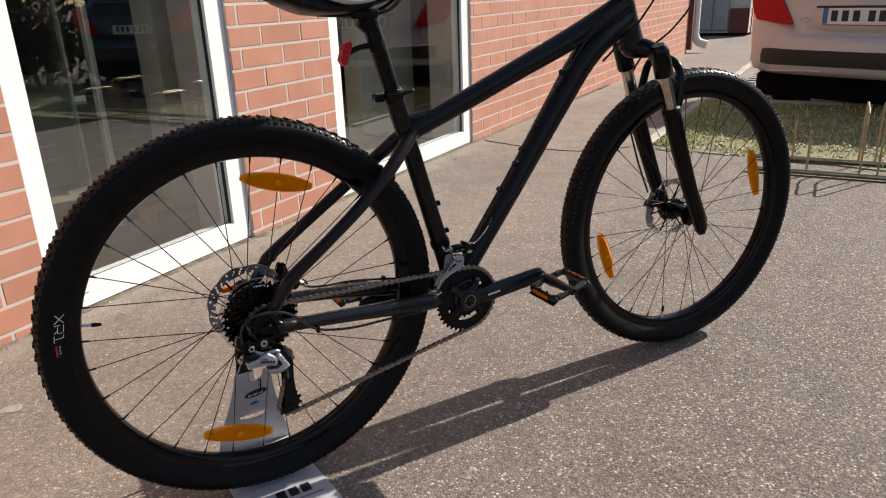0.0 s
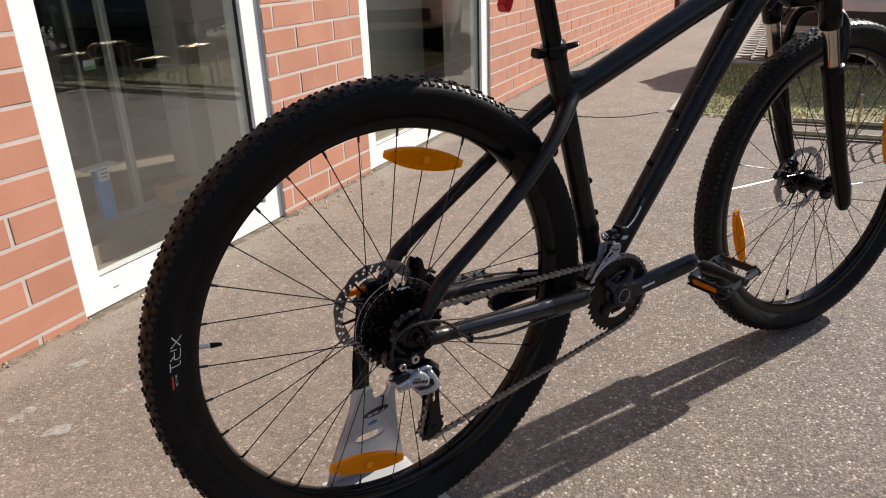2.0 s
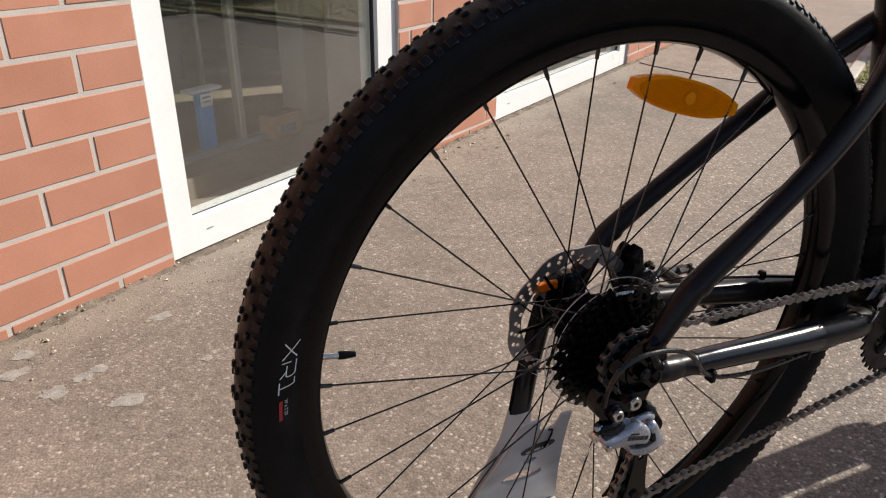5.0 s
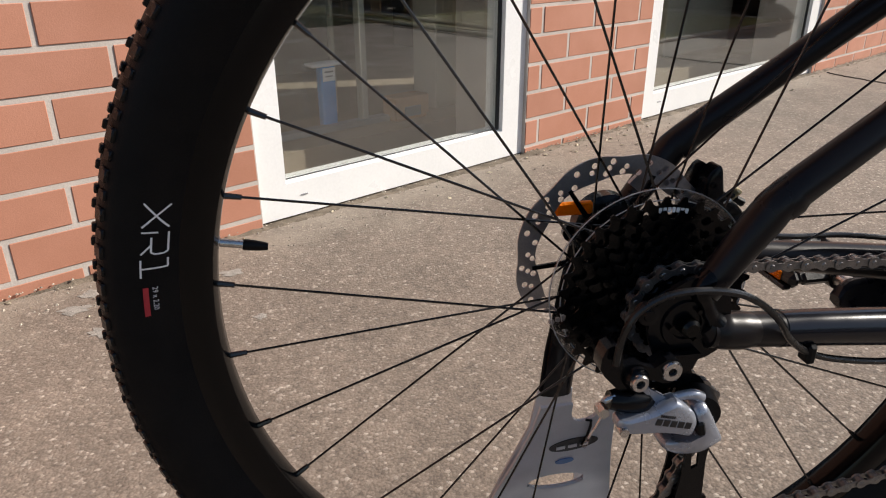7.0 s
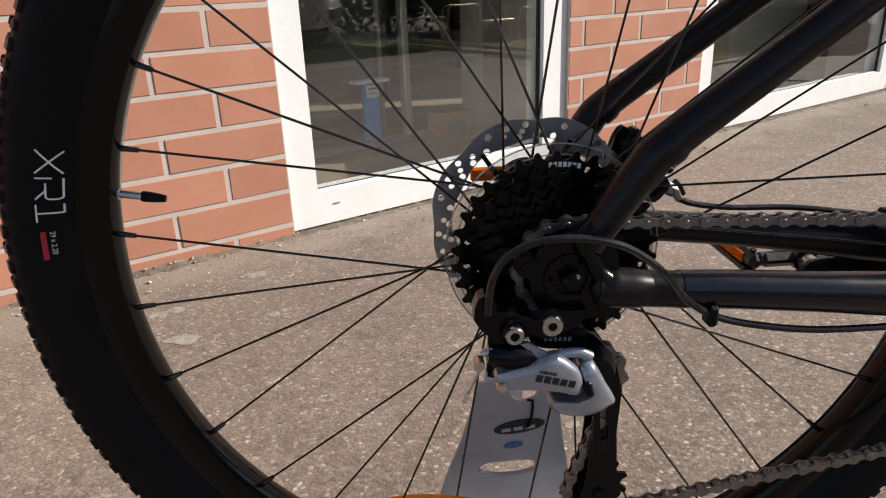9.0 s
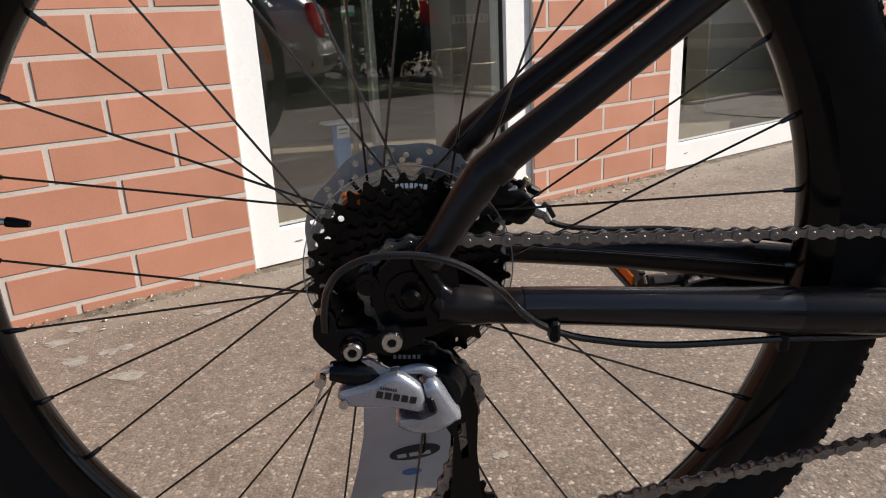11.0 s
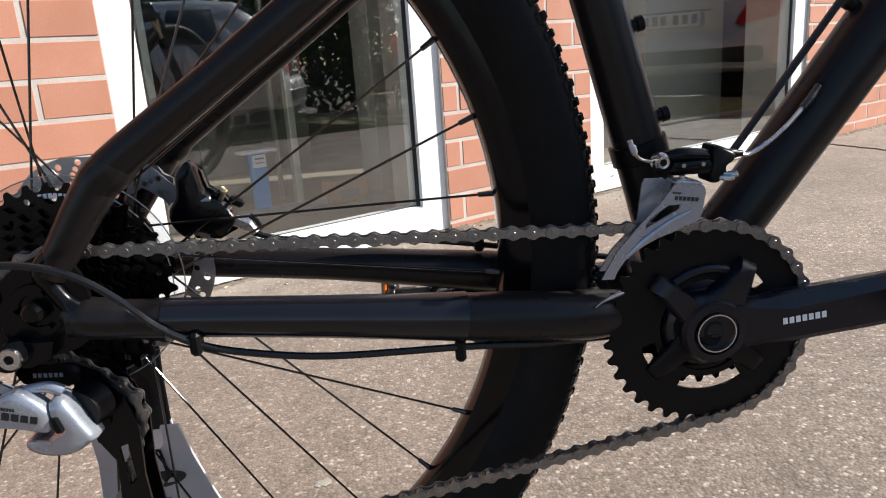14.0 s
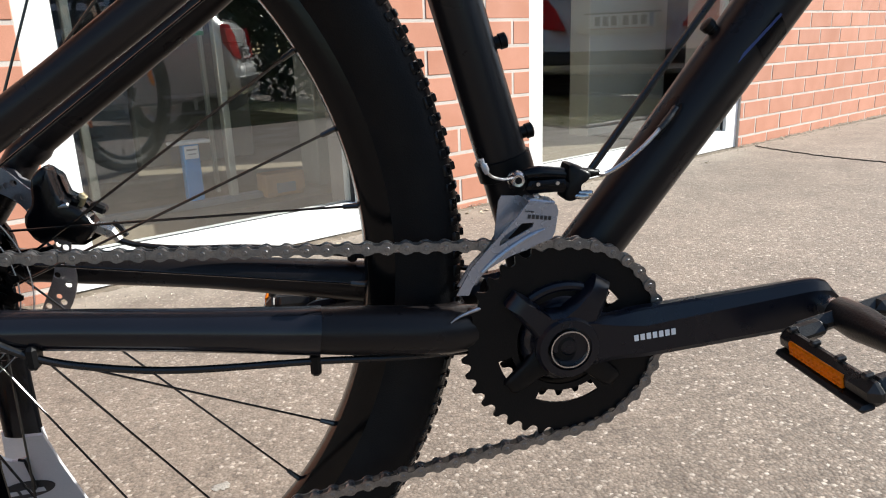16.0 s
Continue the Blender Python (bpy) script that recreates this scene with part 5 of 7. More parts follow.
def toothed(n, depth=0.0062, flat=0.35):
    """The outline of a sprocket for half inch chain."""
    r = 0.0127 / (2 * math.sin(math.pi / n))
    out = []
    for k in range(n):
        for f, d in ((0.0, -0.0038), (0.12, -0.0035), (0.21, -0.0027), (0.28, -0.0014), (0.33, 0.0004), (0.40, 0.0020), (0.58, 0.0018), (0.67, 0.0002), (0.72, -0.0014), (0.79, -0.0027), (0.88, -0.0035)):
            a = 2 * math.pi * (k + f) / n
            out.append(((r + d) * math.cos(a), (r + d) * math.sin(a)))
    return out, r


cass = None
for i, n in enumerate(TEETH):
    out, r = toothed(n)
    y = CASS_Y0 + CASS_DY * i
    holes = [circle(max(r - 0.021, 0.010), 30)]
    if i < 7:
        q = n * 2 // 3 if i < 4 else n // 2
        for k in range(q):
            a = 2 * math.pi * (k + 0.3) / q
            holes.append(circle((0.0023, 0.0019, 0.0015, 0.0013, 0.0012, 0.0011, 0.0011)[i], 8, ((r - 0.0085) * math.cos(a), (r - 0.0085) * math.sin(a))))
            if i == 0:
                holes.append(circle(0.0019, 8, ((r - 0.0142) * math.cos(a + 0.1), (r - 0.0142) * math.sin(a + 0.1))))
    me = Mesh().plate([out, *holes], y - 0.0007, y + 0.0007, RW @ spin(3 * i))
    if cass is None:
        cass = part("cassette", me, SPROCKET, bike, "black nine speed steel sprocket cassette")
        for k in range(5):
            part("carrier_arm", Mesh().plate([[(0.014, -0.006), (0.058, -0.003), (0.058, 0.005), (0.014, 0.006)]], y - 0.0012, y + 0.0006, RW @ spin(72 * k + 20)), SPROCKET, cass)
    else:
        part("sprocket", me, SPROCKET, cass)
carrier = Mesh().lathe([(0.0, -0.064), (0.017, -0.064), (0.017, -0.060), (0.020, -0.058), (0.030, -0.040), (0.042, -0.030), (0.042, -0.024), (0.0, -0.024)], 32, RW)
part("carrier", carrier, SPROCKET, cass)
wb = Mesh()
for k in range(7):
    wb.box((0, CASS_Y0 - 0.0013, 0.0620), (0.0022, 0.0006, 0.0032), 0, RW @ spin(4.0 - 2.9 * k))
part("print_bar", wb, WHITEINK, cass, "white printed word blocks")
disc = Mesh().plate([circle(0.0742, 72), circle(0.030, 40)], -0.0175, -0.0165, RW)
guard = part("spoke_protector", disc, CLEAR, bike, "clear plastic spoke protector disc")
guard.visible_shadow = False
# opaque pale rings paint the glint along the disc's clear edge
for r, y in ((0.0732, -0.0182), (0.0672, -0.0240)):
    part("guard_rim", Mesh().lathe([(r, y), (r + 0.0007, y - 0.0005), (r + 0.0007, y + 0.0005)], 72, RW, closed=True), GLINTEDGE, guard, "moulded rim, its glint painted pale grey")

# crankset
CR = Matrix.Translation(BB)
CRANK_A = 7.0
out, r36 = toothed(36)
out, r36 = [(x * 0.967, z * 0.967) for x, z in out], r36 * 0.967


def bean(r0, r1, a0, a1):
    return [((r1) * math.cos(radians(a)), r1 * math.sin(radians(a))) for a in np.linspace(a0, a1, 10)] + [(r0 * math.cos(radians(a)), r0 * math.sin(radians(a))) for a in np.linspace(a1, a0, 10)]


wins = [bean(0.0375, 0.0475, c - w, c + w) for c, w in ((41, 9), (203, 11), (272, 29))]
ring = part("chainring", Mesh().plate([out, circle(0.033, 48), *wins], -0.0570, -0.0550, CR @ spin(2)), BLACK, bike, "black large chainring")
out22, r22 = toothed(22)
part("small_chainring", Mesh().plate([out22, circle(0.030, 36)], -0.0480, -0.0463, CR), SPROCKET, ring)
vee = rounded([(-0.0425, 0.0312), (-0.0355, 0.0405), (-0.0275, 0.0358), (-0.0145, 0.0253), (-0.0025, 0.0263), (0.0075, 0.0333), (0.0205, 0.0478), (0.0305, 0.0420), (0.0275, 0.0283), (0.0235, 0.0190), (0.012, -0.004), (-0.012, -0.006), (-0.031, 0.018)], 1)
pl = pillow(vee, -0.0690, -0.0570, (-0.001, 0.008), 0.0075)
part("spider_arm", Mesh().add(pl.v, pl.f, CR), CRANK, ring, "blue black pair of spider arms meeting in a valley", angle=30)
part("spider_arch", Mesh().tube([CR @ Vector((0.0405 * math.cos(radians(q)), -0.0575, 0.0405 * math.sin(radians(q)))) for q in range(72, 130, 6)], 0.0036, 10), CRANK, ring)
for a in (219, 319):
    loop = [(0.010, -0.0150), (0.030, -0.0085), (0.0480, -0.0068), (0.0510, -0.0045), (0.0510, 0.0045), (0.0480, 0.0068), (0.030, 0.0085), (0.010, 0.0150)]
    pl = pillow(loop, -0.0625, -0.0570, (0.020, 0.0), 0.0040)
    part("spider_arm", Mesh().add(pl.v, pl.f, CR @ spin(a)), BLACK, ring, angle=45)
spider = Mesh().lathe([(0.0, -0.060), (0.025, -0.060), (0.028, -0.057), (0.030, -0.054), (0.030, -0.046), (0.0, -0.046)], 40, CR)
part("spider_boss", spider, CRANK, ring)


def crank(s, ang):
    """An arm with its boss; s is the side."""
    me = Mesh()
    n = 34
    m = CR @ spin(ang)
    rr = []
    for k in range(n + 1):
        f = k / n
        x = -0.012 + 0.202 * f
        hz = float(np.interp(f, [0, 0.03, 0.06, 0.22, 0.32, 0.6, 0.9, 0.94, 0.97, 0.99, 1], [0.008, 0.0150, 0.0190, 0.0165, 0.0182, 0.0182, 0.0180, 0.0166, 0.0138, 0.0095, 0.005]))
        yo = float(np.interp(f, [0, 0.1, 0.5, 0.93, 1], [0.066, 0.070, 0.076, 0.082, 0.080]))
        yi = yo - float(np.interp(f, [0, 0.2, 1], [0.018, 0.017, 0.013]))
        c = min(0.004, hz * 0.5)
        dz = -0.0012 * min(1.0, f * 3)
        up = float(np.interp(f, [0.15, 0.32, 0.9, 1], [0.86, 0.40, 0.62, 0.6]))
        sec = [(yo, -hz * 0.70), (yo, hz * up), (yo - 0.0042, hz * 0.94), (yo - 0.0065, hz), (yi + c, hz), (yi, hz - c), (yi, -hz + c), (yi + c, -hz), (yo - 0.006, -hz), (yo - 0.0035, -hz * 0.94)]
        rr.append([(x, s * y, z + dz) for y, z in sec])
    for a, b in zip(rr, rr[1:]):
        me.add(a + b, [(j, (j + 1) % 10, 10 + (j + 1) % 10, 10 + j) for j in range(10)], m)
    me.add(rr[0], [tuple(range(10))], m)
    me.add(rr[-1], [tuple(range(10))], m)
    me.lathe([(0.0, s * 0.040), (0.021, s * 0.040), (0.0225, s * 0.068), (0.0205, s * 0.0715), (0.0155, s * 0.072), (0.0155, s * 0.066), (0.0, s * 0.066)], 36, CR)
    arm = part("crank_arm", me, CRANK, bike, "blue black alloy crank arm", angle=17)
    part("axle_cap", Mesh().lathe([(0.0122, s * 0.0715), (0.0125, s * 0.0728), (0.0134, s * 0.0728), (0.0138, s * 0.0715), (0.0138, s * 0.0665), (0.0122, s * 0.0665)], 36, CR, closed=True), STEEL, arm, "bright ring round the axle bolt")
    part("axle_bolt", Mesh().lathe([(0.0, s * 0.0665), (0.0045, s * 0.0665), (0.0055, s * 0.0695), (0.0100, s * 0.0685), (0.0122, s * 0.0660)], 24, CR), BLACK, arm)
    if s < 0:
        wm = m @ Matrix.Translation((0.0590, -0.0747, -0.0010)) @ Matrix.Rotation(radians(-4.3), 4, "Z")
        part("print_bar", word_bars(Mesh(), 7, 0.0300, 0.0044, wm), WHITEINK, arm, "white printed word blocks")
    return m @ Vector((0.180, s * 0.084, -0.003))


def pedal(p, s, tilt):
    """A platform pedal: two rails, ends, axle housing, amber reflectors and pins."""
    m = Matrix.Translation(p) @ spin(tilt)
    y0, y1 = s * 0.012, s * 0.104
    yc = (y0 + y1) / 2
    root = part("pedal", Mesh().tube([m @ Vector((0, y, 0)) for y in (y0 - s * 0.002, y0 + s * 0.02, yc, y1)], [0.011, 0.012, 0.009, 0.008], 18), PEDAL, bike, "black resin platform pedal")
    for x in (-0.042, 0.042):
        part("cage_rail", Mesh().box((x, yc, -0.002), (0.012, 0.090, 0.0155), 0.005, m), PEDAL, root)
        part("cage_lip", Mesh().box((x * 1.14, yc, -0.0095), (0.010, 0.082, 0.005), 0.002, m), PEDAL, root)
    part("cage_end", Mesh().box((0, y1 - s * 0.006, 0), (0.078, 0.012, 0.013), 0.005, m), PEDAL, root)
    part("cage_end", Mesh().box((0, y0 + s * 0.004, 0), (0.078, 0.011, 0.013), 0.005, m), PEDAL, root)
    for y in (y0 + s * 0.008, y1 - s * 0.01):
        for x in (-0.03, 0.03):
            part("cage_corner", Mesh().box((x, y, 0), (0.026, 0.015, 0.012), 0.005, m), PEDAL, root)
    part("pedal_spindle", Mesh().tube([m @ Vector((0, -s * 0.010, 0)), m @ Vector((0, y0, 0))], 0.0075, 16), STEEL, root)
    for sx in (-1, 1):
        lens = Mesh().box((sx * 0.0480, yc - s * 0.004, -0.0018), (0.0026, 0.050, 0.0095), 0.0008, m)
        for iy in range(13):
            for iz in range(3):
                cy, cz = yc - s * 0.004 - 0.0228 + 0.0038 * iy, -0.0048 + 0.0030 * iz
                base_ = [(sx * 0.0492, cy - 0.0018, cz - 0.0014), (sx * 0.0492, cy + 0.0018, cz - 0.0014), (sx * 0.0492, cy + 0.0018, cz + 0.0014), (sx * 0.0492, cy - 0.0018, cz + 0.0014), (sx * 0.0505, cy, cz)]
                lens.add(base_, [(0, 1, 4), (1, 2, 4), (2, 3, 4), (3, 0, 4)], m)
        part("pedal_reflector", lens, ORANGE, root, "orange pedal reflector with moulded cells", angle=10)
        for y in np.linspace(y0 + s * 0.012, y1 - s * 0.012, 4):
            part("pin", Mesh().box((sx * 0.042, float(y), 0.0072), (0.0065, 0.005, 0.004), 0.0012, m), PEDAL, root)
    return root


pedal(crank(-1, CRANK_A), -1, 13)
pedal(crank(1, CRANK_A + 180) + Vector((0.009, 0, 0.007)), 1, 0)


# chain
def belt(circles):
    """Points round circles of (x, z, r, way) in order; way +1 turns left."""
    ends = []
    for i in range(len(circles)):
        (x0, z0, r0, s0), (x1, z1, r1, s1) = circles[i], circles[(i + 1) % len(circles)]
        d = Vector((x1 - x0, z1 - z0))
        phi = math.atan2(d.y, d.x) - math.asin((s1 * r1 - s0 * r0) / d.length)
        left = Vector((-math.sin(phi), math.cos(phi)))
        ends.append((Vector((x0, z0)) - left * s0 * r0, Vector((x1, z1)) - left * s1 * r1))
    out = []
    for i in range(len(circles)):
        (a, b), (c, _) = ends[i], ends[(i + 1) % len(circles)]
        x, z, r, s = circles[(i + 1) % len(circles)]
        out += [a.lerp(b, k / 80) for k in range(80)]
        a0, a1 = math.atan2(b.y - z, b.x - x), math.atan2(c.y - z, c.x - x)
        turn = ((a1 - a0) * s) % (2 * math.pi) * s
        out += [Vector((x + r * math.cos(a0 + turn * k / 60), z + r * math.sin(a0 + turn * k / 60))) for k in range(60)]
    return out


COG_R, COG_Y = 0.0127 / (2 * math.sin(math.pi / 15)), CASS_Y0 + CASS_DY * 6
P_UP, P_LOW = Vector((0.021, 0, 0.293)), Vector((0.030, 0, 0.197))
PUL_R = 0.0127 / (2 * math.sin(math.pi / 11))
path = belt([(HUB.x, HUB.z, COG_R, -1), (BB.x, BB.z, r36, -1), (P_LOW.x, P_LOW.z, PUL_R, -1), (P_UP.x, P_UP.z, PUL_R, 1)])
seglen = [(path[(i + 1) % len(path)] - path[i]).length for i in range(len(path))]
total = sum(seglen)
count = 2 * round(total / 0.0127 / 2)
cum = np.concatenate([[0], np.cumsum(seglen)])
px = np.array([p.x for p in path] + [path[0].x])
pz = np.array([p.y for p in path] + [path[0].y])


def chain_at(k):
    s = (k * total / count) % total
    x, z = float(np.interp(s, cum, px)), float(np.interp(s, cum, pz))
    return Vector((x, float(np.interp(x, [0.04, 0.40], [COG_Y, -0.0560])), z))


def link_mesh(y, waist):
    loop = []
    for k in range(13):
        a = math.pi / 2 + math.pi * k / 12
        loop.append((-0.00635 + 0.0042 * math.cos(a), 0.0042 * math.sin(a)))
    loop += [(-0.0036, -0.0034), (-0.0018, -waist), (0.0018, -waist), (0.0036, -0.0034)]
    for k in range(13):
        a = -math.pi / 2 + math.pi * k / 12
        loop.append((0.00635 + 0.0042 * math.cos(a), 0.0042 * math.sin(a)))
    loop += [(0.0036, 0.0034), (0.0018, waist), (-0.0018, waist), (-0.0036, 0.0034)]
    me = Mesh()
    for s in (-1, 1):
        me.plate([loop], s * y, s * (y + 0.0009))
        if y > 0.0026:
            for x in (-0.00635, 0.00635):
                me.lathe([(0.0, s * (y + 0.0013)), (0.0014, s * (y + 0.0013)), (0.0018, s * (y + 0.0009))], 8, Matrix.Translation((x, 0, 0)))
    return me.data("link")


rollers = Mesh()
for k in range(count):
    rollers.lathe([(0.0018, -0.0026), (0.0038, -0.0026), (0.0038, 0.0026), (0.0018, 0.0026)], 10, Matrix.Translation(chain_at(k)), closed=True)
chain = part("chain", rollers, CHAIN, bike, "grey steel roller chain")
LINKS = (link_mesh(0.0019, 0.0026), link_mesh(0.0029, 0.0023))
for k in range(count):
    a, b = chain_at(k), chain_at(k + 1)
    ang = math.degrees(math.atan2(b.z - a.z, b.x - a.x))
    yaw = math.degrees(math.atan2(b.y - a.y, math.hypot(b.x - a.x, b.z - a.z)))
    part("link", LINKS[k % 2], CHAIN, chain, basis=Matrix.Translation((a + b) / 2) @ spin(ang) @ Matrix.Rotation(radians(yaw), 4, "Z"))

# rear derailleur
hanger = Mesh().plate([[(-0.012, 0.356), (0.010, 0.356), (0.006, 0.345), (-0.006, 0.3405), (-0.020, 0.3415), (-0.022, 0.350)]], -0.078, -0.070)
rd = part("rear_derailleur", hanger, GLOSSBLACK, bike, "silver and black rear derailleur")
link = rounded([(-0.050, 0.372), (-0.058, 0.371), (-0.061, 0.357), (-0.053, 0.346), (-0.045, 0.3385), (-0.036, 0.3385), (-0.027, 0.3450), (-0.018, 0.3415), (-0.010, 0.3425), (-0.0055, 0.3500), (-0.009, 0.3570), (-0.017, 0.3585), (-0.025, 0.3535), (-0.036, 0.3580), (-0.046, 0.3585), (-0.047, 0.365)], 2)
part("bracket", Mesh().plate([link], -0.0850, -0.0730), GLOSSBLACK, rd)
part("pivot_boss", Mesh().lathe([(0.0, -0.0905), (0.0066, -0.0905), (0.0080, -0.0885), (0.0084, -0.0840), (0.0, -0.0840)], 26, Matrix.Translation((-0.0373, 0, 0.3482))), GLOSSBLACK, rd)
for bx, bz, by, k in ((-0.0130, 0.3500, -0.086, 1.2), (-0.0373, 0.3482, -0.0925, 1.0)):
    part("pivot_bolt", Mesh().lathe([(0.0, by + 0.003), (0.0027, by + 0.003), (0.0029, by - 0.0008), (0.0052 * k, by - 0.0008), (0.0060 * k, by + 0.0008), (0.0060 * k, by + 0.010), (0.0, by + 0.010)], 28, Matrix.Translation((bx, 0, bz))), STEEL, rd, "bright hex socket bolt")
face = rounded([(-0.0492, 0.3180), (-0.0478, 0.3222), (-0.0420, 0.3232), (-0.0280, 0.3262), (-0.0195, 0.3300), (-0.0105, 0.3325), (-0.0030, 0.3272), (0.0030, 0.3212), (0.0058, 0.3150), (0.0060, 0.3090), (0.0045, 0.3046), (0.0010, 0.3040), (-0.0080, 0.3068), (-0.0210, 0.3096), (-0.0350, 0.3108), (-0.0425, 0.3118), (-0.0470, 0.3140)], 2)
arm = part("outer_link", pillow(face, -0.0955, -0.083, (-0.018, 0.3175), 0.0045), SILVER, rd, "silver outer parallelogram link", angle=28)
wm = Matrix.Translation((-0.0125, -0.0957, 0.3172)) @ spin(-15)
part("print_bar", word_bars(Mesh(), 5, 0.0265, 0.0046, wm, 0.22), BLACKINK, arm, "dark printed word blocks")
wm = Matrix.Translation((-0.0170, -0.0957, 0.3232)) @ spin(-15)
part("print_bar", word_bars(Mesh(), 7, 0.011, 0.0019, wm, 0.35), BLACKINK, arm)
part("link_screw", Mesh().lathe([(0.0, -0.0965), (0.0030, -0.0965), (0.0034, -0.095), (0.0034, -0.088), (0.0, -0.088)], 14, Matrix.Translation((-0.0455, 0, 0.3150))), STEEL, arm)
part("upper_link", Mesh().tube(smooth([(-0.019, -0.085, 0.3275), (-0.006, -0.0845, 0.3298), (0.005, -0.084, 0.3296), (0.0115, -0.083, 0.3255)], 5), lerp_list([0.0022, 0.0030, 0.0036, 0.0042], 5), 14), SILVER, rd, "silver upper link")
part("link_stop", Mesh().box((0.0090, -0.0915, 0.3085), (0.0052, 0.007, 0.0105), 0.0012, Matrix.Translation((0.009, 0, 0.3085)) @ spin(14) @ Matrix.Translation((-0.009, 0, -0.3085))), BLACK, rd)
kn = rounded([(0.0118, 0.3245), (0.0178, 0.3160), (0.0222, 0.3072), (0.0280, 0.2962), (0.0252, 0.2936), (0.0180, 0.2888), (0.0090, 0.2862), (-0.0040, 0.2872), (-0.0130, 0.2920), (-0.0138, 0.2968), (-0.0098, 0.2992), (-0.0010, 0.2978), (0.0050, 0.2996), (0.0128, 0.3038), (0.0112, 0.3100), (0.0060, 0.3160), (0.0048, 0.3222)], 3)
k2 = pillow(kn, -0.0930, -0.076, (0.0120, 0.3000), 0.006)
k2.tube([(0.0095, -0.074, 0.3150), (0.0100, -0.090, 0.3150)], [0.0075, 0.0062], 18)
part("print_bar", word_bars(Mesh(), 6, 0.019, 0.0028, Matrix.Translation((-0.0045, -0.0645, 0.3292)) @ spin(-4), 0.35), GREYINK, rd, "grey printed word blocks")
part("chain_guide", Mesh().plate([rounded([(-0.022, 0.335), (-0.004, 0.336), (0.014, 0.334), (0.012, 0.322), (-0.004, 0.322), (-0.020, 0.325)], 3)], -0.0642, -0.0625), GLOSSBLACK, rd)
part("knuckle", k2, SILVER, rd, "silver moulded lower knuckle", angle=60)
part("knuckle_back", Mesh().tube([(0.016, -0.079, 0.309), (0.020, -0.064, 0.309)], [0.0135, 0.0145], 22), BLACK, rd)
part("spring_box", Mesh().tube([(-0.053, -0.084, 0.333), (-0.044, -0.084, 0.332), (-0.030, -0.082, 0.328), (-0.022, -0.080, 0.324)], [0.006, 0.008, 0.009, 0.006], 16), GLOSSBLACK, rd)
part("inner_link", Mesh().plate([[(-0.033, 0.3395), (-0.028, 0.3400), (-0.011, 0.3285), (-0.012, 0.3235), (-0.022, 0.3290)]], -0.0865, -0.0830), SILVER, rd, "silver inner link")
part("limit_screw", Mesh().tube([(-0.050, -0.086, 0.337), (-0.055, -0.086, 0.335), (-0.057, -0.086, 0.334)], [0.002, 0.0028, 0.002], 10), STEEL, rd)
part("anchor_bolt", Mesh().tube([(-0.0590, -0.0925, 0.3290), (-0.0590, -0.084, 0.3290)], 0.0038, 6), STEEL, rd, "steel cable anchor bolt")
part("cable_end", Mesh().tube([(-0.0575, -0.088, 0.3265), (-0.062, -0.088, 0.316), (-0.066, -0.088, 0.308)], 0.0008, 6), STEEL, rd)
part("cable_tip", Mesh().tube([(-0.0655, -0.088, 0.3090), (-0.0685, -0.088, 0.3015)], 0.0015, 8), CLEAR, rd, "clear cable end sleeve")
cage = [(0.010, 0.333), (0.024, 0.325), (0.036, 0.308), (0.042, 0.284), (0.040, 0.250), (0.042, 0.215), (0.046, 0.196), (0.037, 0.184), (0.018, 0.180), (0.006, 0.182), (0.014, 0.192), (0.018, 0.205), (0.022, 0.232), (0.024, 0.262), (0.016, 0.276), (0.004, 0.300)]
slot = [(0.027, 0.272), (0.033, 0.274), (0.034, 0.246), (0.029, 0.244)]
outer_cage = Mesh().plate([cage, slot], -0.0600, -0.0575)
part("cage", outer_cage, GLOSSBLACK, rd, "black pulley cage")
part("cage", Mesh().plate([cage], -0.0385, -0.0365), GLOSSBLACK, rd, "black pulley cage")
for p in (P_UP, P_LOW):
    o11, _ = toothed(11)
    me = Mesh().plate([o11], -0.0492, -0.0464, Matrix.Translation(p))
    me.lathe([(0.0, -0.0625), (0.005, -0.0625), (0.0055, -0.0600), (0.0135, -0.0505), (0.0135, -0.0445), (0.0, -0.0405)], 20, Matrix.Translation(p))
    part("jockey_wheel", me, BLACK, rd)

# front derailleur
fd = part("front_derailleur", Mesh().tube([seat_line(z) for z in (0.424, 0.4245, 0.4375, 0.438)], [0.0192, 0.0205, 0.0205, 0.0192], 28), BLACK, bike, "silver and black front derailleur")
outer = [(0.3985, 0.4160), (0.4010, 0.4172), (0.4180, 0.4140), (0.4193, 0.4100), (0.4172, 0.3962), (0.4150, 0.3915), (0.4050, 0.3882), (0.3980, 0.3852), (0.3880, 0.3820), (0.3800, 0.3782), (0.3730, 0.3742), (0.3660, 0.3686), (0.3612, 0.3618), (0.3590, 0.3568), (0.3508, 0.3572), (0.3540, 0.3632), (0.3610, 0.3752), (0.3730, 0.3882), (0.3820, 0.3972), (0.3920, 0.4072)]
cut = [(0.3950, 0.4032), (0.4030, 0.4032), (0.4020, 0.4002), (0.3920, 0.3950), (0.3800, 0.3890), (0.3802, 0.3922), (0.3840, 0.3962)]
inner = [(0.3830, 0.4150), (0.3850, 0.4190), (0.3970, 0.4182), (0.4030, 0.4150), (0.4000, 0.4000), (0.3880, 0.3880), (0.3770, 0.3740), (0.3670, 0.3580), (0.3540, 0.3580), (0.3620, 0.3720), (0.3760, 0.3860), (0.3800, 0.3920)]
part("cage_plate", Mesh().plate([outer, cut], -0.0628, -0.0612), SILVER, fd, "silver outer cage plate with a cut-out")
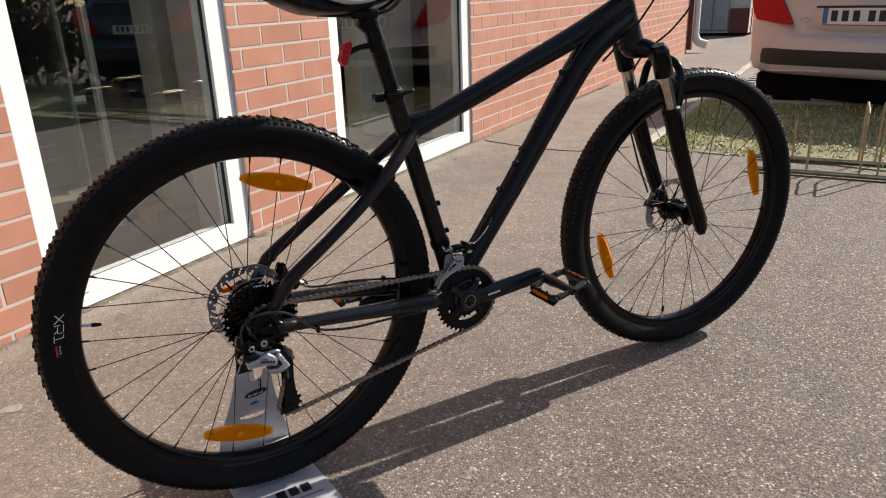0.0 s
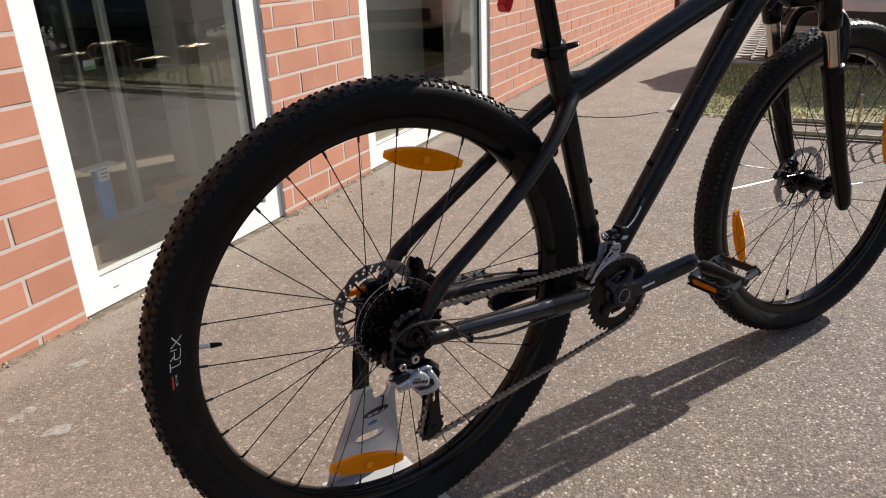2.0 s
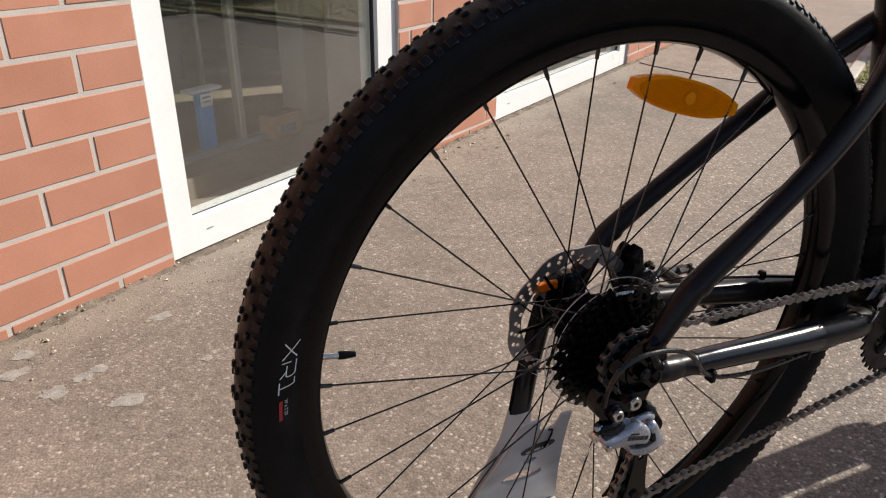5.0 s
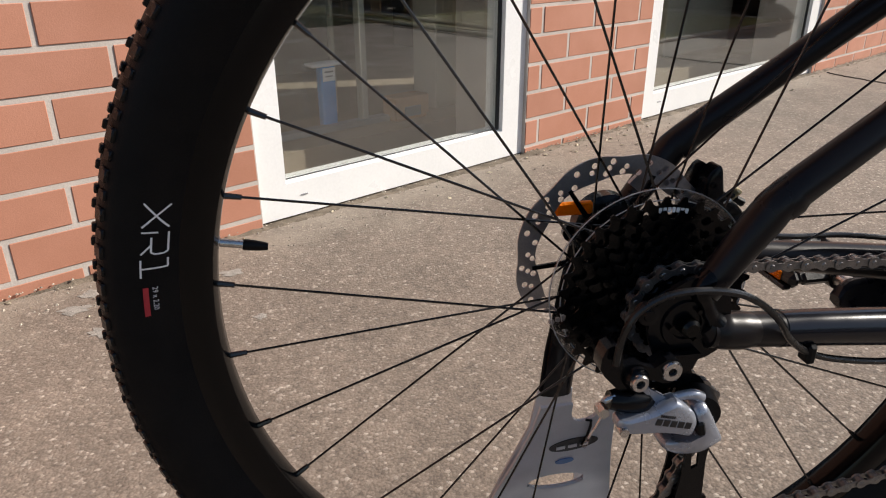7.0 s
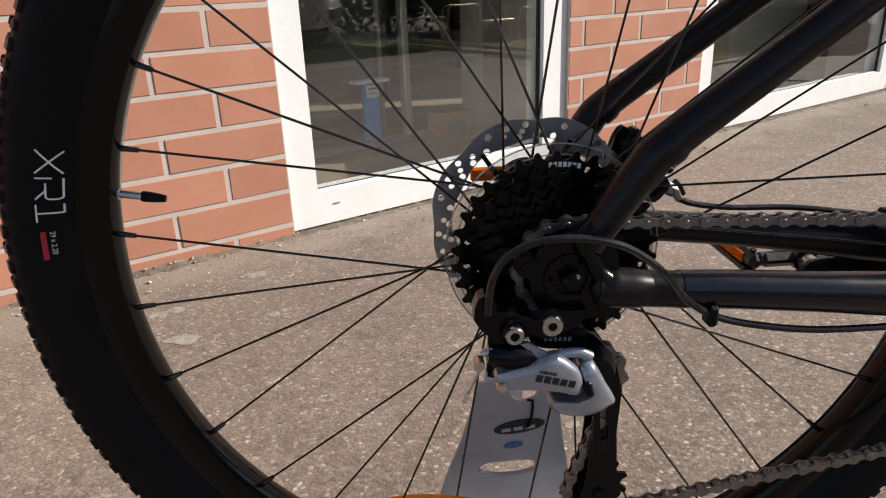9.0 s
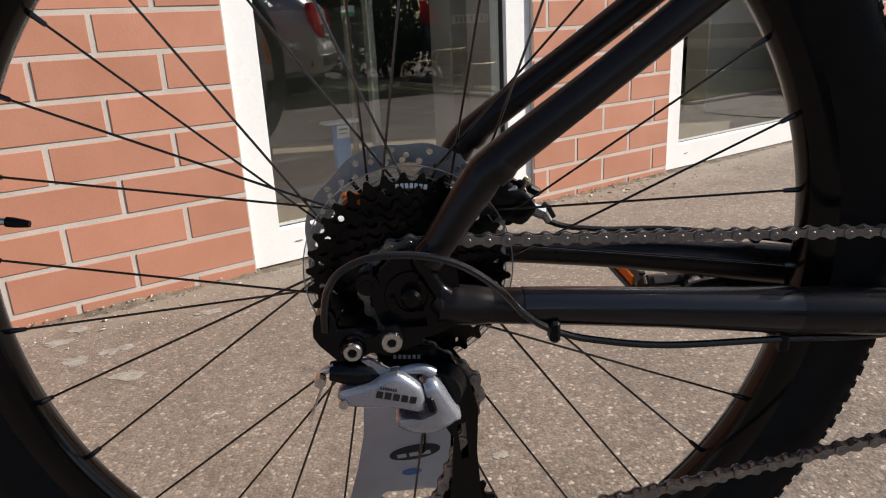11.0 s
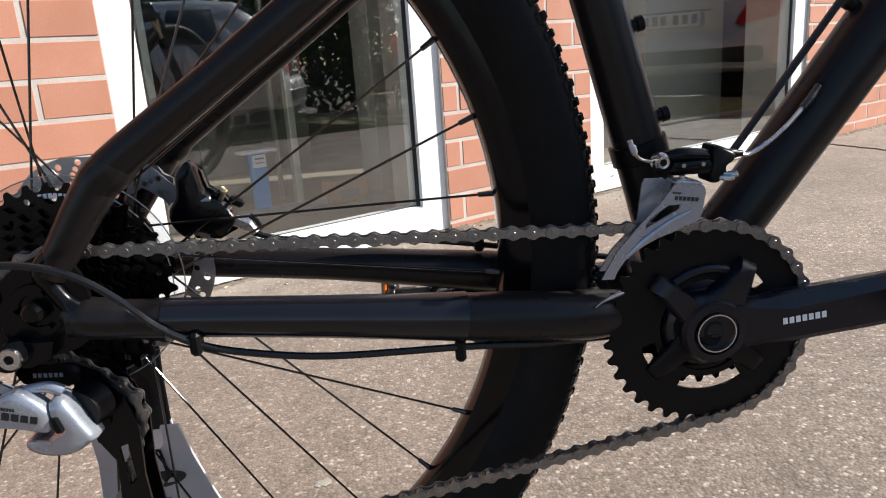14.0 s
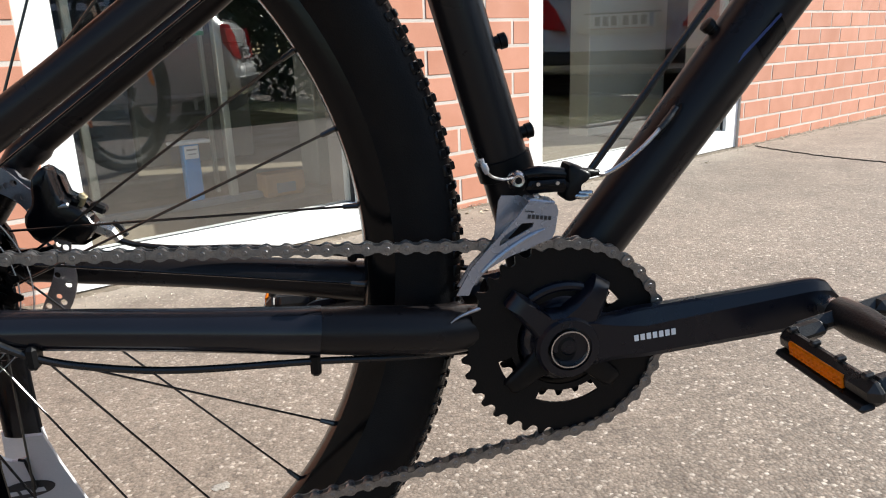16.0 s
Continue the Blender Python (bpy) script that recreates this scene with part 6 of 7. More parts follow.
part("cage_plate", Mesh().plate([inner], -0.0470, -0.0454), SILVER, fd, "silver inner cage plate")
part("cage_bridge", Mesh().box((0.4085, -0.0541, 0.4162), (0.018, 0.0165, 0.0025), 0.0008, Matrix.Translation((0.4085, 0, 0.4162)) @ spin(-8) @ Matrix.Translation((-0.4085, 0, -0.4162))), SILVER, fd)
rib = Mesh().tube(smooth([(0.4100, -0.0628, 0.3985), (0.4000, -0.0630, 0.3945), (0.390, -0.0630, 0.3890), (0.378, -0.0630, 0.3810), (0.368, -0.0628, 0.3720)], 5), lerp_list([0.0008, 0.0018, 0.0020, 0.0020, 0.0012], 5), 8)
part("cage_rib", rib, SILVER, fd)
part("print_bar", word_bars(Mesh(), 6, 0.0165, 0.0026, Matrix.Translation((0.4065, -0.0630, 0.4065)) @ spin(-8), 0.3), BLACKINK, fd, "dark printed word blocks")
part("print_bar", word_bars(Mesh(), 5, 0.006, 0.0010, Matrix.Translation((0.4000, -0.0630, 0.4108)) @ spin(-8), 0.3), BLACKINK, fd)
part("link_arm", Mesh().tube(smooth([(0.399, -0.042, 0.4305), (0.410, -0.044, 0.4318), (0.424, -0.042, 0.4300), (0.438, -0.040, 0.4285)], 4), lerp_list([0.0042, 0.0052, 0.0050, 0.0040], 4), 14), GLOSSBLACK, fd, "glossy black upper arm")
part("link_arm", Mesh().box((0.416, -0.045, 0.4235), (0.030, 0.012, 0.0085), 0.003), GLOSSBLACK, fd)
part("arm_slot", Mesh().box((0.4155, -0.0515, 0.4255), (0.022, 0.002, 0.0028), 0.0008), BLACK, fd)
block = rounded([(0.4315, 0.4365), (0.4400, 0.4345), (0.4465, 0.4310), (0.4460, 0.4265), (0.4405, 0.4225), (0.4400, 0.4155), (0.4345, 0.4115), (0.4285, 0.4140), (0.4300, 0.4240)], 3)
pl = pillow(block, -0.0480, -0.030, (0.437, 0.424), 0.004)
part("cable_stop", pl, BLACK, fd, "black moulded cable stop", angle=50)
part("stop_ferrule", Mesh().tube([(0.443, -0.040, 0.4300), (0.4495, -0.0395, 0.4292), (0.4505, -0.0395, 0.4290), (0.4545, -0.039, 0.4290)], [0.0032, 0.0032, 0.0026, 0.0022], 12), BLACK, fd)
part("pinch_bolt", Mesh().lathe([(0.0, -0.0560), (0.0018, -0.0560), (0.0024, -0.0580), (0.0040, -0.0582), (0.0056, -0.0560), (0.0060, -0.0530), (0.0060, -0.0500), (0.0, -0.0480)], 22, Matrix.Translation((0.3960, 0.0075, 0.4288))), STEEL, fd, "bright pinch bolt")
part("cable_clamp", Mesh().box((0.3965, -0.0465, 0.4275), (0.012, 0.008, 0.013), 0.003), BLACK, fd)
for p in ((0.4420, -0.0500, 0.4170), (0.4395, -0.0500, 0.4150)):
    part("limit_screw", Mesh().tube([Vector(p) + Vector((0.004, -0.002, 0.001)), Vector(p) + Vector((0.002, -0.001, 0.0005)), Vector(p) + Vector((-0.006, 0.006, 0))], [0.0016, 0.0023, 0.0018], 10), STEEL, fd)
part("rivet", Mesh().tube([(0.4062, -0.0560, 0.4165), (0.4062, -0.0560, 0.4188), (0.4062, -0.0560, 0.4191), (0.4062, -0.0560, 0.4205)], [0.0048, 0.0048, 0.0022, 0.0022], 8), STEEL, fd)
for px_ in (0.4085, 0.4215):
    part("arm_pin", Mesh().tube([(px_, -0.0535, 0.4262), (px_, -0.0500, 0.4262)], 0.0014, 8), STEEL, fd)
part("cable_end", Mesh().tube(smooth([(0.3950, -0.0480, 0.4310), (0.386, -0.0545, 0.4310), (0.3770, -0.0600, 0.4340), (0.3720, -0.0640, 0.4385)], 4), 0.0010, 8), STEEL, fd)
part("cable_tip", Mesh().tube([(0.3722, -0.0640, 0.4372), (0.3715, -0.0643, 0.4395), (0.3702, -0.0645, 0.4428), (0.3695, -0.0645, 0.4436), (0.3685, -0.0645, 0.4468)], [0.0014, 0.0023, 0.0023, 0.0016, 0.0018], 10), SILVER, fd, "silver cable end cap")
part("inner_cable", Mesh().tube(smooth([(0.4505, -0.0395, 0.4290), (0.460, -0.0368, 0.4275), (0.472, -0.0350, 0.4325), (0.484, -0.0325, 0.4400), (0.496, -0.0290, 0.4490), (0.506, -0.0245, 0.4570)], 5), 0.0015, 10), STEEL, fd, "bright inner cable")

# cables and hoses
runs = (
    ("shift_cable", [(-0.053, -0.089, 0.362), (-0.052, -0.089, 0.374), (-0.049, -0.090, 0.388), (-0.041, -0.090, 0.3995), (-0.024, -0.090, 0.4072), (-0.001, -0.090, 0.4080), (0.022, -0.089, 0.4030), (0.040, -0.087, 0.3930), (0.056, -0.085, 0.3790), (0.071, -0.080, 0.3605), (0.092, -0.0755, 0.3450), (0.121, -0.073, 0.3350), (0.172, -0.068, 0.3250), (0.2557, -0.0590, 0.3185), (0.31, -0.054, 0.3135), (0.37, -0.043, 0.308), (0.41, -0.018, 0.290), (0.445, 0.0, 0.300)], 0.0024),
    ("brake_hose", [(0.112, 0.044, 0.3850), (0.129, 0.046, 0.3785), (0.16, 0.048, 0.3735), (0.21, 0.050, 0.370), (0.270, 0.046, 0.362), (0.33, 0.040, 0.352), (0.39, 0.026, 0.344)], 0.0024),
    ("shift_cable", [(0.446, -0.034, 0.424), (0.507, -0.034, 0.506), (0.555, -0.034, 0.570), (0.622, -0.034, 0.662), (0.698, -0.034, 0.760), (0.78, -0.034, 0.85), (0.87, -0.045, 0.915), (0.94, -0.07, 0.97), (0.95, -0.13, 1.085)], 0.0026),
    ("shift_cable", [(0.503, -0.0260, 0.4545), (0.510, -0.0235, 0.4610), (0.517, -0.0200, 0.4680)], 0.0024),
    ("brake_hose", [(1.045, 0.05, 0.42), (1.02, 0.075, 0.52), (0.985, 0.085, 0.66), (0.99, 0.05, 0.76), (1.03, -0.01, 0.83), (1.065, -0.03, 0.90), (1.05, 0.0, 0.99), (0.96, 0.14, 1.085)], 0.0024),
    ("brake_hose", [(0.80, -0.030, 0.772), (0.84, -0.040, 0.81), (0.895, -0.045, 0.86), (0.945, -0.04, 0.93), (0.96, 0.03, 1.0), (0.94, 0.15, 1.085)], 0.0024),
)
for nm, pts, r in runs:
    part(nm, Mesh().tube(smooth(pts, 6), r, 10), HOSE, bike, "black outer cable housing")
for p, sz in (((0.0916, -0.0735, 0.3450), (0.007, 0.012, 0.015)), ((0.2557, -0.0575, 0.3165), (0.007, 0.010, 0.016)), ((0.285, 0.047, 0.360), (0.008, 0.010, 0.012)), ((0.571, -0.029, 0.580), (0.012, 0.012, 0.012)), ((0.622, -0.029, 0.650), (0.012, 0.012, 0.012)), ((0.69, -0.030, 0.758), (0.012, 0.012, 0.012))):
    part("cable_clip", Mesh().box(p, sz, 0.002), BLACK, bike)
DT0, DT1 = Vector((0.5948, 0, 0.5389)), Vector((0.7025, 0, 0.688))
DAX = (DT1 - DT0).normalized()
DUP = Vector((-DAX.z, 0, DAX.x))


def on_down_tube(along, deg, lift=0.0005):
    """A point on the down tube: metres from its middle, degrees up from the side that faces right."""
    r = 0.0234 + 0.0034 * along / 0.184 + lift
    return DT0 + DAX * along + (Vector((0, -1, 0)) * math.cos(radians(deg)) + DUP * math.sin(radians(deg))) * r


def tube_decal(a, b, n=10):
    """A patch between two edges of (along, degrees) pairs, bent round the tube."""
    me, rows = Mesh(), []
    for k in range(n + 1):
        f = k / n
        rows.append([on_down_tube(a[0] + (a[2] - a[0]) * g + (b[0] + (b[2] - b[0]) * g - a[0] - (a[2] - a[0]) * g) * f, a[1] + (a[3] - a[1]) * g + (b[1] + (b[3] - b[1]) * g - a[1] - (a[3] - a[1]) * g) * f) for g in np.linspace(0, 1, 7)])
    for p, q in zip(rows, rows[1:]):
        me.add(p + q, [(j, j + 1, 8 + j, 7 + j) for j in range(6)])
    return me


part("decal", tube_decal((-0.042, -34, -0.038, 8), (-0.0175, -41, -0.0127, 4)), GLOSSBLACK, bike, "gloss black decal on the down tube")
part("decal", tube_decal((-0.0667, 13, -0.064, 18), (-0.0124, -5, -0.0124, 0)), NAVYINK, bike, "dark blue stripe on the down tube")
guide = Mesh().tube(smooth([on_down_tube(a, d, 0.001) for a, d in ((-0.131, 56), (-0.120, 49), (-0.104, 43), (-0.098, 47), (-0.100, 52), (-0.112, 57), (-0.124, 60))], 5), 0.0016, 8)
guide.tube([on_down_tube(a, 52, 0.0025) for a in (-0.128, -0.112)], [0.0032, 0.0026], 10)
part("cable_port", guide, BLACK, bike, "black cable port on the down tube")

# ---- axle stand ----
stand = thing("axle_stand", (0, 0.05, 0), "light grey sheet metal bike stand under the rear axle", "bike stand")
outline = [(-0.050, 0.236), (-0.0205, 0.236), (-0.0195, 0.222), (-0.0165, 0.213), (-0.0105, 0.2085), (-0.0030, 0.2085), (0.0035, 0.213), (0.0065, 0.222), (0.0070, 0.236), (0.022, 0.236), (0.026, 0.200), (0.034, 0.150), (0.046, 0.09), (0.060, 0.03), (0.066, 0.004), (-0.092, 0.004), (-0.088, 0.04), (-0.076, 0.10), (-0.062, 0.155), (-0.053, 0.200)]
oval = [(-0.015 + 0.029 * math.cos(a), 0.1080 + 0.0125 * math.sin(a)) for a in np.linspace(0, 2 * math.pi, 33)[:-1]]
tiltm = Matrix.Translation((0.004, 0.1335, 0.0)) @ Matrix.Rotation(radians(18.5), 4, "X")
plate = part("upright", Mesh().plate([outline, oval], -0.0015, 0.0015, tiltm), STANDGREY, stand, "light grey upright with an oval slot")
part("slot_lip", Mesh().tube([tiltm @ Vector((x, -0.0015, z)) for x, z in oval[17:32]], 0.0016, 6), STANDGREY, plate)
part("badge", Mesh().plate([[(-0.0085 + 0.0235 * math.cos(a), 0.1725 + 0.0098 * math.sin(a) + 0.0035 * math.cos(a)) for a in np.linspace(0, 2 * math.pi, 33)[:-1]]], -0.0024, -0.0015, tiltm), BLACKINK, plate, "black oval badge")
part("print_bar", word_bars(Mesh(), 3, 0.034, 0.0050, tiltm @ Matrix.Translation((-0.0095, -0.0027, 0.1705)) @ spin(7), 0.25), STANDGREY, plate)
part("spot", Mesh().plate([[(-0.0125 + 0.0092 * math.cos(a), 0.1440 + 0.0044 * math.sin(a) + 0.001 * math.cos(a)) for a in np.linspace(0, 2 * math.pi, 25)[:-1]]], -0.0024, -0.0015, tiltm), BLUEINK, plate, "blue oval print")
part("hook_wire", Mesh().tube([tiltm @ Vector(p) for p in ((-0.004, -0.002, 0.2105), (0.001, -0.003, 0.2100), (0.0015, -0.004, 0.203), (0.0010, -0.004, 0.177), (-0.002, -0.004, 0.1735))], 0.0013, 8), BLACK, plate, "bent black wire hook")
leg_m = Matrix.Translation((0, 0.135, 0.0)) @ Matrix.Rotation(radians(7), 4, "X")
part("rear_leg", Mesh().plate([[(-0.031, 0.205), (0.003, 0.205), (0.006, 0.15), (0.030, 0.10), (0.055, 0.02), (0.058, 0.004), (-0.085, 0.004), (-0.08, 0.04), (-0.055, 0.11), (-0.036, 0.16)], [(-0.046, 0.090), (0.018, 0.090), (0.024, 0.050), (-0.054, 0.050)]], -0.0015, 0.0015, leg_m), STANDGREY, stand, "light grey outer leg")
part("arm", Mesh().tube([(-0.014, 0.111, 0.198), (-0.012, 0.106, 0.25), (-0.006, 0.098, 0.32), (0.0, 0.092, 0.378), (0.001, 0.092, 0.392)], [0.0165, 0.0165, 0.016, 0.015, 0.009], 18, flat=0.35), GLOSSBLACK, stand, "black axle arm")
part("hook", Mesh().tube([(0.001, 0.076, 0.374), (0.001, 0.097, 0.374)], 0.009, 16), GLOSSBLACK, stand)
part("arm_head", Mesh().lathe([(0.0, 0.052), (0.020, 0.052), (0.026, 0.056), (0.026, 0.068), (0.022, 0.073), (0.0, 0.073)], 32, Matrix.Translation((-0.002, 0, 0.392))), GLOSSBLACK, stand, "round black head of the axle arm")
part("tag", Mesh().box((-0.032, 0.052, 0.4105), (0.030, 0.005, 0.0105), 0.0015, None), ORANGE, stand, "small orange plastic tag")
base = Mesh()
bl = [(-0.094, 0.142), (-0.096, 0.02), (-0.092, -0.12), (-0.086, -0.16), (0.086, -0.16), (0.088, -0.12), (0.074, 0.02), (0.068, 0.142)]
base.plate([bl], -0.0045, -0.0015, Matrix(((1, 0, 0, 0), (0, 0, 1, 0), (0, -1, 0, 0), (0, 0, 0, 1))))
foot = part("base", base, STANDGREY, stand, "light grey base plate under the tyre")
part("print_bar", word_bars(Mesh(), 3, 0.075, 0.026, Matrix.Translation((0.012, -0.062, 0.0047)) @ Matrix.Rotation(radians(90), 4, "X"), 0.25), BLACKINK, foot, "black printed letter blocks")
part("print_bar", Mesh().box((0.03, -0.088, 0.0047), (0.07, 0.005, 0.0004)), GREYINK, foot)

# ---- parked cars ----
def car(name_label, m, paint, plate_on=True):
    """A silver estate car; own axes: x forward from the rear bumper, y to its left."""
    root = thing("parked_car", tuple(m.translation), name_label, "car", "parked cars")
    place, m = m, Matrix.Identity(4)

    def tall(z):
        return z + 0.02 if z < 0.27 else 0.29 + 1.2 * (z - 0.27) if z < 0.8 else 0.926 + 0.87 * (z - 0.8)

    def cp(nm, me, material, parent, label="", angle=35.0):
        me.v = [tuple(place @ Vector((x, y * 1.08, tall(z)))) for x, y, z in me.v]
        return part(nm, me, material, parent, label, angle=angle)

    st = (  # x, bottom, top, half width low, half width waist, half width top
        (0.00, 0.38, 0.56, 0.50, 0.52, 0.50), (0.015, 0.355, 0.595, 0.66, 0.685, 0.60), (0.04, 0.345, 0.61, 0.72, 0.745, 0.66), (0.055, 0.34, 0.80, 0.735, 0.76, 0.655),
        (0.08, 0.335, 0.96, 0.76, 0.785, 0.66), (0.16, 0.325, 1.05, 0.80, 0.825, 0.66), (0.34, 0.30, 1.30, 0.83, 0.85, 0.60), (0.52, 0.24, 1.46, 0.84, 0.865, 0.56),
        (1.0, 0.22, 1.51, 0.85, 0.875, 0.57), (2.0, 0.22, 1.53, 0.85, 0.88, 0.58), (2.6, 0.22, 1.47, 0.85, 0.88, 0.56), (3.05, 0.22, 1.16, 0.85, 0.87, 0.60),
        (3.25, 0.22, 0.99, 0.84, 0.86, 0.66), (3.8, 0.24, 0.86, 0.80, 0.82, 0.62), (4.1, 0.28, 0.70, 0.68, 0.70, 0.5), (4.2, 0.34, 0.58, 0.5, 0.52, 0.4))
    rings = []
    for x, zb, zt, wl, ww, wt in st:
        zw = min(0.93, zb + (zt - zb) * 0.72)
        half = [(0.0, zb), (wl * 0.8, zb), (wl, zb + 0.07 * (zt - zb)), (ww * 0.995, zb + (zw - zb) * 0.45), (ww, zb + (zw - zb) * 0.75), (ww * 0.965, zw), ((ww * 0.965 + wt) / 2 + 0.02, (zw + zt) / 2), (wt, zt - 0.1 * (zt - zb) * 0.5), (wt * 0.8, zt - 0.01), (0.0, zt)]
        ring = [(x, y, z) for y, z in half] + [(x, -y, z) for y, z in half[-2:0:-1]]
        rings.append(ring)
    body = Mesh()
    n = len(rings[0])
    for a, b in zip(rings, rings[1:]):
        body.add(a + b, [(j, (j + 1) % n, n + (j + 1) % n, n + j) for j in range(n)], m)
    body.add(rings[0], [tuple(range(n))], m)
    body.add(rings[-1], [tuple(range(n))], m)
    cp("body", body, paint, root, angle=50)
    # bumper: a swept beam with a black rubbing strip
    def sweep(prof, inset=0.0, reach=0.74):
        me = Mesh()
        rows = []
        for k in range(25):
            f = -1 + 2 * k / 24
            y = f * reach
            x = 0.30 * max(0.0, abs(f) - 0.62) ** 2 * 3.2 + 0.035 * f * f
            rows.append([(x + px, y, z) for px, z in prof])
        q = len(prof)
        for a, b in zip(rows, rows[1:]):
            me.add(a + b, [(j, (j + 1) % q, q + (j + 1) % q, q + j) for j in range(q)], m)
        me.add(rows[0], [tuple(range(q))], m)
        me.add(rows[-1], [tuple(range(q))], m)
        return me

    cp("bumper", sweep([(0.06, 0.335), (-0.005, 0.340), (-0.035, 0.362), (-0.045, 0.38), (-0.050, 0.45), (-0.045, 0.52), (-0.02, 0.57), (0.02, 0.592), (0.09, 0.592), (0.09, 0.335)]), paint, root, "body coloured rear bumper", angle=50)
    cp("bumper_strip", sweep([(-0.040, 0.398), (-0.056, 0.405), (-0.060, 0.45), (-0.056, 0.492), (-0.040, 0.500)], reach=0.79), CARBLACK, root, "black rubbing strip on the bumper", angle=50)
    lip = Mesh().tube(smooth([m @ Vector(p) for p in ((0.10, 0.70, 0.352), (-0.022, 0.52, 0.362), (-0.045, 0.30, 0.372), (-0.046, 0.2, 0.372))], 5), 0.006, 8)
    cp("bumper_crease", lip, paint, root)
    cp("underside", Mesh().box((2.1, 0, 0.245), (3.9, 1.5, 0.17), 0.02, m), UNDER, root, "underside, coloured near black for the shade below the car")
    # tailgate with its lower edge
    gate = Mesh()
    rows = []
    for z, x, w in ((0.606, 0.028, 0.47), (0.63, 0.012, 0.50), (0.70, 0.018, 0.50), (0.80, 0.040, 0.52), (0.93, 0.065, 0.57), (1.02, 0.115, 0.60)):
        rows.append([(x + 0.045 * (f * f) + 0.02 * f**4, w * f, z) for f in np.linspace(-1, 1, 13)])
    for a, b in zip(rows, rows[1:]):
        gate.add(a + b, [(j, j + 1, 14 + j, 13 + j) for j in range(12)], m)
    back_rows = [[(x + 0.06, y, z) for x, y, z in r] for r in (rows[0], rows[-1])]
    gate.add(rows[0] + back_rows[0], [(j, j + 1, 14 + j, 13 + j) for j in range(12)], m)
    g = cp("tailgate", gate, paint, root, "tailgate in the body colour", angle=50)
    if plate_on:
        pl = Mesh().box((0.008, 0.0, 0.697), (0.012, 0.52, 0.10), 0.003, m)
        p = cp("number_plate", pl, PLATE, g, "white number plate with a blue band")
        for y in (0.175, 0.105, 0.035, -0.06, -0.125, -0.19):
            cp("plate_bar", Mesh().box((0.0012, y, 0.70), (0.002, 0.042, 0.062), 0, m), BLACKINK, g)
        cp("plate_band", Mesh().box((0.0008, 0.235, 0.70), (0.002, 0.034, 0.092), 0, m), BLUEINK, g, "blue band of the plate")
        cp("plate_band", Mesh().box((0.0, 0.0, 0.648), (0.004, 0.50, 0.005), 0, m), REDINK, g)
        cp("plate_recess", Mesh().box((0.014, 0.0, 0.752), (0.03, 0.60, 0.012), 0.003, m), CARBLACK, g, "dark handle recess above the plate")
        mark = Mesh().tube([m @ Vector((-0.006 + 0.012, y, z)) for y, z in ((0.40, 0.675), (0.37, 0.69), (0.345, 0.685), (0.33, 0.672))], 0.004, 6)
        mark.tube([m @ Vector((0.006, y, z)) for y, z in ((0.41, 0.660), (0.325, 0.662))], 0.003, 6)
        cp("emblem", mark, STEEL, g, "small chrome emblem")
    win = Mesh()
    win.add([(0.135, 0.56, 1.05), (0.135, -0.56, 1.05), (0.44, -0.50, 1.41), (0.44, 0.50, 1.41), (0.16, 0.56, 1.03), (0.16, -0.56, 1.03), (0.46, -0.50, 1.39), (0.46, 0.50, 1.39)], [(0, 1, 2, 3), (0, 1, 5, 4), (1, 2, 6, 5), (2, 3, 7, 6), (3, 0, 4, 7)], m)
    cp("rear_window", win, CARGLASS, root, "dark rear window")
    for s in (-1, 1):
        lamp = Mesh()
        rows = []
        for z, y0, y1 in ((0.646, 0.46, 0.50), (0.675, 0.475, 0.735), (0.72, 0.505, 0.775), (0.80, 0.56, 0.80), (0.87, 0.61, 0.805), (0.93, 0.66, 0.80), (0.98, 0.69, 0.78)):
            row = []
            for f in np.linspace(0, 1, 7):
                y = y0 + (y1 - y0) * f
                x = 0.035 + 0.11 * (z - 0.62) + 0.55 * max(0.0, y - 0.55) ** 1.7
                row.append((x - 0.034, s * y, z))
            rows.append(row)
        for a, b in zip(rows, rows[1:]):
            lamp.add(a + b, [(j, j + 1, 8 + j, 7 + j) for j in range(6)], m)
        edge = [r[0] for r in rows] + [r[-1] for r in rows[::-1]]
        deep = [(x + 0.05, y, z) for x, y, z in edge]
        k = len(edge)
        lamp.add(edge + deep, [(j, (j + 1) % k, k + (j + 1) % k, k + j) for j in range(k)], m)
        cp("tail_light", lamp, RED, root, "red tail light", angle=50)
        for x0, x1, t0, t1 in ((0.62, 1.20, 0.72, 1.16), (1.26, 2.05, 1.22, 2.0), (2.11, 2.95, 2.06, 2.62)):
            w = Mesh()
            q = [(x0, 0.845, 0.985), (x1, 0.855, 0.985), (t1, 0.652, 1.38), (t0, 0.645, 1.37)]
            q = [(x, s * y, z) for x, y, z in q]
            w.add(q + [(x, y * 0.96, z) for x, y, z in q], [(0, 1, 2, 3), (0, 1, 5, 4), (1, 2, 6, 5), (2, 3, 7, 6), (3, 0, 4, 7)], m)
            cp("side_window", w, CARGLASS, root, "dark side window")
        for x in (0.80, 3.40):
            wm = place @ Matrix.Translation((x, s * 0.78, 0.31))
            tyre = Mesh().lathe([(0.20, -0.09), (0.29, -0.095), (0.31, -0.06), (0.31, 0.06), (0.29, 0.095), (0.20, 0.09)], 40, wm, closed=True)
            wl = part("wheel", tyre, TYRE, root, "black car tyre")
            face = Mesh().lathe([(0.0, s * 0.075), (0.05, s * 0.08), (0.055, s * 0.065), (0.15, s * 0.06), (0.18, s * 0.085), (0.205, s * 0.085), (0.205, s * 0.0), (0.0, s * 0.0)], 40, wm)
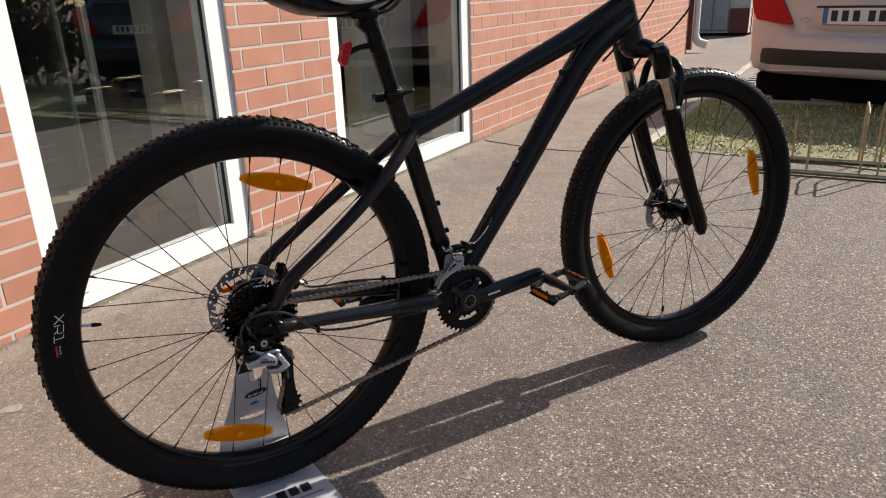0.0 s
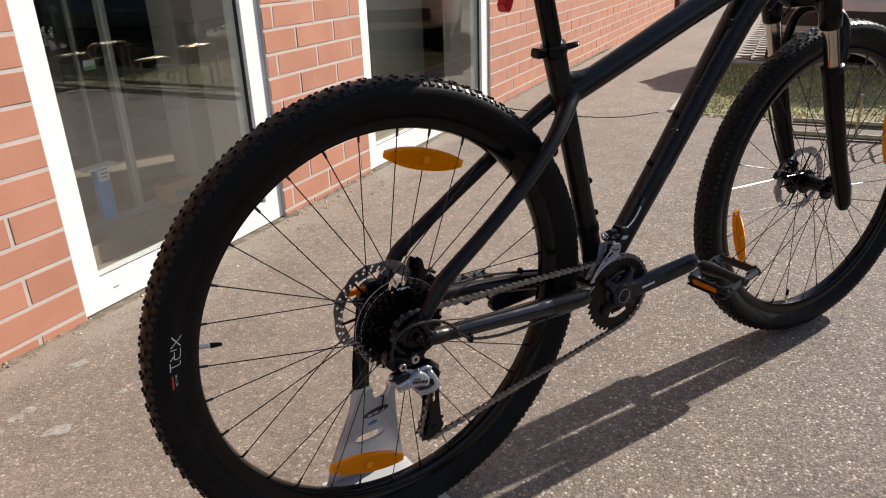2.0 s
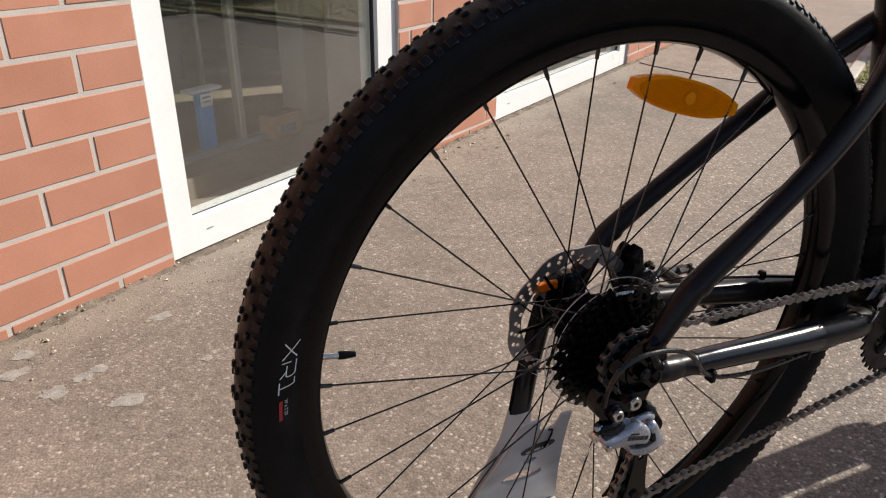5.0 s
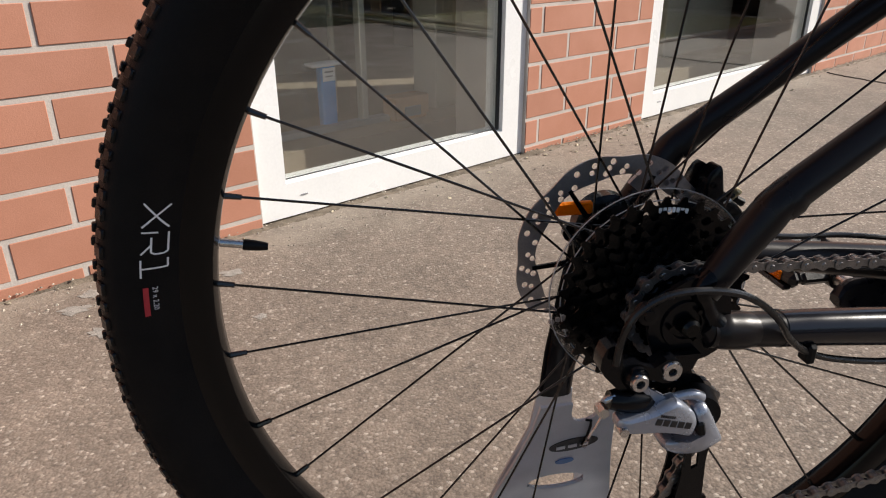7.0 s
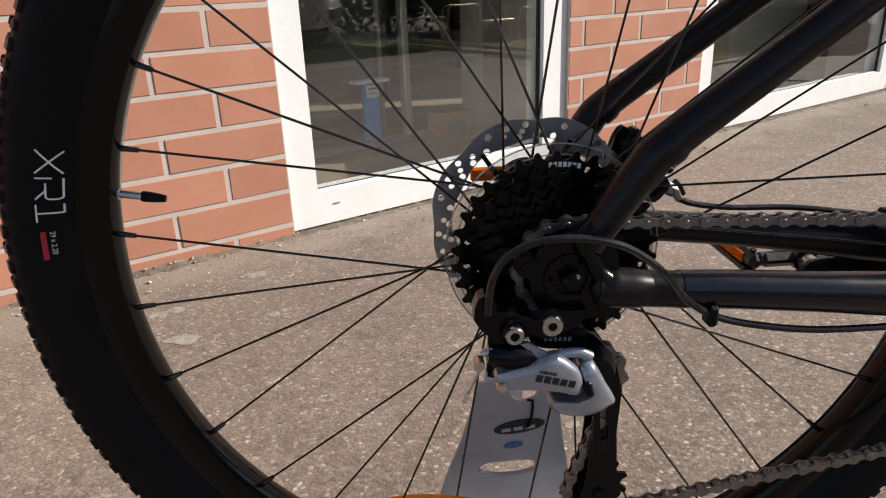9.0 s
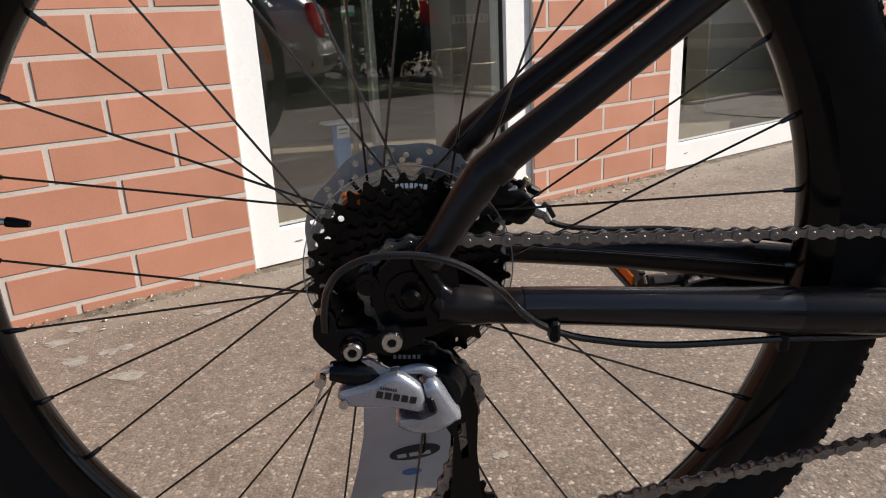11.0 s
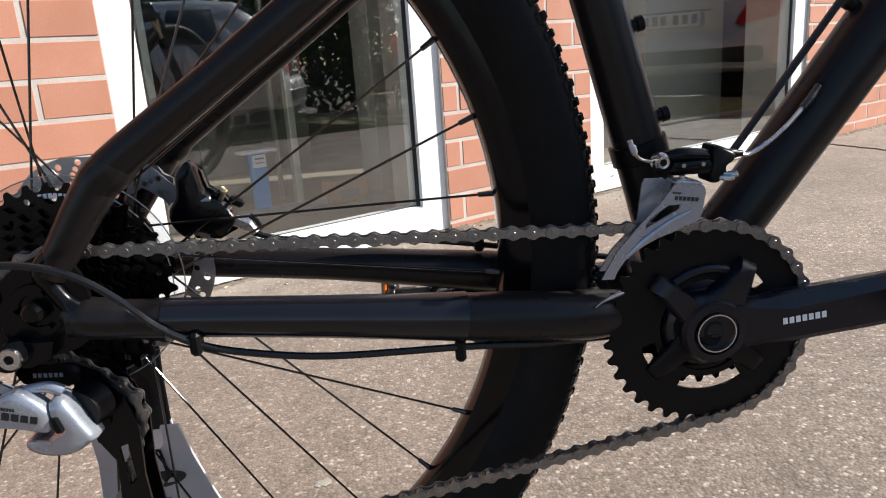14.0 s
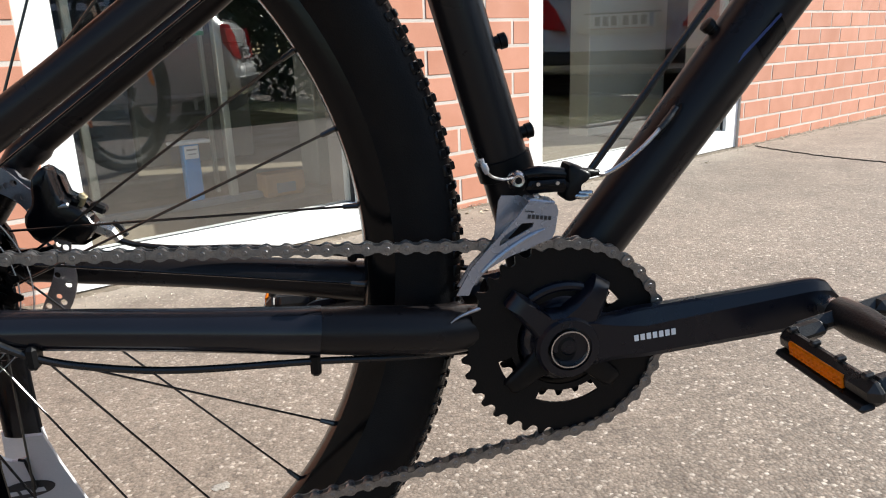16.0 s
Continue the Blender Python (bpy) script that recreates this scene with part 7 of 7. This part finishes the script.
            for k in range(5):
                face.box((0.11, s * 0.07, 0), (0.16, 0.02, 0.045), 0.006, wm @ spin(72 * k))
            part("wheel_rim", face, STEEL, wl, "silver alloy wheel")
            part("wheel_arch", Mesh().tube([wm @ spin(a) @ Vector((0.345, s * 0.10, 0)) for a in range(-10, 191, 10)], 0.018, 8), paint, root)
    return root


car("silver beige estate car, tail towards the grass strip", pose(4.915, 1.865, -0.145, 0, 0, 9.2), CARPAINT)
car("silver grey estate car parked across the yard", pose(5.64, -2.32, -0.29, 0, 0, -117), CARPAINT2)

car("dark blue estate car parked behind the grass strip", pose(7.9, -1.45, -0.235, 0, 0, 9.2), CARPAINT3)

# ---- trees added across the yard, to darken the window reflections ----
def tree(x, y, h, seed):
    r = random.Random(seed)
    root = thing("backdrop_tree", (x, y, -0.2), "leafy tree with a dark uneven crown, added to darken reflections", "tree", "trees across the yard")
    trunk = Mesh()
    base = Vector((x, y, -0.2))
    trunk.tube([base, base + Vector((0.03, 0.02, h * 0.2)), base + Vector((-0.05, 0.05, h * 0.45)), base + Vector((0.02, 0.0, h * 0.8))], [0.2, 0.16, 0.12, 0.04], 12)
    tips = []
    for k in range(11):
        z0 = h * r.uniform(0.2, 0.6)
        a = r.uniform(0, 6.283)
        ln = h * r.uniform(0.25, 0.42)
        p0 = base + Vector((0, 0, z0))
        p2 = p0 + Vector((math.cos(a) * ln, math.sin(a) * ln, ln * r.uniform(0.0, 0.6)))
        trunk.tube([p0, p0.lerp(p2, 0.5) + Vector((0, 0, 0.15)), p2], [0.06, 0.04, 0.012], 7)
        tips += [p2, p0.lerp(p2, 0.6)]
    tips.append(base + Vector((0, 0, h * 0.85)))
    part("trunk", trunk, BARK, root)
    crown = Mesh()
    for k in range(4200):
        c = r.choice(tips)
        p = c + Vector((r.gauss(0, 0.42), r.gauss(0, 0.42), r.gauss(0, 0.36))) * (h / 5)
        if p.z < 0.5:
            continue
        a, b = Vector((r.uniform(-1, 1), r.uniform(-1, 1), r.uniform(-1, 1))).normalized(), Vector((r.uniform(-1, 1), r.uniform(-1, 1), r.uniform(-1, 1)))
        b = (b - a * a.dot(b)).normalized()
        s = r.uniform(0.05, 0.11)
        crown.add([p - a * s, p - b * s * 0.5, p + a * s, p + b * s * 0.5], [(0, 1, 2, 3)])
    me = bpy.data.meshes.new("crown")
    me.from_pydata(crown.v, [], crown.f)
    part("crown", me, LEAF, root)


for i, (x, y, h) in enumerate(((16.0, -8.5, 5.2), (15.0, -3.2, 5.6), (14.0, -12.5, 5.6), (11.0, -16.0, 5.6), (21.0, -1.0, 5.5), (22.0, 3.5, 5.5))):
    tree(x, y, h, 30 + i)


def bush(x, y, h, w, seed):
    """A dense shrub: stems from the ground and a crown of single leaves down to its foot."""
    r = random.Random(seed)
    z0 = -0.45
    root = thing("backdrop_bush", (x, y, z0), "dark leafy bush, added unseen to darken the window reflections", "bush", "hedge across the yard")
    stems, crown = Mesh(), Mesh()
    for k in range(7):
        a = r.uniform(0, 6.283)
        top = Vector((x + math.cos(a) * w * 0.4, y + math.sin(a) * w * 0.4, z0 + h * r.uniform(0.6, 0.85)))
        foot = Vector((x + math.cos(a) * 0.12, y + math.sin(a) * 0.12, z0))
        stems.tube([foot, foot.lerp(top, 0.5) + Vector((0, 0, 0.12)), top], [0.035, 0.025, 0.008], 7)
    lumps = [(Vector((x + r.uniform(-1, 1) * w * 0.42, y + r.uniform(-1, 1) * w * 0.42, z0 + h * r.uniform(0.12, 0.82))), r.uniform(0.28, 0.5)) for _ in range(22)]
    for k in range(5200):
        c, q = r.choice(lumps)
        p = c + Vector((r.gauss(0, 1), r.gauss(0, 1), r.gauss(0, 0.9))) * q * 0.62
        if p.z < z0 + 0.05:
            continue
        a, b = Vector((r.uniform(-1, 1), r.uniform(-1, 1), r.uniform(-1, 1))).normalized(), Vector((r.uniform(-1, 1), r.uniform(-1, 1), r.uniform(-1, 1)))
        b = (b - a * a.dot(b)).normalized()
        e = r.uniform(0.05, 0.10)
        crown.add([p - a * e, p - b * e * 0.5, p + a * e, p + b * e * 0.5], [(0, 1, 2, 3)])
    part("stems", stems, BARK, root)
    me = bpy.data.meshes.new("crown")
    me.from_pydata(crown.v, [], crown.f)
    part("crown", me, LEAF, root)


# bushes added out of view, so the panes reflect dark leaves, not sky
for i in range(9):
    f = i / 8
    bush(13.4 - 7.6 * f + 0.25 * math.sin(5 * i), 0.2 - 11.6 * f, 3.1 + 0.5 * math.sin(2.3 * i), 1.9, 70 + i)

# ---- bricks ----
brick_cache = {}
rng = random.Random(2)


def brick_mesh(length):
    key = round(length, 3)
    if key not in brick_cache:
        h = COURSE - JOINT
        me = Mesh().box((0, 0.012, 0), (key, 0.026, h), 0.0012)
        brick_cache[key] = me.data("brick")
        brick_cache[key].materials.append(BRICK)
    return brick_cache[key]


rest = Mesh()
panels = ((LEFT, W1[0], -0.2581, -0.1384, 0.0299), (W1[1], W2[0], 0.9291, 1.0488, 0.0255), (W2[1], RIGHT, 3.0502, 3.1699, 0.0513), (W1[0], W1[1], 0.06, 0.18, 0.0299), (W2[0], W2[1], 1.55, 1.67, 0.0255))
for pn, (a, b, even, odd, bed0) in enumerate(panels):
    for k in range(-3, 42):
        zc = bed0 + COURSE * (k + 0.5)
        if pn > 2 and zc < HEAD + 0.02:
            continue
        j0 = even if k % 2 == 0 else odd
        n0 = math.floor((a - j0) / PITCH)
        cuts = [j0 + PITCH * (n0 + i) for i in range(int((b - a) / PITCH) + 3)]
        cuts = [a] + [c for c in cuts if a + 0.02 < c < b - 0.02] + [b]
        for c0, c1 in zip(cuts, cuts[1:]):
            g0 = JOINT / 2 if c0 > a else 0.002
            g1 = JOINT / 2 if c1 < b else 0.002
            u, length = (c0 + g0 + c1 - g1) / 2, c1 - g1 - c0 - g0
            m = WALL @ pose(u, rng.uniform(-0.0006, 0.0006), zc, rng.uniform(-0.25, 0.25), rng.uniform(-0.25, 0.25), rng.uniform(-0.3, 0.3))
            near = zc < 1.02 and (pn in (0, 1) and u > -1.0 or pn == 2 and u < 5.9)
            if near:
                part("brick", brick_mesh(length), BRICK, wall_front, basis=m)
            else:
                rest.box((0, 0.012, 0), (length, 0.026, COURSE - JOINT), 0, m)
for k in range(-3, 40):
    zc = 0.0425 + COURSE * (k + 0.5)
    for i in range(37):
        rest.box((14.0 + PITCH * (i + 0.5 * (k % 2)), -0.405, zc), (PITCH - JOINT, 0.026, COURSE - JOINT), 0, WALL)
rest_me = bpy.data.meshes.new("bricks")
rest_me.from_pydata(rest.v, [], rest.f)
ob = part("bricks", rest_me, BRICK, wall_front)
ob["kind"] = "stuff"
